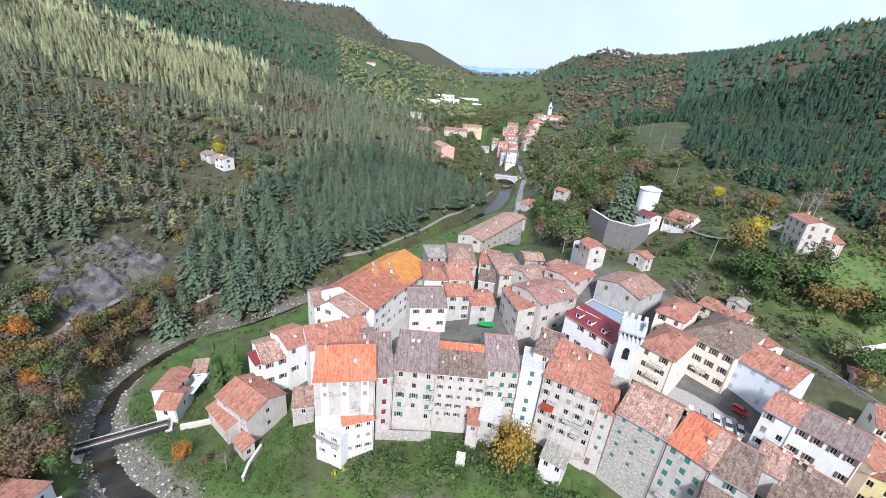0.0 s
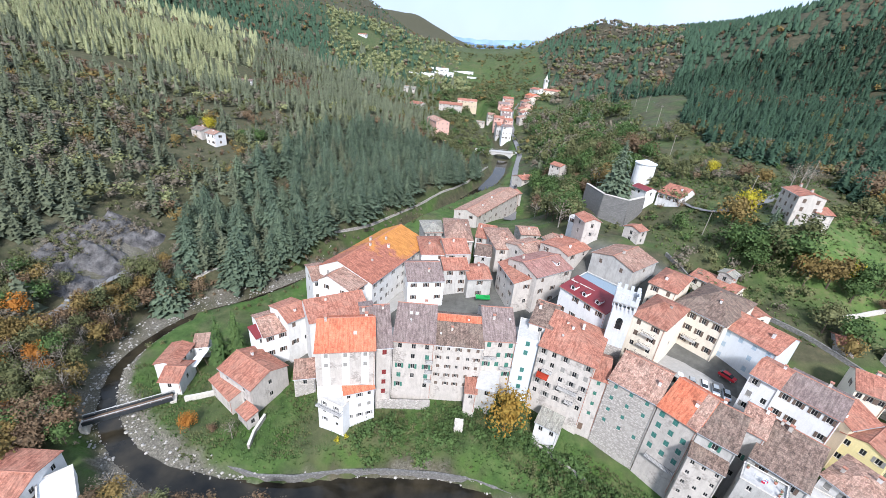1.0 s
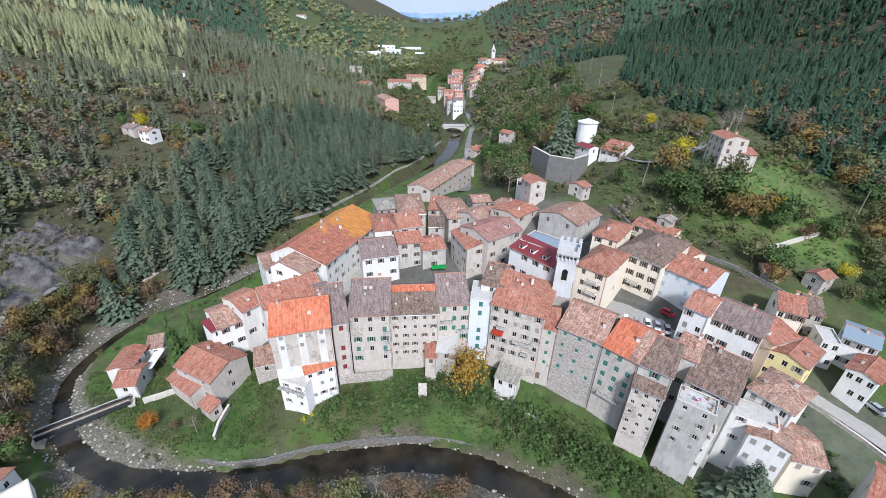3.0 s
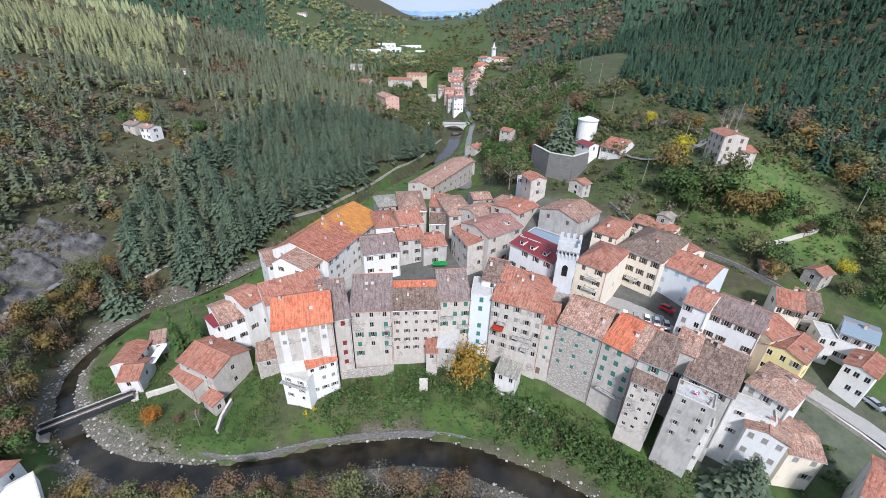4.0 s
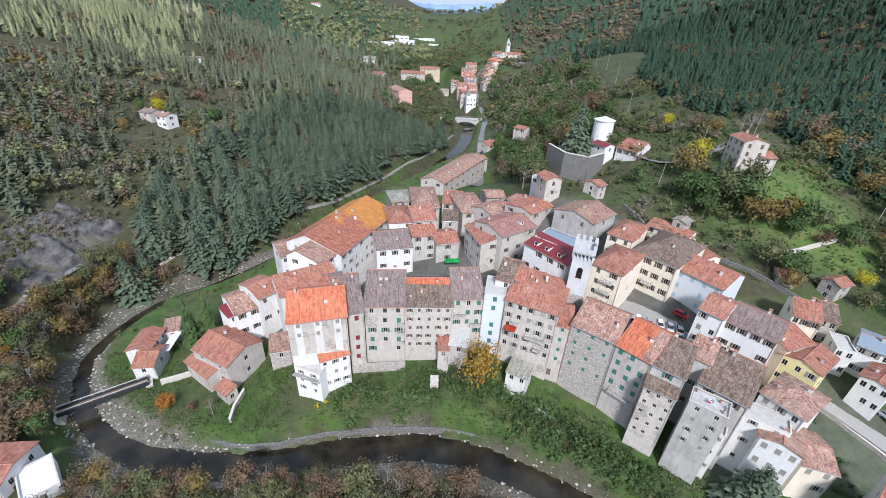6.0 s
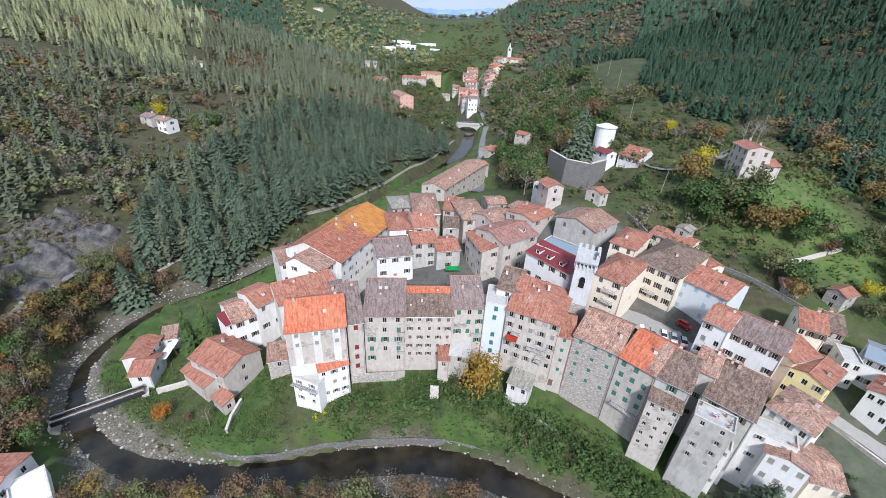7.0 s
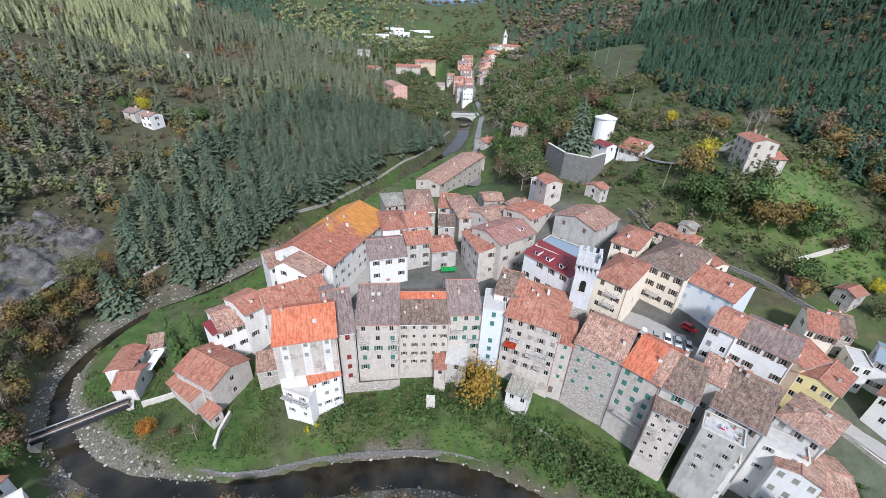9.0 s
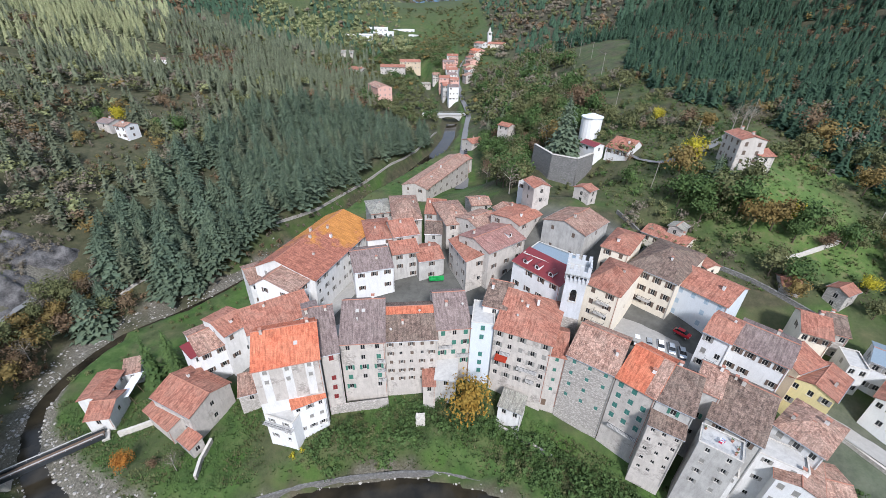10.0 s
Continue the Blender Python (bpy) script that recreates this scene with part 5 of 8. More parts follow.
house('street_house', 'house with dark red tile roof at the street',
      13.5, 246.5, 39.4, 10.7, 4.5, 4.5, 12, 22, 'side', pitch=17, seed=82, wall='greige', tile='tile_red', front=(2, 3), shut='sh_dark')
house('stone_cottage', 'small cottage with red tiles among trees',
      35.4, 257.0, -45.7, 8.0, 3.5, 3.5, 33, 40, 'side', seed=83, wall='greige', tile='tile_red', front=(2, 1), shut=None, style='none', chimneys=0)
house('street_house', 'terraced house along the far village street with pale walls',
      10.6, 449.2, 8.0, 10.0, 6.0, 6.0, 16.5, 31.5, seed=84, wall='bright', tile='tile_mauve', front=(3, 3), sides=(2, 2), shut='sh_dark')
house('street_house', 'terraced house along the far village street with worn warm render',
      2.9, 469.3, 8.0, 7.0, 7.0, 7.0, 14.7, 29.7, seed=85, wall='grey', tile='tile_red', front=(3, 3), sides=(2, 2), shut='sh_dark')
house('street_house', 'terraced house along the far village street with worn warm render',
      1.4, 490.8, 5.0, 12.0, 6.0, 6.0, 22.2, 34.2, seed=86, wall='pink', tile='tile_red', front=(3, 3), sides=(2, 2), shut='sh_dark')
house('street_house', 'terraced house along the far village street with pale walls',
      9.3, 515.6, 5.0, 13.0, 6.0, 6.0, 27.1, 40.1, seed=87, wall='white', tile='tile_red', front=(3, 3), sides=(2, 2), shut='sh_dark')
house('street_house', 'terraced house along the far village street with worn warm render',
      6.0, 556.5, 4.0, 14.0, 6.0, 6.0, 31.9, 43.9, seed=88, wall='pink', tile='tile_mauve', front=(3, 3), sides=(2, 2), shut='sh_dark')
house('street_house', 'terraced house along the far village street with pale walls',
      11.3, 585.1, 3.0, 14.0, 6.0, 6.0, 37.2, 48.2, seed=89, wall='white', tile='tile_red', front=(3, 3), sides=(2, 2), shut='sh_dark')
house('street_house', 'terraced house along the far village street with worn warm render',
      23.9, 536.0, -70.0, 11.0, 7.0, 7.0, 33.3, 42.3, seed=90, wall='ochre', tile='tile_red', front=(3, 3), sides=(2, 2), shut='sh_dark')
house('street_house', 'terraced house along the far village street with worn warm render',
      22.8, 499.1, -72.0, 11.0, 7.0, 7.0, 27.7, 36.7, seed=91, wall='greige', tile='tile_old', front=(3, 3), sides=(2, 2), shut='sh_dark')
house('street_house', 'terraced house along the far village street with worn warm render',
      29.3, 568.6, -65.0, 13.0, 7.0, 7.0, 39.3, 48.3, seed=92, wall='greige', tile='tile_red', front=(3, 3), sides=(2, 2), shut='sh_dark')
house('street_house', 'terraced house along the far village street with worn warm render',
      37.9, 596.8, -55.0, 16.0, 7.0, 7.0, 45.2, 54.2, seed=93, wall='pink', tile='tile_orange', front=(3, 3), sides=(2, 2), shut='sh_dark')
house('street_house', 'terraced house along the far village street with pale walls',
      45.5, 624.9, -50.0, 16.0, 6.0, 6.0, 51.0, 61.0, seed=94, wall='white', tile='tile_red', front=(3, 3), sides=(2, 2), shut='sh_dark')
for i, (x, y, rot, w, hgt, wall_, tile_) in enumerate(((12.0, 479, 6, 9, 12, 'pink', 'tile_red'), (9.5, 503, 5, 10, 11, 'white', 'tile_mauve'), (8.5, 536, 4, 11, 11, 'cream', 'tile_red'), (12.5, 570, 4, 11, 10, 'pink', 'tile_old'),
                                                      (25.5, 517, -72, 12, 9, 'white', 'tile_red'), (29.0, 552, -68, 12, 9, 'pink', 'tile_old'), (34.5, 583, -60, 12, 9, 'cream', 'tile_red'), (-8.0, 528, 8, 9, 8, 'greige', 'tile_old'))):
    house('street_house', 'house in the dense terrace along the far village street', x, y, rot, w, 5.5, 5.5, round(gz(x, y), 1), round(gz(x, y) + hgt, 1), seed=120 + i, wall=wall_, tile=tile_, front=(3, 3), sides=(2, 2), shut='sh_dark')
house('street_house', 'low house with grey roof near the bridge',
      -20.3, 533.9, 10.0, 10.0, 4.5, 4.5, 15.4, 21.4, seed=95, wall='greige', tile='slab', front=(2, 1), chimneys=0)
house('pink_palace', 'large pink building with mottled red roof among trees',
      -62.8, 397.1, -62.0, 26.0, 6.5, 6.5, 24.7, 38.7, seed=96, wall='pink', tile='tile_old', front=(5, 3), sides=(3, 3), shut='sh_grey', style='closed')
house('white_house', 'pale house with red roof among far trees',
      -100.0, 506.3, -30.0, 16.0, 6.0, 6.0, 30.0, 39.0, seed=97, wall='greige', tile='tile_red', front=(3, 2), shut='sh_dark')
house('white_house', 'pale square house on the far slope',
      -123.2, 584.6, 0.0, 16.0, 6.0, 6.0, 38.2, 49.2, seed=98, wall='greige', tile='slab', front=(3, 3), shut='sh_dark')
house('school', 'long pale school building with red roof',
      -62.2, 552.4, 2.0, 30.0, 7.0, 7.0, 26.0, 37.0, seed=99, wall='greige', tile='tile_red', front=(7, 2), sides=(2, 2), shut='sh_grey')
house('school', 'second long pale building with red roof',
      -42.5, 578.9, 8.0, 26.0, 7.0, 7.0, 29.6, 40.6, seed=100, wall='ochre', tile='tile_red', front=(6, 2), sides=(2, 2), shut='sh_grey')
house('white_house', 'white cottage on the wooded hillside',
      -164.7, 222.7, -20.0, 7.5, 3.5, 3.5, 36.1, 43.1, seed=101, wall='bright', tile='tile_old', front=(2, 2), sides=(1, 2), shut='sh_dark')
house('stone_cottage', 'low cottage with mauve roof on the wooded hillside',
      -177.0, 228.0, -20.0, 9.0, 4.0, 4.0, 38.2, 43.2, seed=102, wall='greige', tile='tile_mauve', front=(1, 1), shut=None, style='none')
house('white_house', 'white ruin on the wooded hillside',
      -240.3, 390.1, 10.0, 10.0, 3.5, 3.5, 52.9, 56.4, seed=103, wall='bright', tile='tile_mauve', front=(2, 1), shut=None, style='none', chimneys=0)
house('white_house', 'pale farmhouse on the sunny far slope',
      -281.8, 879.8, 0.0, 17.0, 5.0, 5.0, 109.8, 114.8, seed=104, wall='bright', tile='tile_red', front=(4, 2), shut='sh_dark')
house('church_nave', 'yellow-white church nave with red roof',
      67.0, 607.1, -25.0, 22.0, 5.5, 5.5, 54.9, 61.9, seed=105, wall='cream', tile='tile_red', front=(3, 1), sides=(1, 1), shut=None, style='none', chimneys=0, category='church')
house('shed', 'grey shed with pale sheet roof below the row',
      1.4, 84.3, -5.2, 5.2, 3.5, 3.5, 11, 18.5, 'shed', pitch=10, seed=106, wall='grey', tile='concrete', front=(1, 1), sides=(0, 0), shut=None, style='none', chimneys=0)
house('shed', 'small shed with dark red roof below the row',
      -2.6, 82.8, 2.2, 3.0, 2.5, 2.5, 11, 18, 'shed', pitch=12, seed=107, wall='greige', tile='tile_red', front=(1, 1), sides=(0, 0), shut=None, style='none', chimneys=0)
house('shed', 'white outbuilding with grey slab roof in the garden',
      17.1, 78.9, -24.8, 5.8, 2.5, 2.5, 9, 14.5, 'shed', pitch=8, seed=108, wall='white', tile='slab', front=(2, 1), sides=(1, 1), shut=None, style='none', chimneys=0)
house('lean_to', 'rendered lean-to against the stone row houses',
      40.9, 75.6, -46.8, 6.4, 2.0, 2.0, 9, 20.5, 'shed', pitch=8, seed=109, wall='grey', tile='slab', front=(2, 2), sides=(0, 0), shut='sh_teal', style='closed', chimneys=0)
house('white_house', 'low white wing with crimson sheet roof',
      -62.9, 92.3, 53.5, 5.9, 2.5, 2.5, 9, 18.2, 'shed', pitch=12, seed=110, wall='bright', tile='steel_red', front=(2, 2), sides=(1, 1), shut='sh_dark', style='none', chimneys=0)
house('old_house', 'old house with brown mottled roof in the upper quarter',
      17.0, 141.9, 39.4, 11.9, 5.4, 6.0, 21, 33, 'side', pitch=15, seed=111, wall='greige', tile='tile_old', front=(2, 2), sides=(1, 2), shut='sh_dark')
house('old_house', 'stone house with weathered tiles below the slope',
      21.6, 144.2, -60.1, 12.6, 4.5, 4.5, 24, 36, 'side', pitch=15, seed=112, wall='stone', tile='tile_old', front=(2, 2), sides=(1, 2), shut='sh_dark')
house('old_house', 'low stone house with mottled roof at the edge of the quarter',
      15.7, 162.9, 13.2, 8.3, 4.5, 4.5, 20, 31, 'side', pitch=15, seed=113, wall='stone', tile='tile_old', front=(2, 2), sides=(1, 1), shut=None, style='none')
house('stone_hut', 'small hut with orange tiles behind the square',
      78.5, 119.6, -75.6, 8.1, 2.5, 2.5, 26, 33, 'side', seed=114, wall='cream', tile='tile_red', front=(1, 1), sides=(1, 1), shut=None, style='none', chimneys=0)
house('white_house', 'narrow house with mauve roof in the row',
      -33.8, 96.1, 23.7, 3.9, 3.6, 4.0, 14, 27, 'side', pitch=14, seed=115, wall='white', tile='tile_mauve', front=(1, 1), sides=(0, 0), shut=None, style='none')


def retiled(root, x0, x1, y0, y1, ze, pitch, tile, label):
    """A stretch of a front roof slope that was laid with other tiles, lapped over the old ones."""
    k = math.tan(radians(pitch))
    strip = part("roof_strip", roof_mesh([[(x0, y0, y0 * k), (x1, y0, y0 * k), (x1, y1, y1 * k), (x0, y1, y1 * k)]], 0.05), M[tile], root, label)
    strip.location = (0, 0, ze + 0.2)


retiled(brown_row_house, -6.4, 6.4, 6.9, 9.15, 29, 18, 'tile_orange', "newer orange tiles below the ridge")
retiled(orange_row_house, 1.9, 4.3, -0.4, 9.2, 30, 18, 'tile_old', "old mottled tiles beside the newer ones")


# ---- trees ----
def joined(name, base, places, material, label="", category="", kind="stuff"):
    """Many plants as one mesh: base is a list of (verts, faces of 3); places are (variant, x, y, z, turn, width, height)."""
    vs, fs, off = [], [], 0
    for k, x, y, z, t, sw, sh in places:
        v, f = base[int(k)]
        c, s = math.cos(t), math.sin(t)
        q = np.empty_like(v)
        q[:, 0] = (v[:, 0] * c - v[:, 1] * s) * sw + x
        q[:, 1] = (v[:, 0] * s + v[:, 1] * c) * sw + y
        q[:, 2] = v[:, 2] * sh + z
        vs.append(q)
        fs.append(f + off)
        off += len(v)
    if not vs:
        return None
    f = np.concatenate(fs)
    me = from_arrays(name, np.concatenate(vs), f.ravel(), np.full(len(f), 3))
    return tagged(shown(name, me, material), label, category, kind=kind)


def arrays(bm):
    bmesh.ops.triangulate(bm, faces=bm.faces[:])
    bm.verts.index_update()
    v = np.array([tuple(p.co) for p in bm.verts], float)
    f = np.array([[q.index for q in t.verts] for t in bm.faces], int)
    bm.free()
    return v, f


def conifer_crown(rng, tiers, per, droop=0.28, slim=0.3, bottom=0.12, sprays=2, core=0.55):
    """A crown one unit high: whorls of boughs, each a run of pointed needle sprays, round a dark inner cone."""
    bm = bmesh.new()
    tip = bm.verts.new((0, 0, 0.95))
    foot = [bm.verts.new((slim * core * math.cos(k * 1.047), slim * core * math.sin(k * 1.047), bottom + 0.02)) for k in range(6)]
    for k in range(6):
        bm.faces.new((foot[k], foot[(k + 1) % 6], tip))
    for i in range(tiers):
        t = i / (tiers - 1)
        z = bottom + (0.985 - bottom) * t
        r = slim * (1 - t) ** 0.82 * rng.uniform(0.82, 1.12) + 0.018
        n = max(4, int(per * (1 - 0.5 * t)))
        for k in range(n):
            a = 2 * math.pi * (k + rng.uniform(-0.35, 0.35)) / n + i * 2.4
            rr = r * rng.uniform(0.68, 1.18)
            for j in range(sprays):
                f0 = 0.3 if sprays == 1 else j / sprays * 0.85 + 0.1
                f1 = 1.08 if sprays == 1 else f0 + 1.25 / sprays
                c = a + (rng.uniform(-0.3, 0.3) if j else 0)
                u = Vector((math.cos(c), math.sin(c), 0))
                q = Vector((-u.y, u.x, 0)) * rr * (0.42 if sprays == 1 else 0.8 / sprays) * rng.uniform(0.75, 1.2)
                lift = Vector((0, 0, z + rng.uniform(-0.012, 0.012)))
                p0 = u * rr * f0 + lift - Vector((0, 0, droop * rr * f0 ** 1.6))
                p1 = u * rr * f1 + lift - Vector((0, 0, droop * rr * f1 ** 1.6 + rng.uniform(0, 0.012)))
                tilt = Vector((0, 0, rng.uniform(-0.35, 0.35) * q.length))
                bm.faces.new([bm.verts.new(p) for p in (p0 + q + tilt, p0 - q - tilt, p1)][::-1])
    return bm


def leaf_crown(rng, leaves, size, clumps=9, squash=0.85, low=0.28, core=1.0):
    """A crown one unit high and about one wide: leafy clumps with gaps between them."""
    bm = bmesh.new()
    cs = []
    if core:
        bmesh.ops.create_icosphere(bm, subdivisions=1 if leaves < 300 else 2, radius=0.5)
        for v in bm.verts:
            n = v.co.normalized()
            k = core * rng.uniform(0.6, 1.15)
            v.co = Vector((n.x * 0.3 * k, n.y * 0.3 * k, low + (0.9 - low) / 2 + n.z * k * (0.8 - low) / 2))
    for i in range(clumps):
        a, r = rng.uniform(0, 6.28), 0.34 * math.sqrt(rng.random())
        z = low + 0.12 + (0.86 - low - 0.12) * (i + 0.5) / clumps
        k = 1 - 0.75 * abs((z - 0.55) / 0.5) ** 2
        cs.append((Vector((math.cos(a) * r * k, math.sin(a) * r * k, z)), rng.uniform(0.13, 0.22) * (0.7 + 0.4 * k)))
    for i in range(leaves):
        c, r = cs[i % clumps]
        d = Vector((rng.gauss(0, 1), rng.gauss(0, 1), rng.gauss(0, 1))).normalized()
        p = c + Vector((d.x, d.y, d.z * squash)) * r * rng.uniform(0.55, 1.15)
        n = (d + Vector((rng.uniform(-0.7, 0.7), rng.uniform(-0.7, 0.7), rng.uniform(-0.2, 0.9)))).normalized()
        t = n.orthogonal().normalized()
        b = n.cross(t)
        t, b = t * math.cos(i) + b * math.sin(i), b * math.cos(i) - t * math.sin(i)
        s = size * rng.uniform(0.6, 1.3)
        bm.faces.new([bm.verts.new(p + q) for q in (-t * s, b * s * (0.7 if leaves > 100 else 1.2) + n * s * 0.15, t * s)])
        if leaves > 100:
            bm.faces.new([bm.verts.new(p + q) for q in (t * s, -b * s * 0.7 + n * s * 0.15, -t * s)])
    return bm


def tree_trunk(rng, top, r, limbs):
    bm = bmesh.new()
    tube(bm, (0, 0, -0.06), (0.01, 0, top * 0.5), r, r * 0.65, 7)
    tube(bm, (0.01, 0, top * 0.5), (0, 0.01, top), r * 0.65, r * 0.15, 6)
    for i in range(limbs):
        a, z = rng.uniform(0, 6.28), top * rng.uniform(0.3, 0.75)
        tube(bm, (0, 0, z), (math.cos(a) * 0.25, math.sin(a) * 0.25, z + 0.2), r * 0.4, r * 0.1, 5)
    return bm


def tree_kind(name, crown, trunk, crown_mat, trunk_mat):
    """Meshes of a tree to be set many times."""
    out = []
    for nm, bm, mt in (("trunk", trunk, trunk_mat), ("crown", crown, crown_mat)):
        me = bpy.data.meshes.new(nm)
        bm.normal_update()
        bm.to_mesh(me)
        bm.free()
        me.materials.append(mt)
        out.append((nm, me))
    return out


def plant(kind, name, label, x, y, h, wide=1.0, turn=0.0, group="", z=None, category="tree"):
    root = new(name)
    root.matrix_basis = Matrix.LocRotScale((x, y, (gz(x, y) if z is None else z) - 0.1), Euler((0, 0, turn)), (h * wide, h * wide, h))
    tagged(root, label, category, group)
    for nm, me in kind:
        ob = new(nm, me)
        ob.parent = root
    return root


rng = random.Random(7)
cedars = [tree_kind("cedar", conifer_crown(rng, 21, 14, rng.uniform(0.15, 0.38), rng.uniform(0.25, 0.33), 0.05, 5), tree_trunk(rng, 0.9, 0.018, 0), M["cedar"], M["bark"]) for _ in range(5)]
pines = [tree_kind("pine", conifer_crown(rng, 13, 10, 0.1, 0.25, 0.2, 3), tree_trunk(rng, 0.9, 0.016, 0), M["pine"], M["bark"]) for _ in range(3)]

big_conifer = tree_kind("conifer", conifer_crown(rng, 26, 17, 0.3, 0.33, 0.05, 5), tree_trunk(rng, 0.9, 0.016, 0), M["cedar"], M["bark"])
cypress = tree_kind("cypress", conifer_crown(rng, 20, 13, 0.2, 0.2, 0.04, 3, 0.7), tree_trunk(rng, 0.9, 0.016, 0), M["green"], M["bark"])


def scatter(rng, n, x0, x1, y0, y1, ok, gap):
    """Up to n places in a rectangle, no two nearer than gap, where ok(x, y)."""
    cells, out = {}, []
    for _ in range(n * 12):
        x, y = rng.uniform(x0, x1), rng.uniform(y0, y1)
        k = (int(x // gap), int(y // gap))
        near = [cells.get((k[0] + i, k[1] + j)) for i in (-1, 0, 1) for j in (-1, 0, 1)]
        if any(q and math.hypot(q[0] - x, q[1] - y) < gap for q in near) or not ok(x, y):
            continue
        cells[k] = (x, y)
        out.append((x, y))
        if len(out) == n:
            break
    return out


_lx, _ly = np.meshgrid(np.arange(-200, 202, 2.0), np.arange(20, 1002, 2.0))
_far, _west = river_far(_lx, _ly)[0], west_side(_lx, _ly)


def outer(x, y):
    return bool(_west[min(490, max(0, int((y - 19) / 2))), min(200, max(0, int((x + 201) / 2)))])


def from_river(x, y):
    return float(_far[min(490, max(0, int((y - 19) / 2))), min(200, max(0, int((x + 201) / 2)))])


CLEARED = [(-164, 221, 15), (-152, 200, 13), (-172, 203, 13), (-186, 236, 14), (-160, 258, 17), (-158, 282, 16), (-241, 399, 18), (-232, 374, 18), (-277, 894, 34), (-270, 862, 30), (-291, 636, 22), (-96, 178, 7), (-112, 196, 8)]


def cleared(x, y):
    """Glades round the hillside houses."""
    return any((x - a) ** 2 + (y - b) ** 2 < r * r for a, b, r in CLEARED)


def in_cedar_wood(x, y):
    return outer(x, y) and not cleared(x, y) and 11 < from_river(x, y) < 108 and x > -132 + 0.1 * (y - 150) and y < 330 + 0.3 * x and not (x < -118 and y < 146)


wood = sorted(scatter(rng, 700, -135, 8, 118, 380, in_cedar_wood, 5.2), key=lambda p: p[1])
for x, y in wood[:300]:
    k = rng.random()
    if k < 0.8:
        plant(rng.choice(cedars), "cedar_tree", "tall blue-green cedar in the riverside wood", x, y, rng.uniform(11, 19), rng.uniform(1.25, 1.6), rng.uniform(0, 6.28), "riverside cedars")
    else:
        plant(rng.choice(pines), "pine_tree", "tall olive-green pine in the riverside wood", x, y, rng.uniform(11, 16), 1.1, rng.uniform(0, 6.28), "riverside pines")
wood_base = [arrays(conifer_crown(rng, 13, 10, 0.25, 0.31, 0.05, 2)) for _ in range(4)]
_p = np.array(wood[300:]).reshape(-1, 2)
joined("cedar_wood", wood_base, [(rng.randrange(4), x, y, z - 0.2, rng.uniform(0, 6.28), (s := rng.uniform(11, 18)) * 1.45, s) for (x, y), z in zip(_p, ground_z(_p[:, 0], _p[:, 1]))], M["cedar"], "blue-green cedar wood on the slope", "forest")

# ---- far woods ----
near_fir = [arrays(conifer_crown(rng, 12, 8, 0.3, 0.2, 0.08, 2)) for _ in range(5)]
far_fir = [arrays(conifer_crown(rng, 10, 7, 0.5, 0.2, 0.06, 1)) for _ in range(5)]
far_leaf = [arrays(leaf_crown(rng, 90, 0.075, 11, core=0.62)) for _ in range(5)]
mid_leaf = [arrays(leaf_crown(rng, 48, 0.09, 9, core=0.62)) for _ in range(5)]
dim_fir = [arrays(conifer_crown(rng, 5, 6, 0.6, 0.24, 0.06, 1, 0.7)) for _ in range(5)]
dim_leaf = [arrays(leaf_crown(rng, 22, 0.125, 7)) for _ in range(5)]
KINDS = ("firdark", "pine", "larch", "lime", "olive", "bare", "amber", "rust")
woods = {(k, far): [] for k in KINDS for far in (0, 1, 2)}
nrng = np.random.default_rng(3)
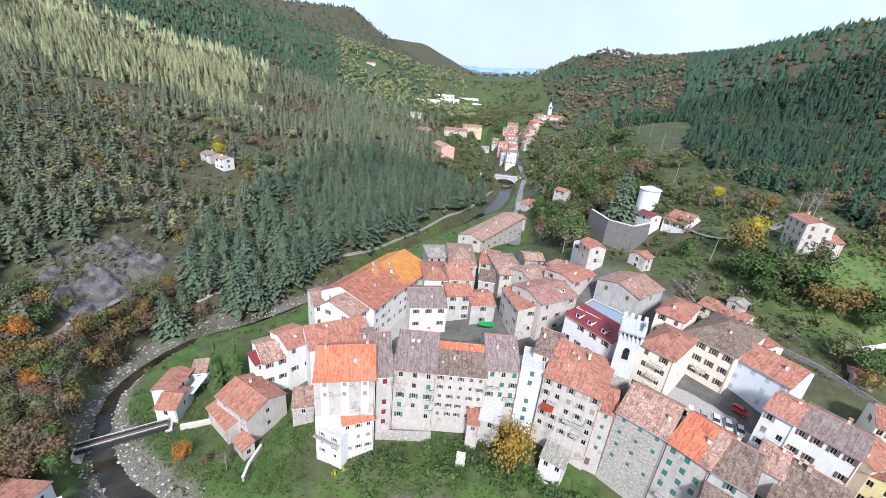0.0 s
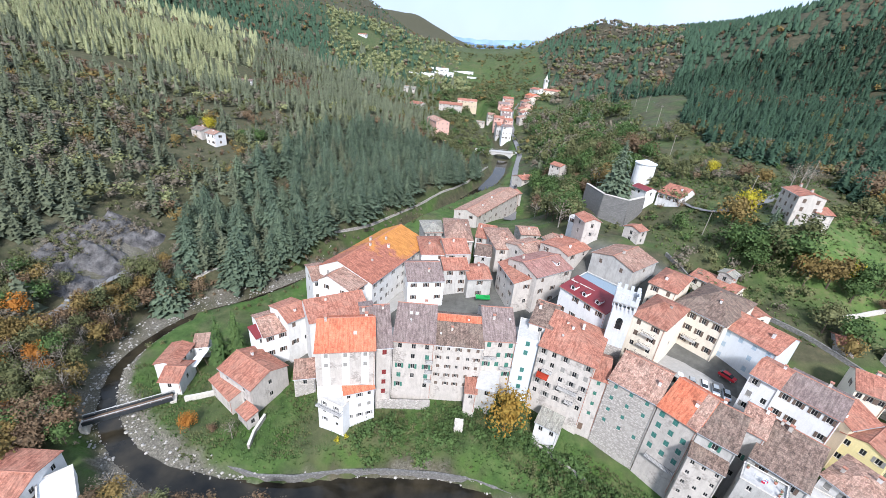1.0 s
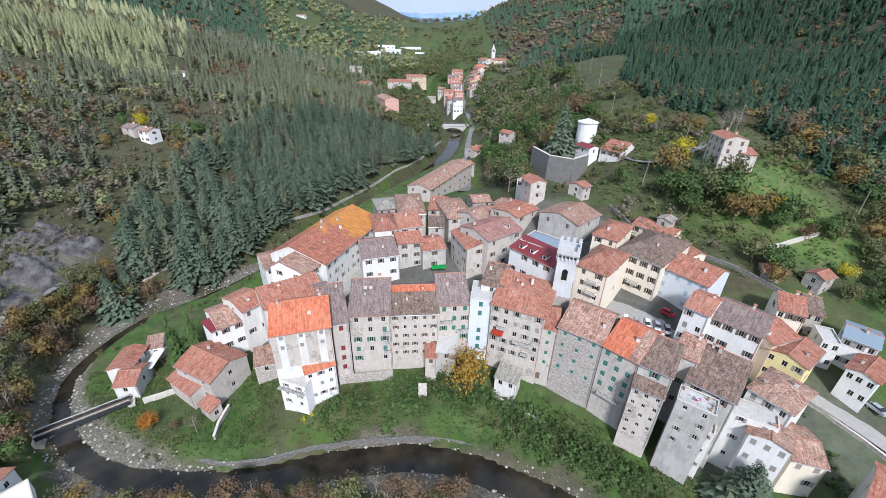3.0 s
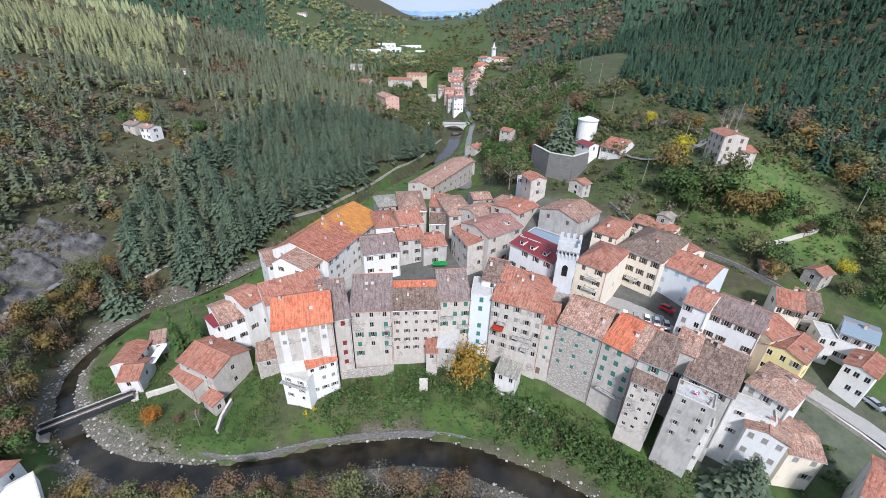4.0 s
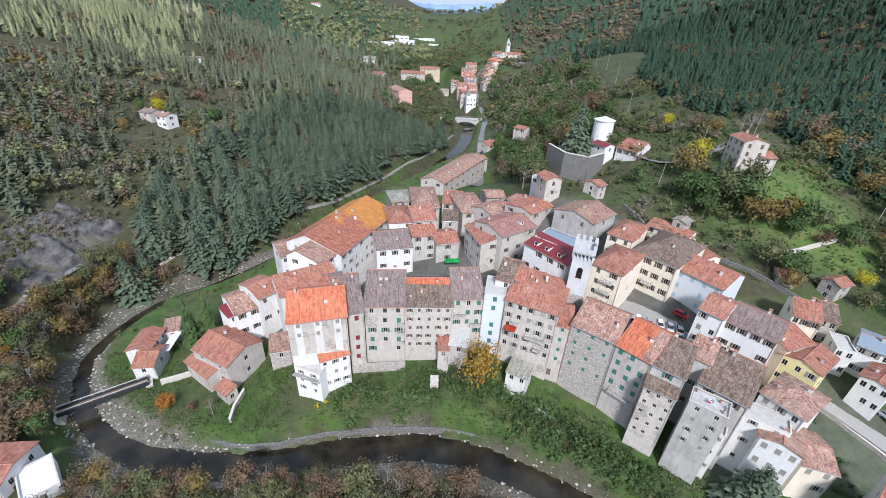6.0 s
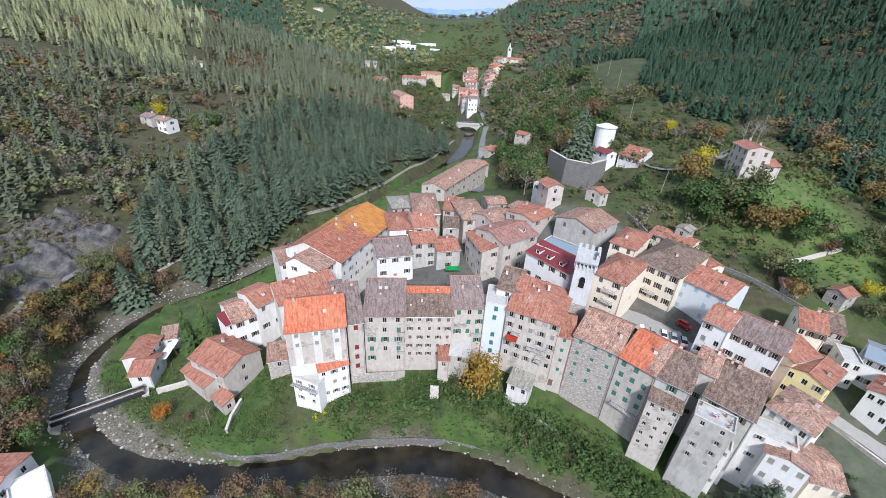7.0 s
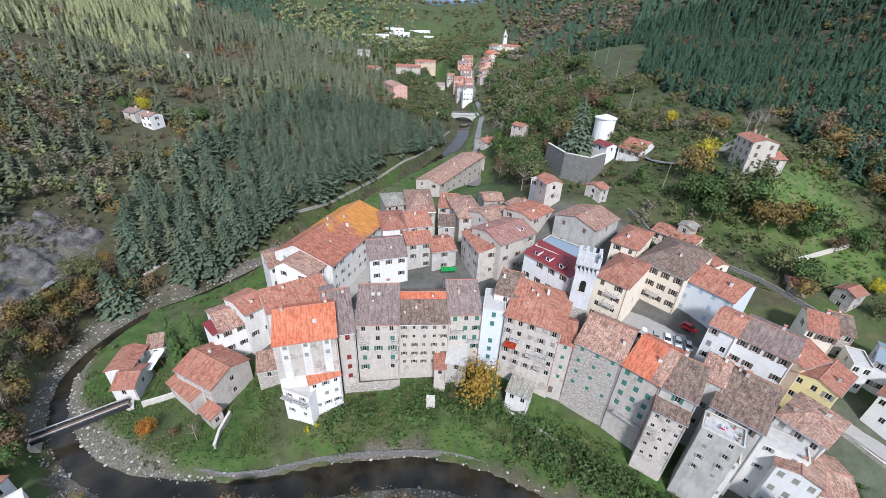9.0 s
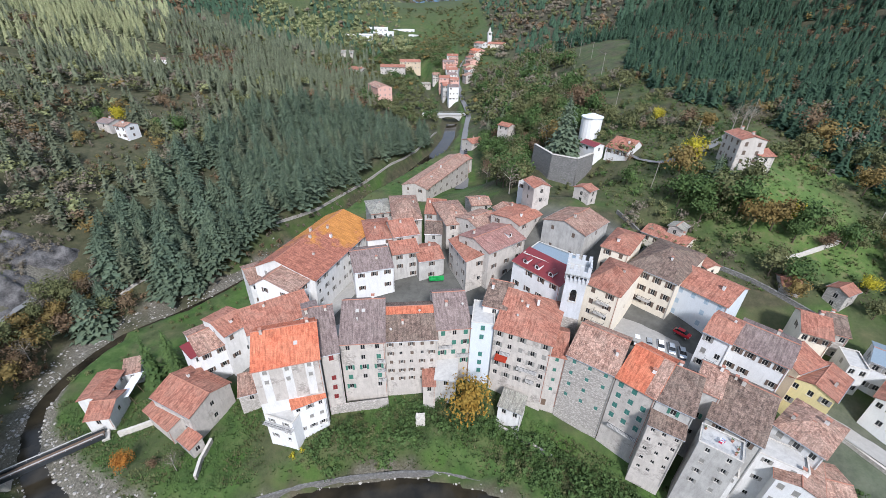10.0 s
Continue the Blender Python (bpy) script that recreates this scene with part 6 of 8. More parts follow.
for y0, y1, gap, half, far in ((90, 260, 5.9, 330, 2), (260, 520, 5.4, 620, 0), (520, 1000, 10.2, 1150, 1), (1000, 1700, 19.0, 1700, 1), (1700, 3400, 30.0, 1400, 1)):
    xs, ys = np.meshgrid(np.arange(-half, half, gap), np.arange(y0, y1, gap))
    xs, ys = (xs + nrng.uniform(-1.1, 1.1, xs.shape) * gap).ravel(), (ys + nrng.uniform(-1.1, 1.1, ys.shape) * gap).ravel()
    keep = (xs < 40 + ys * 1.08) & (xs > -60 - ys * 1.42)
    xs, ys = xs[keep], ys[keep]
    d, _ = river_far(xs, ys)
    w = west_side(xs, ys)
    z = ground_z(xs, ys)
    edge = np.interp(ys, [120, 150, 165, 190, 215, 235, 290, 320, 380, 432, 480, 560, 800], [180, 156, 146, 142, 136, 118, 114, 124, 150, 168, 120, 60, 70])
    cedar_zone = (d < 100) & (ys < 330 + 0.3 * xs) & (xs > -132 + 0.1 * (ys - 150))
    quarry = (np.abs(xs + 143) < 15) & (np.abs(ys - 120) < 25)
    glades = np.zeros(len(xs), bool)
    for a, b_, r_ in CLEARED:
        glades |= (xs - a) ** 2 + (ys - b_) ** 2 < r_ * r_
    clump = np.array([noise.noise((a * 0.012, b * 0.012, 2.0)) for a, b in zip(xs, ys)])
    glade = np.array([noise.noise((a * 0.02, b * 0.02, 9.0)) for a, b in zip(xs, ys)])
    left = w & (d > np.where(ys > 330, np.where((ys > 780) & (ys < 1060) & (xs > -190), 190, np.where(ys > 700, 70, 62)), 14)) & ~cedar_zone & ~quarry & ~glades & ~((glade > 0.36) & (ys > 270) & (ys < 480))
    right = (~w & (xs > edge)) | (ys > 1080)
    left = left & (ys <= 1080)
    pick = nrng.random(len(xs))
    for x, y, zz, l, r, c, p in zip(xs, ys, z, left, right, clump, pick):
        if not (l or r):
            continue
        if r and y > 470 and x < 0.36 * y and p + 1.2 * c > 0.25:
            kind = "bare" if p < 0.42 else "rust" if p < 0.58 else "olive"
            if p > 0.85:
                continue
        elif r and (x > 0.1 * y or y < 1080):
            kind = "firdark" if p < 0.96 + 0.3 * c else "rust" if p < 0.985 else "amber"
        else:
            v = p + 1.0 * c + (0.12 if x > -150 and y < 480 else 0)
            # sunlit stretch of hillside: lighter trees carry the sun in their colour
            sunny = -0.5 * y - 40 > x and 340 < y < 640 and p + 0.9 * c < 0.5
            if y < 320 and x < -125:
                v = 0.4 + 0.7 * p + 0.35 * c
            # lime trees beyond 640 m put sunlight on the slope by leaf colour
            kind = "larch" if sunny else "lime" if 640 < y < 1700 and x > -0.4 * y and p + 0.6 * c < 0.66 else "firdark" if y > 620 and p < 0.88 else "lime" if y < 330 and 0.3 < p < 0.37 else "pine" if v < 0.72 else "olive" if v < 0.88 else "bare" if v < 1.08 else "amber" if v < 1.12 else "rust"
        hgt = nrng.uniform(11, 18) if kind in ("firdark", "pine", "larch") else nrng.uniform(5.5, 10)
        if kind == "firdark":
            hgt *= 0.72
        hgt *= 1.5 if y > 1700 else 1.25 if y > 1000 else 1.15 if y > 520 else 1.0
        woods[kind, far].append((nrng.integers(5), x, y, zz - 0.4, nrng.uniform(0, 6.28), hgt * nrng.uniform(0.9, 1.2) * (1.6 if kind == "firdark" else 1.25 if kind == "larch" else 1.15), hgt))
for x, y in scatter(rng, 760, 55, 250, 92, 330, lambda x, y: x > 62 + 0.12 * abs(y - 130) and noise.noise((x * 0.035, y * 0.035, 6.0)) > 0.06 and not (100 < x < 136 and 112 < y < 158)
                    and not (85 < x < 175 and y > 285) and math.hypot(x - 104, y - 154) > 13 and math.hypot(x - 68, y - 166) > 9 and y > 134 - 0.16 * x and not (76 < x < 112 and 160 < y < 182), 3.4):
    k = rng.random()
    s = rng.uniform(3.0, 7.5)
    woods["olive" if k < 0.56 else "amber" if k < 0.61 else "bare" if k < 0.8 else "rust" if k < 0.86 else "olive", 2].append((rng.randrange(5), x, y, gz(x, y) - 0.3, rng.uniform(0, 6), s * rng.uniform(0.9, 1.3), s))
LABELS = {"firdark": "dark green fir forest on the hillside", "pine": "olive green pine forest on the hillside", "larch": "yellow-green conifer forest on the hillside, sunlight painted into its colour", "lime": "yellow-green woodland on the far slopes, sunlight painted into its colour", "olive": "olive green woodland on the slopes",
          "bare": "bare grey-brown autumn woodland", "amber": "amber autumn woodland on the slopes", "rust": "russet autumn woodland on the slopes"}
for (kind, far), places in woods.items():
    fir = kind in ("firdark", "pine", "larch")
    # the larch forest has painted sunlight in its needle tones
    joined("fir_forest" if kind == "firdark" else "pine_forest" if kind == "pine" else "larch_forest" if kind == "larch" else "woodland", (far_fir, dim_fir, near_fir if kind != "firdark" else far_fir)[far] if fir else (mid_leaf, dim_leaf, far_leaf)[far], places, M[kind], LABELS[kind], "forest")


# ---- tower, walls, bridges, roads ----
def arch_outline(w, h, n=8):
    """An upright opening with a round head, from its lower middle."""
    r = w / 2
    return [(-r, 0), (r, 0)] + [(r * math.cos(math.pi * k / n), h - r + r * math.sin(math.pi * k / n)) for k in range(n + 1)]


def medieval_tower():
    root = new("tower")
    root.matrix_basis = pose(33.4, 97.0, 0, 0, 0, -20) @ Matrix.Diagonal((0.8, 0.8, 1, 1))
    tagged(root, "white rendered medieval tower with a crenellated top", "tower")
    bm = bmesh.new()
    box(bm, -3.1, 3.1, -3.1, 3.1, 30.5, 42.2)
    part("wall", bm, M["tower"], root)
    bm = bmesh.new()
    box(bm, -3.25, 3.25, -3.25, 3.25, 17, 30.5)
    part("base", bm, M["stone"], root, "beige stone tower base")
    bm = bmesh.new()
    box(bm, -3.6, 3.6, -3.6, 3.6, 43.2, 43.6)
    part("floor", bm, M["concrete"], root)
    for k in range(4):
        for i in range(6):
            bm = bmesh.new()
            x = -3.0 + 1.2 * i
            box(bm, x - 0.18, x + 0.18, -3.6, -3.1, 42.0, 43.2)
            box(bm, x - 0.18, x + 0.18, -3.35, -3.1, 41.3, 42.0)
            part("corbel", bm, M["tower"], root).rotation_euler = (0, 0, k * math.pi / 2)
    bm = bmesh.new()
    ring_box(bm, 0, 0, 7.2, 7.2, 43.2, 44.9, 0.45)
    part("parapet", bm, M["tower"], root)
    for k in range(4):
        for i in range(4):
            if i == 3 and k % 2:
                continue
            bm = bmesh.new()
            x = -3.05 + 2.03 * i
            box(bm, x - 0.5, x + 0.5, -3.595, -3.155, 44.9, 46.3)
            part("merlon", bm, M["tower"], root).rotation_euler = (0, 0, k * math.pi / 2)
    for k in (0, 1, 3):
        bm = bmesh.new()
        o = arch_outline(1.9, 3.4)
        f = [bm.verts.new((x, -3.13, 35.8 + z)) for x, z in o]
        b = [bm.verts.new((x, -3.02, 35.8 + z)) for x, z in o]
        bm.faces.new(f)
        for i in range(len(o)):
            bm.faces.new((f[i], b[i], b[(i + 1) % len(o)], f[(i + 1) % len(o)]))
        w = part("arched_window", bm, M["glass"], root)
        w.rotation_euler = (0, 0, k * math.pi / 2)
        bm = bmesh.new()
        for x in (-1.05, 1.05):
            box(bm, x - 0.12, x + 0.12, -3.25, -3.1, 35.6, 38.3)
        box(bm, -1.3, 1.3, -3.28, -3.1, 35.4, 35.62)
        part("surround", bm, M["stonework"], w)


medieval_tower()


def wall_along(name, label, line, height, thick, material, coping=None, step=3.0, top=None, foot=1.0, category="wall"):
    """A wall that follows the ground along a line of plan points."""
    pts = []
    for a, b in zip(line[:-1], line[1:]):
        n = max(1, int(math.hypot(b[0] - a[0], b[1] - a[1]) / step))
        pts += [(a[0] + (b[0] - a[0]) * i / n, a[1] + (b[1] - a[1]) * i / n) for i in range(n)]
    pts.append(line[-1])
    root = new(name)
    tagged(root, label, category, kind="structure")

    def strip(z0, z1, t):
        bm = bmesh.new()
        prev = None
        for i, (x, y) in enumerate(pts):
            a, b = pts[max(0, i - 1)], pts[min(len(pts) - 1, i + 1)]
            d = Vector((b[0] - a[0], b[1] - a[1], 0)).normalized()
            n = Vector((-d.y, d.x, 0)) * t / 2
            g = top if top is not None else gz(x, y) + height
            ring = [bm.verts.new(Vector((x, y, 0)) + n * sx + Vector((0, 0, g + zz))) for sx, zz in ((-1, z0), (1, z0), (1, z1), (-1, z1))]
            if prev:
                for k in range(4):
                    bm.faces.new((prev[k], ring[k], ring[(k + 1) % 4], prev[(k + 1) % 4]))
            else:
                bm.faces.new(ring)
            prev = ring
        bm.faces.new(prev[::-1])
        bmesh.ops.recalc_face_normals(bm, faces=bm.faces[:])
        return bm

    part("masonry", strip(-height - foot, 0, thick), material, root)
    part("coping", strip(0.0, 0.14, thick + 0.16), coping or M["stonework"], root)
    return root


wall_along("river_wall", "long mossy stone river wall below the gardens", [(-79, 70.5), (-70, 66.8), (-57.5, 62.7), (-50.6, 61.9), (-42, 63.2), (-31.7, 66.8), (-20.7, 69.0), (-9, 70.4), (1, 70.6), (10, 68.8)], 2.2, 0.45, M["darkstone"], M["darkstone"], top=2.0, foot=2.0)
wall_along("garden_wall", "low stone garden wall at the river point", [(-55.5, 75.5), (-55.8, 70.5), (-55.0, 66.5)], 1.3, 0.5, M["stone"])
wall_along("bank_wall", "low pale stone wall on the far river bank", [(-124, 108), (-120, 120), (-110, 136), (-97, 150)], 0.35, 0.6, M["stonework"])
wall_along("bank_wall", "straight pale wall along the river upstream", [(-76, 180), (-63, 202), (-45, 238), (-27, 278), (-13, 316), (-5, 350)], 1.0, 0.35, M["stone"], M["cement"])
wall_along("retaining_wall", "stone retaining wall below the eastern road", [(86, 76.5), (92, 70), (96.5, 63.5), (100.5, 55.5), (103.5, 45)], 0.9, 0.5, M["stone"], foot=4.0)
wall_along("garden_wall", "stone terrace wall on the hillside", [(76, 126), (92, 112), (106, 98)], 1.2, 0.5, M["darkstone"], M["darkstone"])
wall_along("garden_wall", "old stone wall below the fort", [(62, 145), (72, 128), (80, 118)], 1.3, 0.5, M["darkstone"], M["darkstone"])
wall_along("garden_wall", "dry-stone wall across the meadow", [(101, 118), (109, 119.5), (117, 122), (124, 124.5)], 1.0, 0.6, M["stonework"])


def fort():
    root = new("fort")
    tagged(root, "dark stone bastion wall with a pale coping on the hill", "fort")
    line = [(40, 191), (44.5, 176.5), (53.5, 171), (62.5, 179.5), (65.5, 187)]
    for (a, b), nm in zip(zip(line[:-1], line[1:]), ("bastion",) * 4):
        d = Vector((b[0] - a[0], b[1] - a[1], 0)).normalized()
        n = Vector((d.y, -d.x, 0))
        A, B = Vector((*a, 0)), Vector((*b, 0))
        bm = bmesh.new()
        lo = [bm.verts.new(p + Vector((0, 0, 31))) for p in (A + n * 1.0, B + n * 1.0, B - n * 2, A - n * 2)]
        hi = [bm.verts.new(p + Vector((0, 0, 48))) for p in (A, B, B - n * 0.9, A - n * 0.9)]
        for k in range(4):
            bm.faces.new((lo[k], lo[(k + 1) % 4], hi[(k + 1) % 4], hi[k]))
        bm.faces.new(hi)
        part(nm, bm, M["darkstone"], root)
        bm = bmesh.new()
        f = [p + Vector((0, 0, z)) for z in (48.0, 48.22) for p in (A + n * 0.12, B + n * 0.12, B - n * 1.0, A - n * 1.0)]
        v = [bm.verts.new(p) for p in f]
        bm.faces.new(v[4:])
        for k in range(4):
            bm.faces.new((v[k], v[(k + 1) % 4], v[4 + (k + 1) % 4], v[4 + k]))
        part("coping", bm, M["stonework"], root)


fort()


def water_tower():
    root = new("water_tower")
    root.matrix_basis = pose(68.5, 206, 0)
    tagged(root, "white round water tower with a shallow pale roof", "water tower")
    bm = bmesh.new()
    tube(bm, (0, 0, 42), (0, 0, 57), 4.6, 4.6, 20)
    part("shaft", bm, M["bright"], root)
    bm = bmesh.new()
    tube(bm, (0, 0, 57), (0, 0, 57.4), 5.0, 5.0, 20)
    tube(bm, (0, 0, 57.4), (0, 0, 58.8), 4.8, 0.6, 20)
    part("roof", bm, M["blue"], root)


water_tower()


def foot_bridge():
    a, b = Vector((-99.5, 66.2, 3.6)), Vector((-83.5, 77.6, 4.4))
    root = new("footbridge")
    root.matrix_basis = Matrix.LocRotScale((a + b) / 2, (b - a).to_track_quat("X", "Z"), None)
    tagged(root, "narrow footbridge with dark steel side beams over the river", "bridge")
    l = (b - a).length / 2
    for s in (-1, 1):
        bm = bmesh.new()
        box(bm, -l, l, s * 1.1 - 0.1, s * 1.1 + 0.1, -0.6, 0.55)
        part("side_beam", bm, M["iron"], root)
        bm = bmesh.new()
        box(bm, -l, l, s * 1.1 - 0.13, s * 1.1 + 0.13, 1.0, 1.1)
        for k in range(9):
            x = -l + 2 * l * k / 8
            box(bm, x - 0.04, x + 0.04, s * 1.1 - 0.04, s * 1.1 + 0.04, 0.5, 1.0)
        part("railing", bm, M["concrete"], root)
    n = int(2 * l / 0.5)
    for k in range(n):
        bm = bmesh.new()
        x = -l + (k + 0.5) * 2 * l / n
        box(bm, x - 0.22, x + 0.22, -1.0, 1.0, -0.06, 0.02)
        part("plank", bm, M["wood"], root)
    for x in (-l, l):
        bm = bmesh.new()
        box(bm, x - 0.8, x + 0.8, -1.5, 1.5, -5, -0.62)
        part("abutment", bm, M["stonework"], root)


foot_bridge()


def road_bridge():
    root = new("road_bridge")
    root.matrix_basis = pose(5, 397, 0, 0, 0, 4)
    tagged(root, "concrete arch bridge with railings across the river", "bridge")
    zt = 16.6
    bm = bmesh.new()
    box(bm, -24, 22, -3.4, 3.4, zt - 0.7, zt)
    part("deck", bm, M["concrete"], root)
    for s in (-1, 1):
        bm = bmesh.new()
        n, r0, zb = 16, 10.5, 8.0
        top, low = [], []
        for k in range(n + 1):
            a = math.pi * k / n
            x = -r0 * math.cos(a)
            low.append(bm.verts.new((x, s * 3.0, zb + 6.2 * math.sin(a))))
            top.append(bm.verts.new((x * 1.0, s * 3.0, zt - 0.7)))
        for k in range(n):
            f = (low[k], low[k + 1], top[k + 1], top[k])
            bm.faces.new(f if s < 0 else f[::-1])
        part("spandrel", bm, M["concrete"], root)
        bm = bmesh.new()
        box(bm, -24, 22, s * 3.3 - 0.06, s * 3.3 + 0.06, zt + 0.95, zt + 1.05)
        for k in range(24):
            x = -24 + 2 * k
            box(bm, x - 0.06, x + 0.06, s * 3.3 - 0.05, s * 3.3 + 0.05, zt, zt + 0.95)
        part("railing", bm, M["metal"], root)
    bm = bmesh.new()
    v = []
    for k in range(17):
        a = math.pi * k / 16
        v.append([bm.verts.new((-10.5 * math.cos(a), yy, 8.0 + 6.2 * math.sin(a))) for yy in (-3.0, 3.0)])
    for p, q in zip(v[:-1], v[1:]):
        bm.faces.new((p[0], p[1], q[1], q[0]))
    part("vault", bm, M["concrete"], root)
    for x0, x1 in ((-24, -10.5), (10.5, 22)):
        bm = bmesh.new()
        box(bm, x0, x1, -2.99, 2.99, 2, zt - 0.7)
        part("abutment", bm, M["stonework"], root)


road_bridge()


def road(name, label, line, half, mat="asphalt", lift=0.3):
    tagged(ribbon(name, line, half, lambda x, y, p: np.repeat(ground_z(p[:, 0], p[:, 1])[:, None], 5, 1), M[mat], lift), label, "road", kind="structure")


road("road", "grey asphalt street leading up the valley", [(10, 215), (13, 250), (16, 300), (21, 360), (24.5, 392), (23, 415), (20, 462), (18, 495), (18, 548), (29, 593), (46, 637)], 3.4)
road("road", "grey asphalt road curving past the eastern houses", [(82, 83), (91, 77), (97, 70.5), (102, 64), (106, 56), (109, 46), (111, 30)], 4.2, "paving")
road("road", "narrow asphalt hill road", [(76, 190), (77, 176), (81, 168), (88, 164), (96, 167), (102, 172), (112, 178), (125, 190)], 2.0)
road("road", "asphalt road cut along the foot of the rock", [(-134, 84), (-134, 96), (-134, 108), (-132.5, 118), (-129, 128), (-120, 140)], 2.6)
road("pavement", "grey asphalt square with parked cars", [(46, 105), (54, 98), (60, 91), (66, 84)], 6.5, "paving", 0.35)
road("pavement", "narrow paved street between the houses", [(-38, 104), (-20, 110), (-4, 114), (8, 112), (16, 113), (24, 116)], 3.0, "paving", 0.3)
road("pavement", "paved street beside the long hall", [(-36, 112), (-31, 122), (-26, 134), (-21, 146)], 2.6, "paving", 0.3)


# ---- cars ----
def car(x, y, rot, paint, label, z=None, group="parked cars"):
    root = new("car")
    root.matrix_basis = pose(x, y, (gz(x, y) if z is None else z) + 0.36, 0, 0, rot)
    tagged(root, label, "car", group)

    def loft(rows):
        bm = bmesh.new()
        prev = None
        for yy, w0, z0, w1, z1 in rows:
            ring = [bm.verts.new(p) for p in ((-w0, yy, z0), (w0, yy, z0), (w1, yy, z1), (-w1, yy, z1))]
            if prev:
                for k in range(4):
                    bm.faces.new((prev[k], ring[k], ring[(k + 1) % 4], prev[(k + 1) % 4]))
            else:
                bm.faces.new(ring)
            prev = ring
        bm.faces.new(prev[::-1])
        bmesh.ops.recalc_face_normals(bm, faces=bm.faces[:])
        return bm

    part("body", loft([(-2.05, 0.7, 0.35, 0.68, 0.65), (-1.9, 0.84, 0.22, 0.8, 0.8), (-1.0, 0.87, 0.2, 0.82, 0.93), (0.9, 0.87, 0.2, 0.82, 0.95), (1.85, 0.84, 0.22, 0.8, 0.9), (2.05, 0.72, 0.35, 0.7, 0.6)]), paint, root)
    part("glasshouse", loft([(-1.25, 0.78, 0.9, 0.76, 0.93), (-0.55, 0.76, 0.9, 0.62, 1.4), (1.2, 0.76, 0.9, 0.6, 1.4), (1.8, 0.76, 0.88, 0.72, 0.95)]), M["glass"], root)
    part("roof", loft([(-0.5, 0.62, 1.39, 0.56, 1.45), (1.15, 0.6, 1.39, 0.55, 1.45)]), paint, root)
    for sx in (-1, 1):
        bm = bmesh.new()
        box(bm, sx * 0.55 - 0.16, sx * 0.55 + 0.16, -2.06, -1.95, 0.55, 0.7)
        part("headlight", bm, M["frame"], root)
        for yy in (-1.3, 1.3):
            bm = bmesh.new()
            tube(bm, (sx * 0.7, yy, 0.3 - 0.33), (sx * 0.9, yy, 0.3 - 0.33), 0.32, 0.32, 12)
            wheel = part("wheel", bm, M["iron"], root)
            bm = bmesh.new()
            tube(bm, (sx * 0.895, yy, -0.03), (sx * 0.915, yy, -0.03), 0.2, 0.2, 10)
            part("rim", bm, M["metal"], wheel)


paints = {"white": plain("white_car_paint", (0.75, 0.76, 0.78), 0.3, 0, 0.04, 1, 0), "silver": plain("silver_car_paint", (0.42, 0.45, 0.48), 0.3, 0.5, 0.05, 1, 0),
          "red": plain("red_car_paint", (0.4, 0.02, 0.03), 0.3, 0, 0.05, 1, 0), "black": plain("black_car_paint", (0.03, 0.03, 0.035), 0.3, 0, 0.05, 1, 0)}
for x, y, p in ((51.6, 93.6, "white"), (53.9, 92.0, "silver"), (56.3, 90.8, "white"), (58.4, 89.5, "silver"), (60.5, 88.2, "silver")):
    car(x, y, -20, paints[p], f"{p} hatchback parked on the square", gz(x, y) + 0.36)
car(63.0, 94.0, 40, paints["red"], "dark red hatchback parked on the square", gz(63, 94) + 0.36)
for x, y, r, p in ((15.4, 280, 5, "black"), (24.6, 402, 10, "black"), (20.9, 468, 12, "silver"), (21.3, 448, 8, "black")):
    car(x, y, r, paints[p], f"{p} car on the valley street", gz(x, y) + 0.34, "cars on the street")
for x, y in ((-133.6, 100), (104, 70), (106.5, 66)):
    car(x, y, 12 if x > 0 else 0, paints["silver"], "silver car beside the road", gz(x, y) + 0.3, "cars by the road")


# ---- far landmarks ----
def church_tower(x, y):
    z = gz(x, y)
    root = new("bell_tower")
    root.matrix_basis = pose(x, y, z, 0, 0, 12)
    tagged(root, "slender pale bell tower with a pointed spire", "church tower")
    bm = bmesh.new()
    box(bm, -2.4, 2.4, -2.4, 2.4, -4, 15)
    part("shaft", bm, M["white"], root)
    bm = bmesh.new()
    for sx in (-1, 1):
        for sy in (-1, 1):
            box(bm, sx * 2.0 - 0.5, sx * 2.0 + 0.5, sy * 2.0 - 0.5, sy * 2.0 + 0.5, 15, 18)
    box(bm, -2.8, 2.8, -2.8, 2.8, 18, 18.6)
    part("belfry", bm, M["white"], root)
    bm = bmesh.new()
    tube(bm, (0, 0, 18.6), (0, 0, 25), 2.3, 0.1, 8)
    part("spire", bm, M["stonework"], root)


church_tower(60.5, 628)


def factory_shed(x, y, w, d, h, rot):
    root = new("factory_hall")
    root.matrix_basis = pose(x, y, gz(x, y) - 1, 0, 0, rot)
    tagged(root, "long low white factory hall in the valley", "factory", "factory halls")
    bm = bmesh.new()
    box(bm, -w / 2, w / 2, 0, d, -6, h)
    part("wall", bm, M["bright"], root)
    bm = bmesh.new()
    v = [bm.verts.new(p) for p in ((-w / 2, -0.5, h), (w / 2, -0.5, h), (w / 2, d + 0.5, h), (-w / 2, d + 0.5, h), (-w / 2, d / 2, h + 1.8), (w / 2, d / 2, h + 1.8))]
    for f in ((0, 1, 5, 4), (4, 5, 2, 3), (0, 4, 3), (1, 2, 5)):
        bm.faces.new([v[i] for i in f])
    part("roof", bm, M["white"], root)
    n = max(3, int(w / 8))
    for k in range(n):
        bm = bmesh.new()
        x0 = -w / 2 + w * (k + 0.5) / n
        box(bm, x0 - 2.2, x0 + 2.2, -0.12, 0.05, h * 0.5, h * 0.72)
        part("window_band", bm, M["glass"], root)


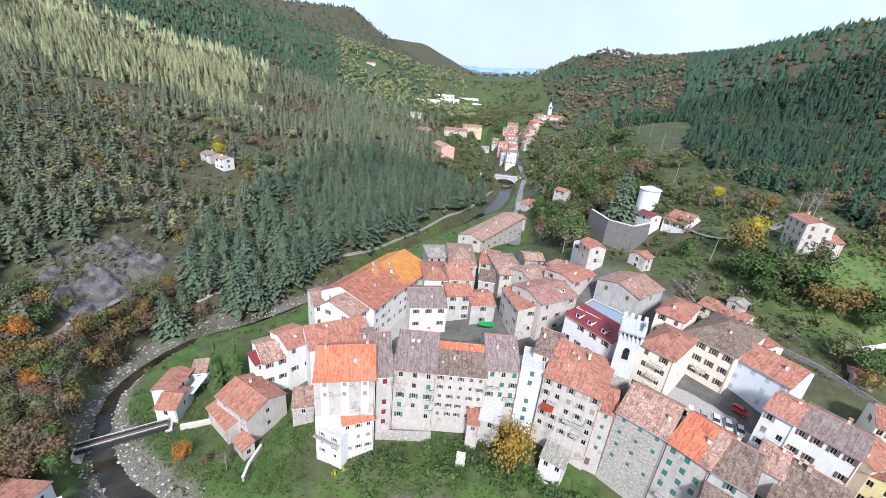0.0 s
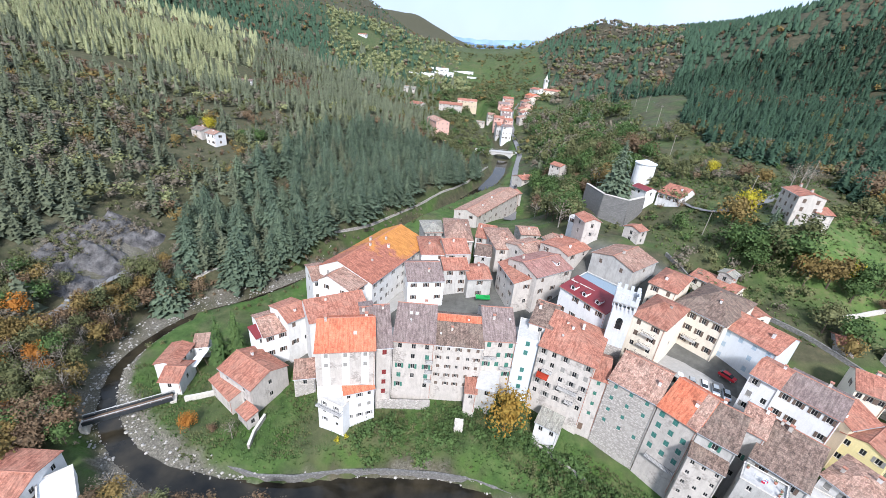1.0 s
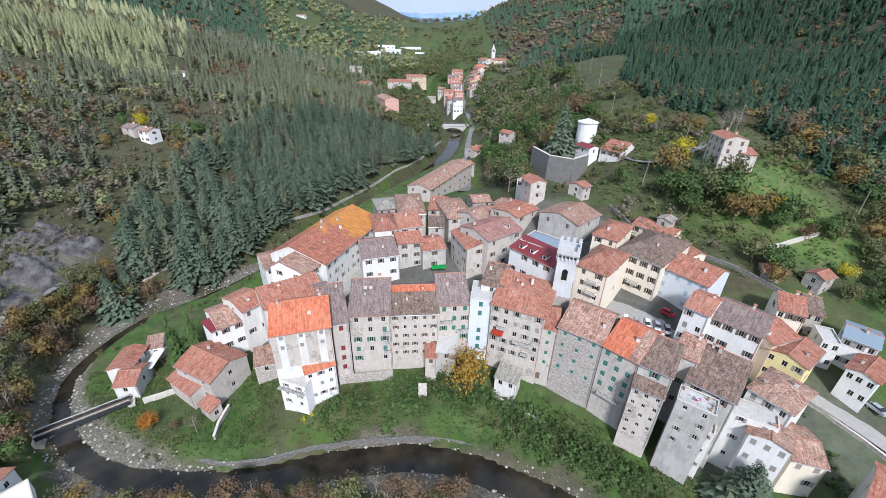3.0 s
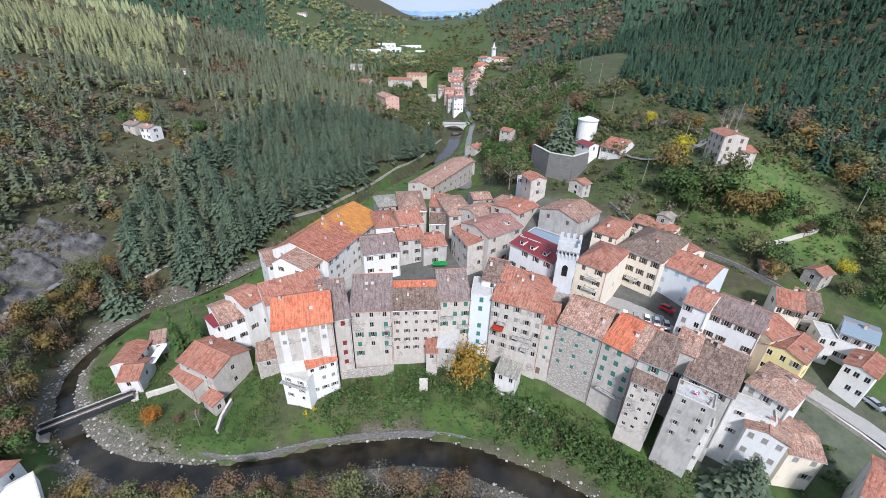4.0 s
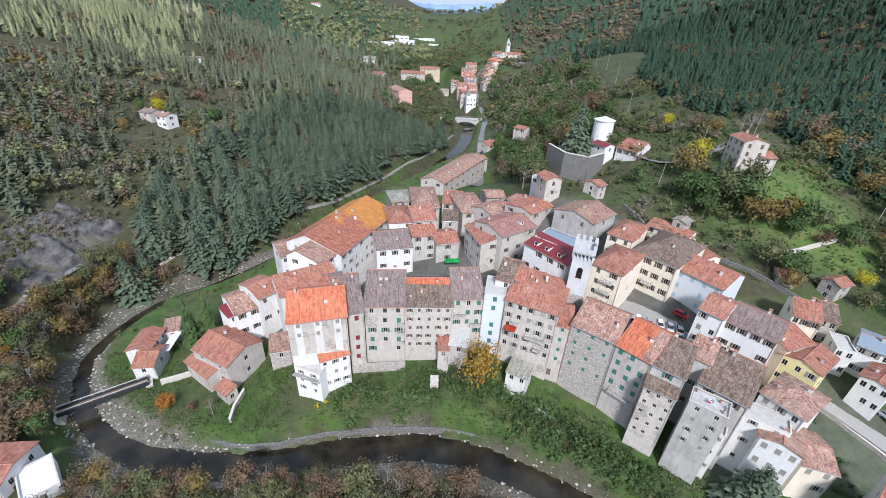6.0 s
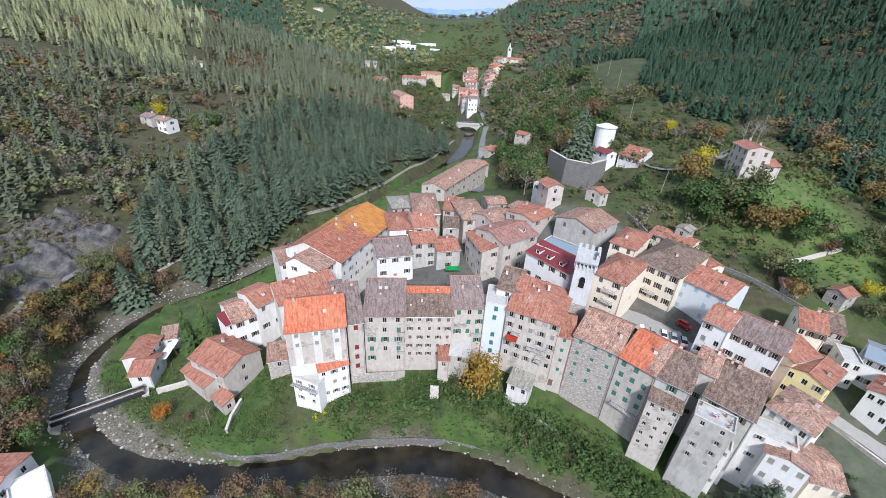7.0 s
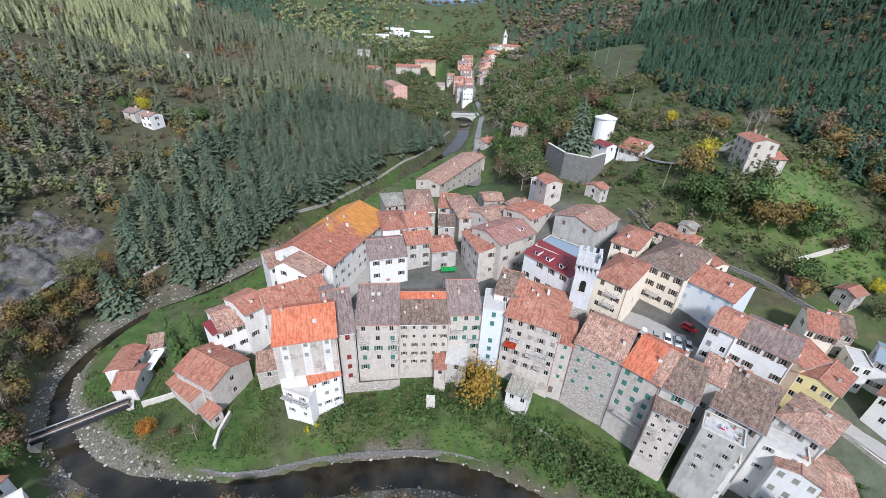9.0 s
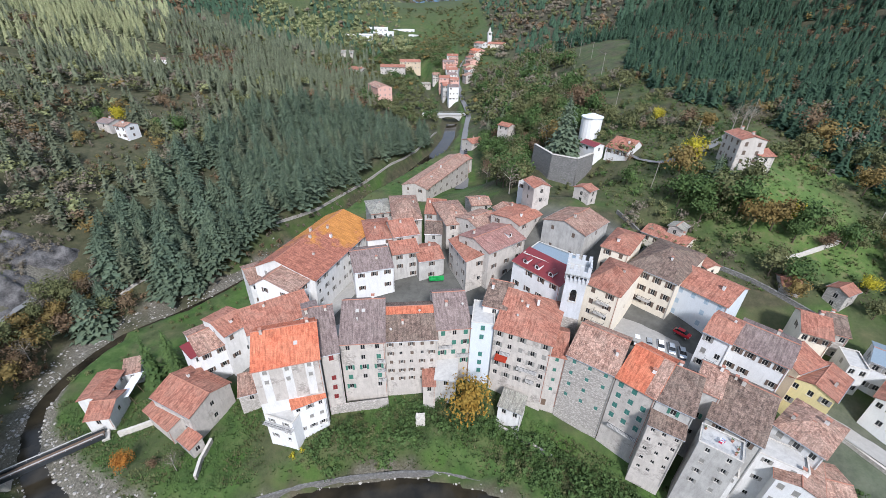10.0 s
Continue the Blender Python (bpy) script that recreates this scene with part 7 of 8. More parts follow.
for x, y, w, d, h, r in ((-138, 758, 44, 30, 7, 8), (-113, 827, 46, 40, 8, 4), (-78, 876, 44, 34, 9, 2), (-49, 862, 34, 26, 6, 0), (-132, 845, 60, 24, 7, 5)):
    factory_shed(x, y, w, d, h, r)


# ---- poles and wires ----
def pole(x, y, h, r=0.14, mat="barkpale"):
    root = new("utility_pole")
    root.matrix_basis = pose(x, y, gz(x, y), random.uniform(-2, 2), random.uniform(-2, 2), 20)
    tagged(root, "weathered wooden utility pole with a crossarm", "utility pole", "utility poles")
    bm = bmesh.new()
    tube(bm, (0, 0, -0.5), (0, 0, h), r, r * 0.7, 7)
    part("post", bm, M[mat], root)
    bm = bmesh.new()
    box(bm, -0.8, 0.8, -0.06, 0.06, h - 0.7, h - 0.58)
    part("crossarm", bm, M["wood"], root)
    for sx in (-0.7, 0, 0.7):
        bm = bmesh.new()
        tube(bm, (sx, 0, h - 0.58), (sx, 0, h - 0.38), 0.05, 0.03, 6)
        part("insulator", bm, M["frame"], root)
    return Vector((x, y, gz(x, y) + h - 0.4))


tops = {}
for key, x, y, h in (("a", 121, 450, 13), ("b", 120, 412, 12), ("c", 118.9, 376, 13), ("d", 99.8, 293, 13), ("e", 89.8, 235, 12), ("f", 134, 196, 12), ("g", 139.5, 130, 13), ("h", -157, 238, 10), ("i", 77, 155, 10), ("j", 104, 182, 8)):
    tops[key] = pole(x, y, h)


def wire(a, b, sag):
    cu = bpy.data.curves.new("overhead_wire", "CURVE")
    cu.dimensions, cu.bevel_depth, cu.bevel_resolution = "3D", 0.035, 1
    sp = cu.splines.new("POLY")
    sp.points.add(12)
    for i, p in enumerate(sp.points):
        t = i / 12
        q = a.lerp(b, t) - Vector((0, 0, 4 * sag * t * (1 - t)))
        p.co = (*q, 1)
    cu.materials.append(M["iron"])
    tagged(new("overhead_wire", cu), "thin dark overhead wire between poles", "wire", "overhead wires")


for a, b in (("e", "f"), ("d", "e"), ("e", "j"), ("i", "j"), ("c", "d"), ("b", "c"), ("a", "b")):
    wire(tops[a], tops[b], 2.0)
wire(tops["g"], Vector((190, 95, 50)), 2.0)
wire(Vector((0, 158, 32)), Vector((56, 172, 48.5)), 1.5)


def garden_ruin():
    root = new("stone_ruin")
    root.matrix_basis = pose(-4.6, 79.0, gz(-4.6, 79.0), 0, 0, 8)
    tagged(root, "pale ruined stone pillar on the garden slope", "ruin")
    bm = bmesh.new()
    box(bm, -1.1, 1.1, -0.6, 0.6, -1.0, 3.6)
    bmesh.ops.subdivide_edges(bm, edges=bm.edges[:], cuts=5, use_grid_fill=True)
    for v in bm.verts:
        v.co += Vector(noise.noise_vector(v.co * 1.3)) * 0.22
    part("masonry", bm, M["stonework"], root)


garden_ruin()
wall_along("garden_wall", "crumbling wall at the foot of the row houses", [(-27, 80.5), (-20, 82), (-13, 83.5)], 2.6, 0.5, M["stone"], M["stone"])
wall_along("garden_wall", "low terrace wall in the garden", [(14, 79), (20, 76), (27, 72)], 1.0, 0.4, M["stone"], M["stone"])
wall_along("garden_wall", "pale stone wall of the river path", [(-80, 77.5), (-73, 80.5), (-68, 82.5)], 1.6, 0.5, M["stonework"])


# ---- single trees, shrubs, stones ----
rng = random.Random(21)
leafy = {k: [tree_kind(k, leaf_crown(rng, *((1150, 0.028, 40) if k in ("gold", "orange", "lemon") else (660, 0.038, 26)), core=0.76), tree_trunk(rng, 0.75, 0.022, 5), M[k], M["bark"]) for _ in range(2)] for k in ("olive", "green", "amber", "orange", "lemon", "rust", "gold")}
leafy["bare"] = [tree_kind("bare", leaf_crown(rng, 330, 0.022, 14, core=0), tree_trunk(rng, 0.85, 0.02, 9), M["bare"], M["barkpale"]) for _ in range(2)]
WORDS = {"gold": "large golden-yellow autumn tree", "olive": "olive-green broadleaf tree", "green": "dense green broadleaf tree", "amber": "amber autumn tree", "orange": "bright orange autumn tree", "lemon": "bright yellow autumn tree",
         "rust": "russet autumn tree", "bare": "nearly bare grey-brown tree"}


def leaf_tree(kind, x, y, h, wide=0.95, where="on the slope", group="", z=None):
    plant(rng.choice(leafy[kind]), "bare_tree" if kind == "bare" else "broadleaf_tree" if kind in ("olive", "green") else "autumn_tree", f"{WORDS[kind]} {where}", x, y, h, wide, rng.uniform(0, 6.28), group, z)


leaf_tree("gold", 7.0, 79.0, 17, 0.78, "in the garden below the row houses")
leaf_tree("orange", -72.5, 69.0, 6.5, 0.85, "on the lawn by the river")
leaf_tree("bare", -60.5, 68.5, 6.5, 0.9, "by the garden wall")
leaf_tree("rust", -66.5, 69.5, 3.2, 1.0, "on the lawn by the river")
for x, y, h in ((-80.5, 94.5, 18), (-75.5, 96.5, 17), (-72.5, 93.5, 14), (-78, 99, 16)):
    plant(cypress, "cypress_tree", "dark green conifer beside the white house", x, y, h, 0.85, rng.uniform(0, 6), "conifers by the white house")
plant(big_conifer, "cedar_tree", "large dark cedar behind the bastion wall", 51.5, 187.0, 26, 1.0, 1.0)
plant(cedars[2], "cedar_tree", "pale blue cedar on the slope", 78, 395, 17, 1.3, 2.0)
plant(big_conifer, "cedar_tree", "dark conifer below the eastern houses", 64.5, 53.0, 15, 1.45, 0.3)
plant(big_conifer, "cedar_tree", "dark conifer below the eastern houses", 62.0, 52.0, 8, 1.2, 0.3)
leaf_tree("amber", 52, 206, 15, 1.0, "behind the bastion wall")
leaf_tree("lemon", 90, 158, 12, 0.9, "beside the hill road")
leaf_tree("amber", 85, 154, 14, 1.0, "beside the hill road")
leaf_tree("green", 70, 160, 8, 1.0, "beside the hill road")
plant(cedars[4], "fir_tree", "dark fir beside the hill road", 93.5, 147, 11, 0.95, 0.5)
plant(cedars[0], "fir_tree", "dark fir beside the hill road", 97, 143.5, 9, 0.95, 1.5)
for kind, x, y, h in (("green", 82, 144, 13), ("green", 87, 140, 14), ("olive", 92, 138, 14), ("green", 96, 134, 15), ("amber", 98, 129, 13), ("green", 86, 136, 11), ("amber", 104, 128, 12), ("olive", 100, 140, 13),
                      ("lemon", 110, 129, 9), ("green", 112, 127, 12), ("green", 109, 124, 9), ("olive", 120, 128, 8), ("green", 101, 110, 11), ("olive", 97, 114, 11), ("amber", 99, 106, 8),
                      ("amber", 150, 176, 13), ("rust", 152, 186, 13), ("olive", 141, 170, 10), ("bare", 122, 188, 13), ("bare", 127, 190, 13), ("bare", 132, 193, 12), ("amber", 112, 190, 9), ("rust", 107, 196, 9),
                      ("lemon", 98, 205, 8), ("olive", 86, 205, 9), ("olive", 92, 212, 10), ("olive", 81, 214, 9), ("olive", 128, 122, 7), ("olive", 135, 116, 9), ("lemon", 122, 108, 6), ("olive", 118, 100, 7)):
    leaf_tree(kind, x, y, h, rng.uniform(0.85, 1.1), "on the grassy hillside", "hillside trees")


def hill_wood(x, y):
    return from_river(x, y) > 32 and x > 24 + 0.02 * (y - 170) and x < ((0.33 if y < 300 else 0.235) + 0.09 * noise.noise((x * 0.05, y * 0.03, 1.5))) * y and not (34 < x < 78 and y < 216) and not (x > 76 and y < 205)


slope = sorted(scatter(rng, 560, 16, 130, 168, 500, hill_wood, 4.6), key=lambda p: p[1])
for turn, kind in enumerate(("olive", "green", "bare", "pine")):
    pts = [p for p in slope[110:] if int(p[0] * 7) % 7 in ((0, 1), (2, 3), (4,), (5, 6))[turn]]
    joined("slope_wood", near_fir if kind == "pine" else far_leaf, [(rng.randrange(5), x, y, gz(x, y) - 0.3, rng.uniform(0, 6), (s := rng.uniform(9, 15)), s) for x, y in pts], M[kind], f"{WORDS.get(kind, 'dark green pine tree').replace(' tree', '')} wood on the slope above the street", "forest")
for x, y in slope[:110]:
    leaf_tree(rng.choice(("olive", "green", "green", "olive", "rust", "green", "bare", "green")), x, y, rng.uniform(9, 15), rng.uniform(0.85, 1.1), "on the wooded slope above the street", "slope trees")


def near_bank(x, y):
    return outer(x, y) and from_river(x, y) > float(bank_far(np.array(x), np.array(y), True)) + 0.8 and 30 < y < 57 and x < 14 and math.hypot(x + 91, y - 48) > 12


for x, y in sorted(scatter(rng, 230, -92, 16, 36, 60, near_bank, 2.9), key=lambda p: -p[1])[:170]:
    leaf_tree(rng.choice(("olive", "rust", "olive", "amber", "rust", "bare", "olive", "olive", "bare")), x, y, rng.uniform(3.8, 6.4), rng.uniform(1.1, 1.4), "on the near river bank", "bank trees")


def left_bank(x, y):
    return outer(x, y) and from_river(x, y) > float(bank_far(np.array(x), np.array(y), True)) + 0.6 and x < -84 and math.hypot(x + 91, y - 48) > 12 and not (-138 < x < -129 and y > 84) and not (-152 < x < -128 and 104 < y < 140)


for x, y in scatter(rng, 330, -152, -84, 38, 128, left_bank, 2.7):
    leaf_tree(rng.choice(("olive", "amber", "rust", "bare", "amber", "bare", "olive", "rust", "olive", "amber", "green", "olive", "olive", "amber", "rust", "orange")), x, y, rng.uniform(5.5, 10), rng.uniform(0.85, 1.1), "on the outer river bank", "river bank trees")

bush = [arrays(leaf_crown(rng, 98, 0.075, 9, 0.7, 0.0, core=0.62)) for _ in range(5)]


def shrubs(name, label, n, box_, ok, kind, lo, hi, gap, base=None):
    pts = scatter(rng, n, *box_, ok, gap)
    if not pts:
        return
    z = ground_z(np.array([p[0] for p in pts]), np.array([p[1] for p in pts]))
    joined(name, base or bush, [(rng.randrange(5), x, y, zz - 0.15, rng.uniform(0, 6.28), (s := rng.uniform(lo, hi)) * rng.uniform(1.1, 1.5), s) for (x, y), zz in zip(pts, z)], M[kind], label, "shrubs")


def garden(x, y):
    d = from_river(x, y)
    front = 86 - 0.012 * (x - 0) ** 2 if x < 14 else 84 - 0.62 * (x - 14)
    return not outer(x, y) and d > 6.0 and y < front - 1.5


shrubs("garden_shrubs", "dense green shrubs on the garden bank", 760, (-30, 50, 48, 90), lambda x, y: garden(x, y) and noise.noise((x * 0.09, y * 0.09, 0)) > -0.24, "green", 0.8, 3.8, 1.15)
shrubs("garden_shrubs", "olive shrubs and brambles on the garden bank", 330, (-34, 50, 48, 90), lambda x, y: garden(x, y) and noise.noise((x * 0.1, y * 0.1, 4)) > -0.05, "olive", 0.6, 2.6, 1.2)
shrubs("garden_shrubs", "yellow-green fruit shrubs by the garden path", 14, (-48, -32, 70, 76), garden, "lemon", 1.2, 2.2, 1.8)
shrubs("garden_shrubs", "green bushes about the eastern yards", 70, (76, 104, 44, 76), lambda x, y: abs(x - 97) + 0.8 * abs(y - 70) > 6 and noise.noise((x * 0.12, y * 0.12, 5)) > -0.1 and x < 88, "green", 0.8, 2.4, 1.3)
shrubs("bank_shrubs", "scrub along the far river bank", 300, (-130, -40, 60, 240), lambda x, y: outer(x, y) and float(bank_far(np.array(x), np.array(y), True)) < from_river(x, y) < 19 and not (x > -95 and y < 100), "bare", 1.0, 2.6, 1.6)
shrubs("bank_shrubs", "russet bushes along the far river bank", 150, (-140, -60, 84, 175), lambda x, y: outer(x, y) and float(bank_far(np.array(x), np.array(y), True)) - 0.5 < from_river(x, y) < 24 and not -139 < x < -128 and noise.noise((x * 0.08, y * 0.08, 17)) > -0.15, "rust", 1.0, 3.2, 1.6)
shrubs("bank_shrubs", "amber bushes along the far river bank", 60, (-140, -60, 84, 175), lambda x, y: outer(x, y) and float(bank_far(np.array(x), np.array(y), True)) < from_river(x, y) < 22 and not -139 < x < -128 and noise.noise((x * 0.08, y * 0.08, 27)) > 0, "amber", 1.0, 3.4, 1.8)
shrubs("bank_shrubs", "olive scrub along the river", 170, (-130, 10, 90, 330), lambda x, y: 6 + 7 * outer(x, y) < from_river(x, y) < 16 + 4 * outer(x, y), "olive", 0.8, 2.2, 1.8)
for kind, n in (("bare", 90), ("rust", 70), ("olive", 110), ("amber", 18)):
    shrubs("glade_scrub", f"{kind} autumn scrub in the hillside glades", n, (-320, -80, 170, 420), lambda x, y: cleared(x, y) and math.hypot(x + 165, y - 224) > 9 and math.hypot(x + 241, y - 399) > 9, kind, 1.2, 3.6, 2.2)
for x, y, h, kind in ((-186, 238, 9, "green"), (-176, 240, 10, "lemon"), (-150, 232, 10, "green"), (-146, 224, 11, "olive"), (-143, 236, 11, "green"), (-178, 212, 7, "amber"), (-160, 262, 9, "rust"), (-168, 268, 9, "rust"), (-152, 276, 10, "bare")):
    leaf_tree(kind, x, y, h, 1.0, "by the hillside cottage", "trees by the cottage")
for x, y, h, kind in ((149, 148, 12, "amber"), (158, 154, 13, "olive"), (152, 138, 12, "green"), (147, 128, 12, "olive"), (139, 122, 10, "amber"), (143, 115, 12, "green"), (134, 110, 10, "olive"), (130, 104, 9, "green"), (150, 120, 13, "olive"),
                      (125, 123, 9, "green"), (118, 122, 6, "rust"), (160, 142, 13, "rust"), (136, 128, 8, "olive"), (141, 104, 11, "olive"), (126, 97, 9, "green"), (152, 106, 12, "amber"), (160, 128, 13, "green"), (156, 162, 12, "olive")):
    leaf_tree(kind, x, y, h, 1.0, "at the edge of the meadow", "meadow trees")
shrubs("hill_shrubs", "hedges and bushes on the hillside", 330, (40, 170, 85, 300), lambda x, y: y > 118 - 0.1 * x and noise.noise((x * 0.06, y * 0.06, 8)) > -0.12 and not (100 < x < 134 and 114 < y < 156) and not (44 < x < 76 and 92 < y < 132), "olive", 1.4, 3.6, 2.0)
shrubs("hill_shrubs", "green bushes on the hillside", 300, (60, 200, 85, 300), lambda x, y: y > 122 - 0.1 * x and noise.noise((x * 0.05, y * 0.05, 3)) > -0.08 and not (100 < x < 134 and 114 < y < 156), "green", 1.4, 3.6, 2.0)
shrubs("valley_trees", "olive and green trees among the valley houses", 420, (-150, 45, 350, 720), lambda x, y: from_river(x, y) > 13 and not 8 < x < 34 and noise.noise((x * 0.03, y * 0.03, 21)) > -0.25, "olive", 5, 11, 5.0, far_leaf)
shrubs("valley_trees", "dark green trees among the valley houses", 160, (-150, 45, 350, 720), lambda x, y: from_river(x, y) > 13 and not 8 < x < 34 and noise.noise((x * 0.03, y * 0.03, 31)) > 0.0, "green", 5, 11, 5.0, far_leaf)
shrubs("valley_shrubs", "autumn hedges on the valley floor", 220, (-150, 60, 400, 950), lambda x, y: from_river(x, y) > 20 and noise.noise((x * 0.03, y * 0.03, 3)) > -0.05, "amber", 3.0, 7.5, 4.0, dim_leaf)
shrubs("valley_shrubs", "olive trees and hedges on the valley floor", 800, (-150, 60, 330, 1000), lambda x, y: from_river(x, y) > 14 and noise.noise((x * 0.03, y * 0.03, 13)) > -0.1, "olive", 3.5, 9.0, 3.6, dim_leaf)


def grass_tufts(name, label, n, box_, ok, kind, lo, hi):
    """Tufts of long grass and weeds that break up the lawns."""
    base = []
    for _ in range(5):
        bm = bmesh.new()
        for k in range(9):
            a, r, h = rng.uniform(0, 6.28), rng.uniform(0.1, 0.5), rng.uniform(0.4, 1.0)
            u = Vector((math.cos(a), math.sin(a), 0))
            s = Vector((-u.y, u.x, 0)) * 0.16
            bm.faces.new([bm.verts.new(p) for p in (u * 0.1 - s, u * 0.1 + s, u * (r + 0.25) + Vector((0, 0, h)))])
        base.append(arrays(bm))
    pts = scatter(rng, n, *box_, ok, 0.5)
    z = ground_z(np.array([p[0] for p in pts]), np.array([p[1] for p in pts]))
    joined(name, base, [(rng.randrange(5), x, y, zz - 0.05, rng.uniform(0, 6.28), (s := rng.uniform(lo, hi)) * 1.3, s) for (x, y), zz in zip(pts, z)], M[kind], label, "grass")


def lawn(x, y):
    return not outer(x, y) and from_river(x, y) > 5.5 and y < (88 if x < 14 else 88 - 0.62 * (x - 14)) and x > -108


def hill_grass(x, y):
    return not outer(x, y) and y > 128 - 0.2 * x and x > 62


grass_tufts("grass", "long green grass and weeds on the river gardens", 3600, (-108, 60, 46, 100), lawn, "green", 0.3, 0.8)
grass_tufts("grass", "dry olive grass and weeds on the river gardens", 1800, (-108, 60, 46, 100), lambda x, y: lawn(x, y) and noise.noise((x * 0.1, y * 0.1, 7)) > 0, "olive", 0.3, 0.8)
grass_tufts("grass", "rough grass on the hillside meadow", 1400, (62, 170, 92, 210), hill_grass, "olive", 0.4, 1.1)
grass_tufts("grass", "green rough grass on the hillside meadow", 2600, (62, 170, 92, 210), lambda x, y: hill_grass(x, y) and noise.noise((x * 0.06, y * 0.06, 1)) > -0.1, "meadow", 0.4, 1.1)


def stone_shapes(n):
    out = []
    for _ in range(n):
        bm = bmesh.new()
        bmesh.ops.create_icosphere(bm, subdivisions=1, radius=0.5)
        for v in bm.verts:
            v.co *= rng.uniform(0.75, 1.2)
            v.co.z *= 0.6
        out.append(arrays(bm))
    return out


shapes = stone_shapes(6)
places = []
for _ in range(3600):
    i = rng.randrange(2, 26)
    a, b = course[i], course[i + 1]
    t = rng.random()
    inner = rng.random() < 0.5
    mid = (a + b) / 2
    lim = float(bank_far(np.array(mid[0]), np.array(mid[1]), not inner))
    off = (1.6 + (lim - 1.4) * rng.random()) * (1 if inner else -1)
    d = (b - a) / np.linalg.norm(b - a)
    x, y = a[0] + (b[0] - a[0]) * t + d[1] * off, a[1] + (b[1] - a[1]) * t - d[0] * off
    places.append((rng.randrange(6), x, y, rng.uniform(0.1, 0.95) ** 4 * 0.9 + 0.14))
zs = ground_z(np.array([p[1] for p in places]), np.array([p[2] for p in places]))
joined("river_stones", shapes, [(k, x, y, z + s * 0.1, rng.uniform(0, 6), s * rng.uniform(0.8, 1.5), s) for (k, x, y, s), z in zip(places, zs)], M["gravel"], "pale stones and boulders along the river", "stones")

shrubs("rock_scrub", "bare scrub on the rock slope", 150, (-158, -126, 96, 146), lambda x, y: noise.noise((x * 0.09, y * 0.09, 2)) > -0.05 and not -138 < x < -128, "bare", 1.0, 3.0, 1.6)
shrubs("rock_scrub", "olive scrub on the rock slope", 90, (-160, -126, 92, 148), lambda x, y: noise.noise((x * 0.08, y * 0.08, 7)) > 0.05 and not -138 < x < -128, "olive", 1.2, 3.4, 1.8)


# ---- small things about the houses ----
def roof_terrace():
    """What stands on the terrace of the tall grey house."""
    at = pose(52.4, 59.8, 27.7, 0, 0, -35.6)
    rail = new("terrace_railing")
    rail.matrix_basis = at @ pose(0, 0, 0.4)
    tagged(rail, "thin metal railing round a roof terrace", "railing")
    for x0, y0, x1, y1 in ((-3.5, 0.1, 3.5, 0.1), (-3.5, 0.1, -3.5, 4.8), (3.5, 0.1, 3.5, 4.8)):
        bm = bmesh.new()
        tube(bm, (x0, y0, 0.95), (x1, y1, 0.95), 0.035, 0.035, 6)
        n = int(math.hypot(x1 - x0, y1 - y0) / 0.5)
        for k in range(n + 1):
            x, y = x0 + (x1 - x0) * k / n, y0 + (y1 - y0) * k / n
            tube(bm, (x, y, 0), (x, y, 0.95), 0.02, 0.02, 4)
        part("rail", bm, M["metal"], rail)
    cloth = [plain(n, c, 0.9, 0, 0.1) for n, c in (("red_cloth", (0.45, 0.04, 0.08)), ("white_cloth", (0.75, 0.75, 0.76)), ("blue_cloth", (0.12, 0.2, 0.4)))]
    rack = new("drying_rack")
    rack.matrix_basis = at @ pose(-0.6, 2.2, 0)
    tagged(rack, "folding drying rack hung with washing on a terrace", "drying rack")
    bm = bmesh.new()
    for x in (-1.1, 1.1):
        for y in (-0.5, 0.5):
            tube(bm, (x, y, 0), (x, y * 0.9, 1.0), 0.02, 0.02, 5)
    for k in range(6):
        tube(bm, (-1.1, -0.5 + 0.2 * k, 1.0), (1.1, -0.5 + 0.2 * k, 1.0), 0.012, 0.012, 4)
    part("frame", bm, M["metal"], rack)
    rg = random.Random(5)
    for k in range(6):
        bm = bmesh.new()
        bmesh.ops.create_grid(bm, x_segments=5, y_segments=5, size=0.5)
        x0 = rg.uniform(-0.9, 0.5)
        for v in bm.verts:
            a, b = v.co.x + 0.5, v.co.y
            v.co = Vector((x0 + a * 0.6, -0.5 + 0.2 * k + 0.03 * math.sin(a * 9 + k) + (0.04 if b > 0 else -0.04), 1.03 - abs(b) * 1.1))
        part("washing", bm, cloth[k % 3], rack)
    for x, y, r in ((2.4, 1.2, 0.28), (2.7, 2.6, 0.22), (1.6, 3.9, 0.3), (-2.9, 4.0, 0.26)):
        pot = new("flower_pot")
        pot.matrix_basis = at @ pose(x, y, 0)
        tagged(pot, "terracotta pot with a small green plant on a terrace", "plant pot", "terrace pots")
        bm = bmesh.new()
        tube(bm, (0, 0, 0), (0, 0, 0.45), r * 0.7, r, 10)
        part("pot", bm, M["ridge"], pot)
        bm = leaf_crown(rg, 60, 0.08, 6, 0.8, 0.1, 0.4)
        for v in bm.verts:
            v.co = Vector((v.co.x * 0.9, v.co.y * 0.9, v.co.z * 0.8 + 0.35))
        part("plant", bm, M["green"], pot)


roof_terrace()


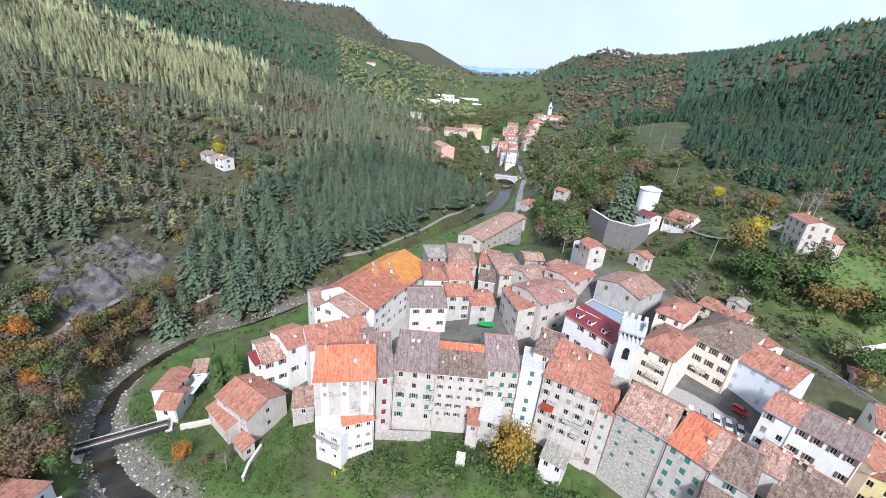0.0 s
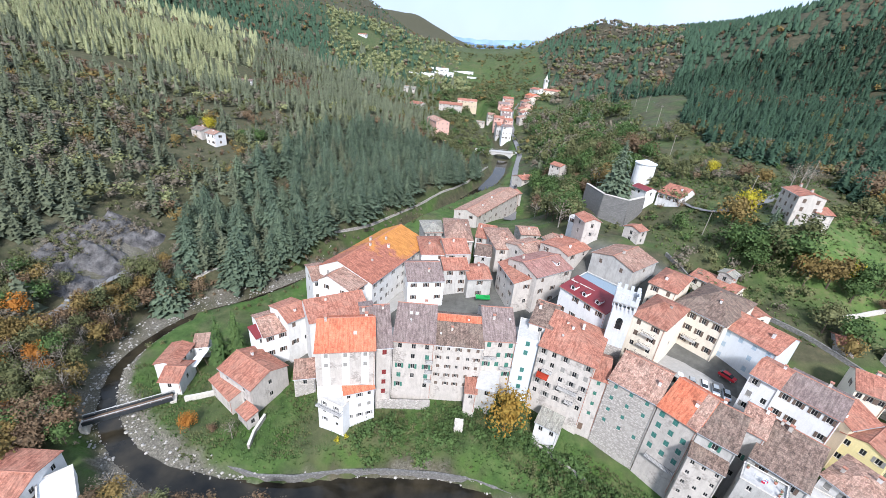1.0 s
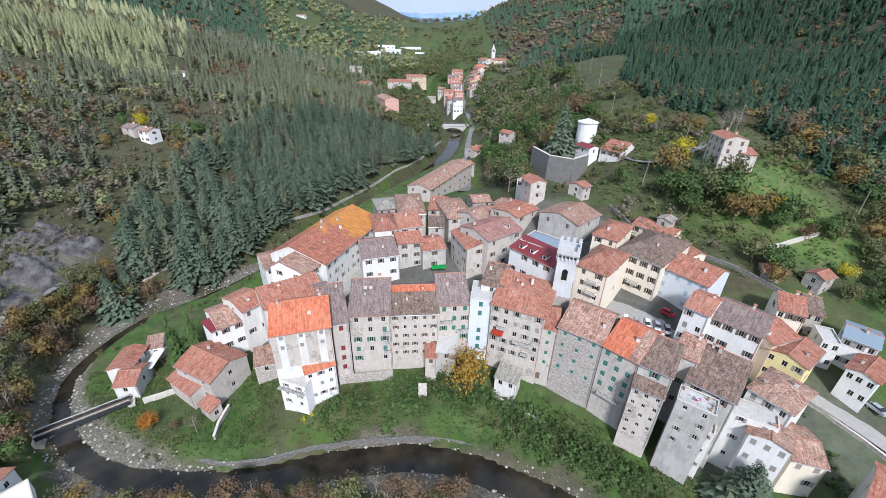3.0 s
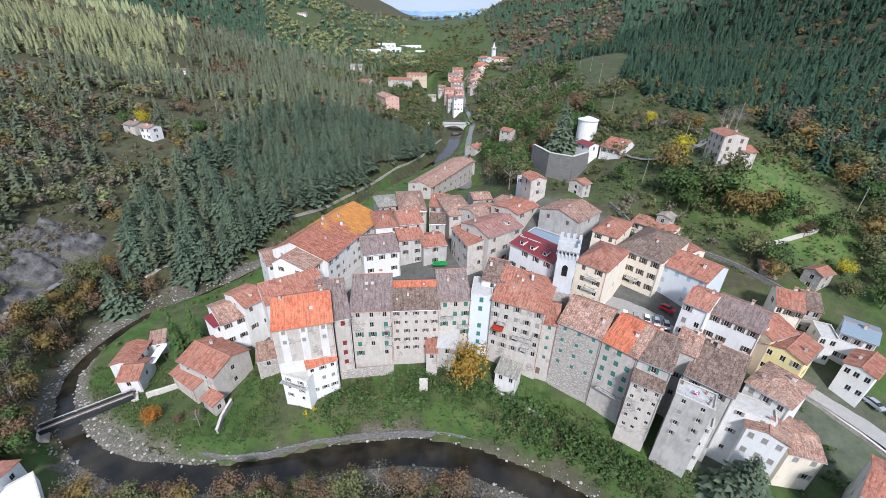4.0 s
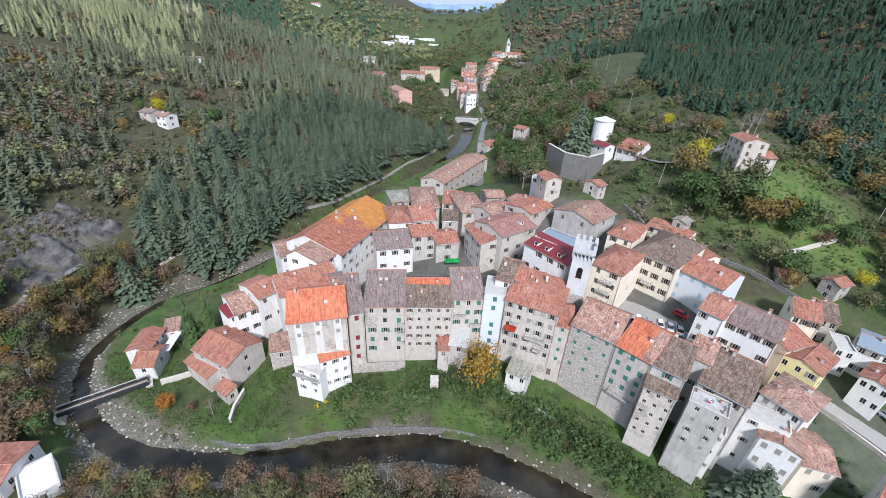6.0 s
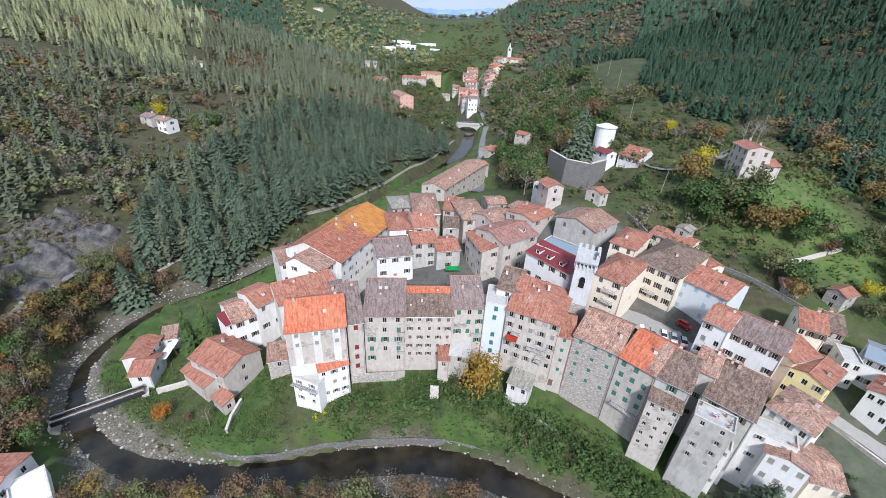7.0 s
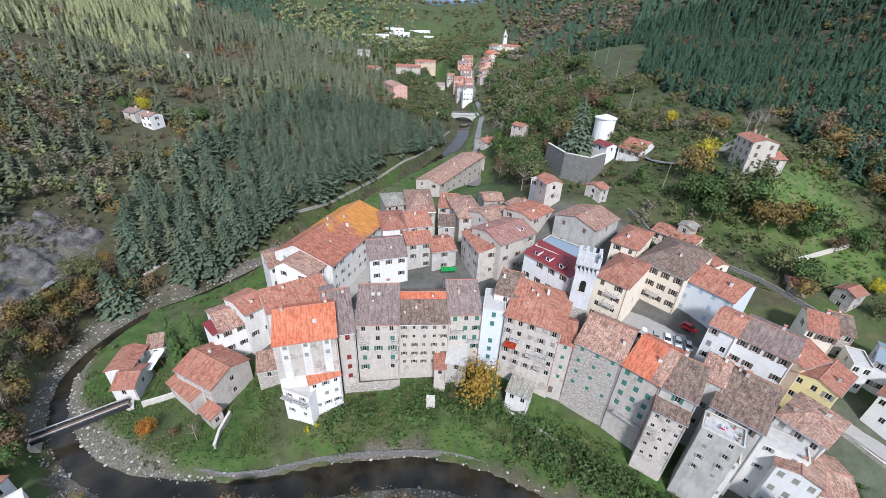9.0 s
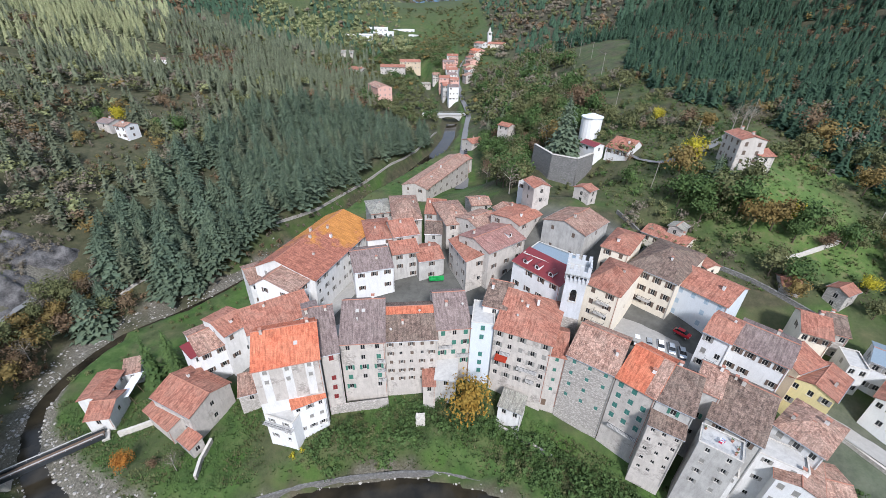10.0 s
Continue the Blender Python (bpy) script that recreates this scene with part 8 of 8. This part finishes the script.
def awning(x, y, z, rot, w, out, colour, label, drop=0.5):
    root = new("awning")
    root.matrix_basis = pose(x, y, z, 0, 0, rot)
    tagged(root, label, "awning")
    bm = bmesh.new()
    v = [bm.verts.new(p) for p in ((-w / 2, 0, 0), (w / 2, 0, 0), (w / 2, -out, -drop), (-w / 2, -out, -drop), (w / 2, -out, -drop - 0.25), (-w / 2, -out, -drop - 0.25))]
    for f in ((0, 3, 2, 1), (3, 5, 4, 2)):
        bm.faces.new([v[i] for i in f])
    bmesh.ops.solidify(bm, geom=bm.faces[:], thickness=0.04)
    part("canopy", bm, colour, root)
    for s in (-1, 1):
        bm = bmesh.new()
        tube(bm, (s * w / 2, 0, -0.9), (s * w / 2, -out, -drop), 0.025, 0.025, 5)
        part("arm", bm, M["metal"], root)


red_canvas, green_canvas, white_sheet = plain("red_canvas", (0.5, 0.07, 0.035), 0.85, 0, 0.12), plain("green_canvas", (0.03, 0.4, 0.1), 0.8, 0, 0.12), plain("white_plastic_sheet", (0.78, 0.79, 0.8), 0.5, 0, 0.08)
awning(15.2, 87.2, 24.2, -23.3, 3.0, 1.6, red_canvas, "faded red awning over a balcony of the row houses")
awning(-1.7, 125.5, 21.5, 8, 5.0, 1.8, green_canvas, "bright green awning over a shop front")


def sheet_cover(x, y, z, rot, l, w):
    root = new("tarpaulin")
    root.matrix_basis = pose(x, y, z, 0, -14, rot)
    tagged(root, "white plastic tarpaulin stretched beside the barn", "tarpaulin")
    bm = bmesh.new()
    bmesh.ops.create_grid(bm, x_segments=10, y_segments=24, size=0.5)
    for v in bm.verts:
        v.co = Vector((v.co.x * w, v.co.y * l, 0.12 * noise.noise(v.co * 7)))
    bmesh.ops.solidify(bm, geom=bm.faces[:], thickness=0.05)
    part("sheet", bm, white_sheet, root)
    for sx in (-1, 1):
        for sy in (-1, 0, 1):
            bm = bmesh.new()
            tube(bm, (sx * w * 0.45, sy * l * 0.45, -4), (sx * w * 0.45, sy * l * 0.45, 0), 0.05, 0.05, 6)
            part("post", bm, M["wood"], root)


sheet_cover(-84.6, 90.6, 7.0, 8.9, 9.0, 3.0)


def patio_table(x, y):
    root = new("round_table")
    root.matrix_basis = pose(x, y, gz(x, y))
    tagged(root, "round white canopy on a post beside the hall", "parasol")
    bm = bmesh.new()
    tube(bm, (0, 0, 0), (0, 0, 2.4), 0.06, 0.05, 8)
    part("post", bm, M["metal"], root)
    bm = bmesh.new()
    tube(bm, (0, 0, 2.3), (0, 0, 2.6), 2.2, 0.2, 16)
    part("canopy", bm, white_sheet, root)


patio_table(-57.5, 166.0)
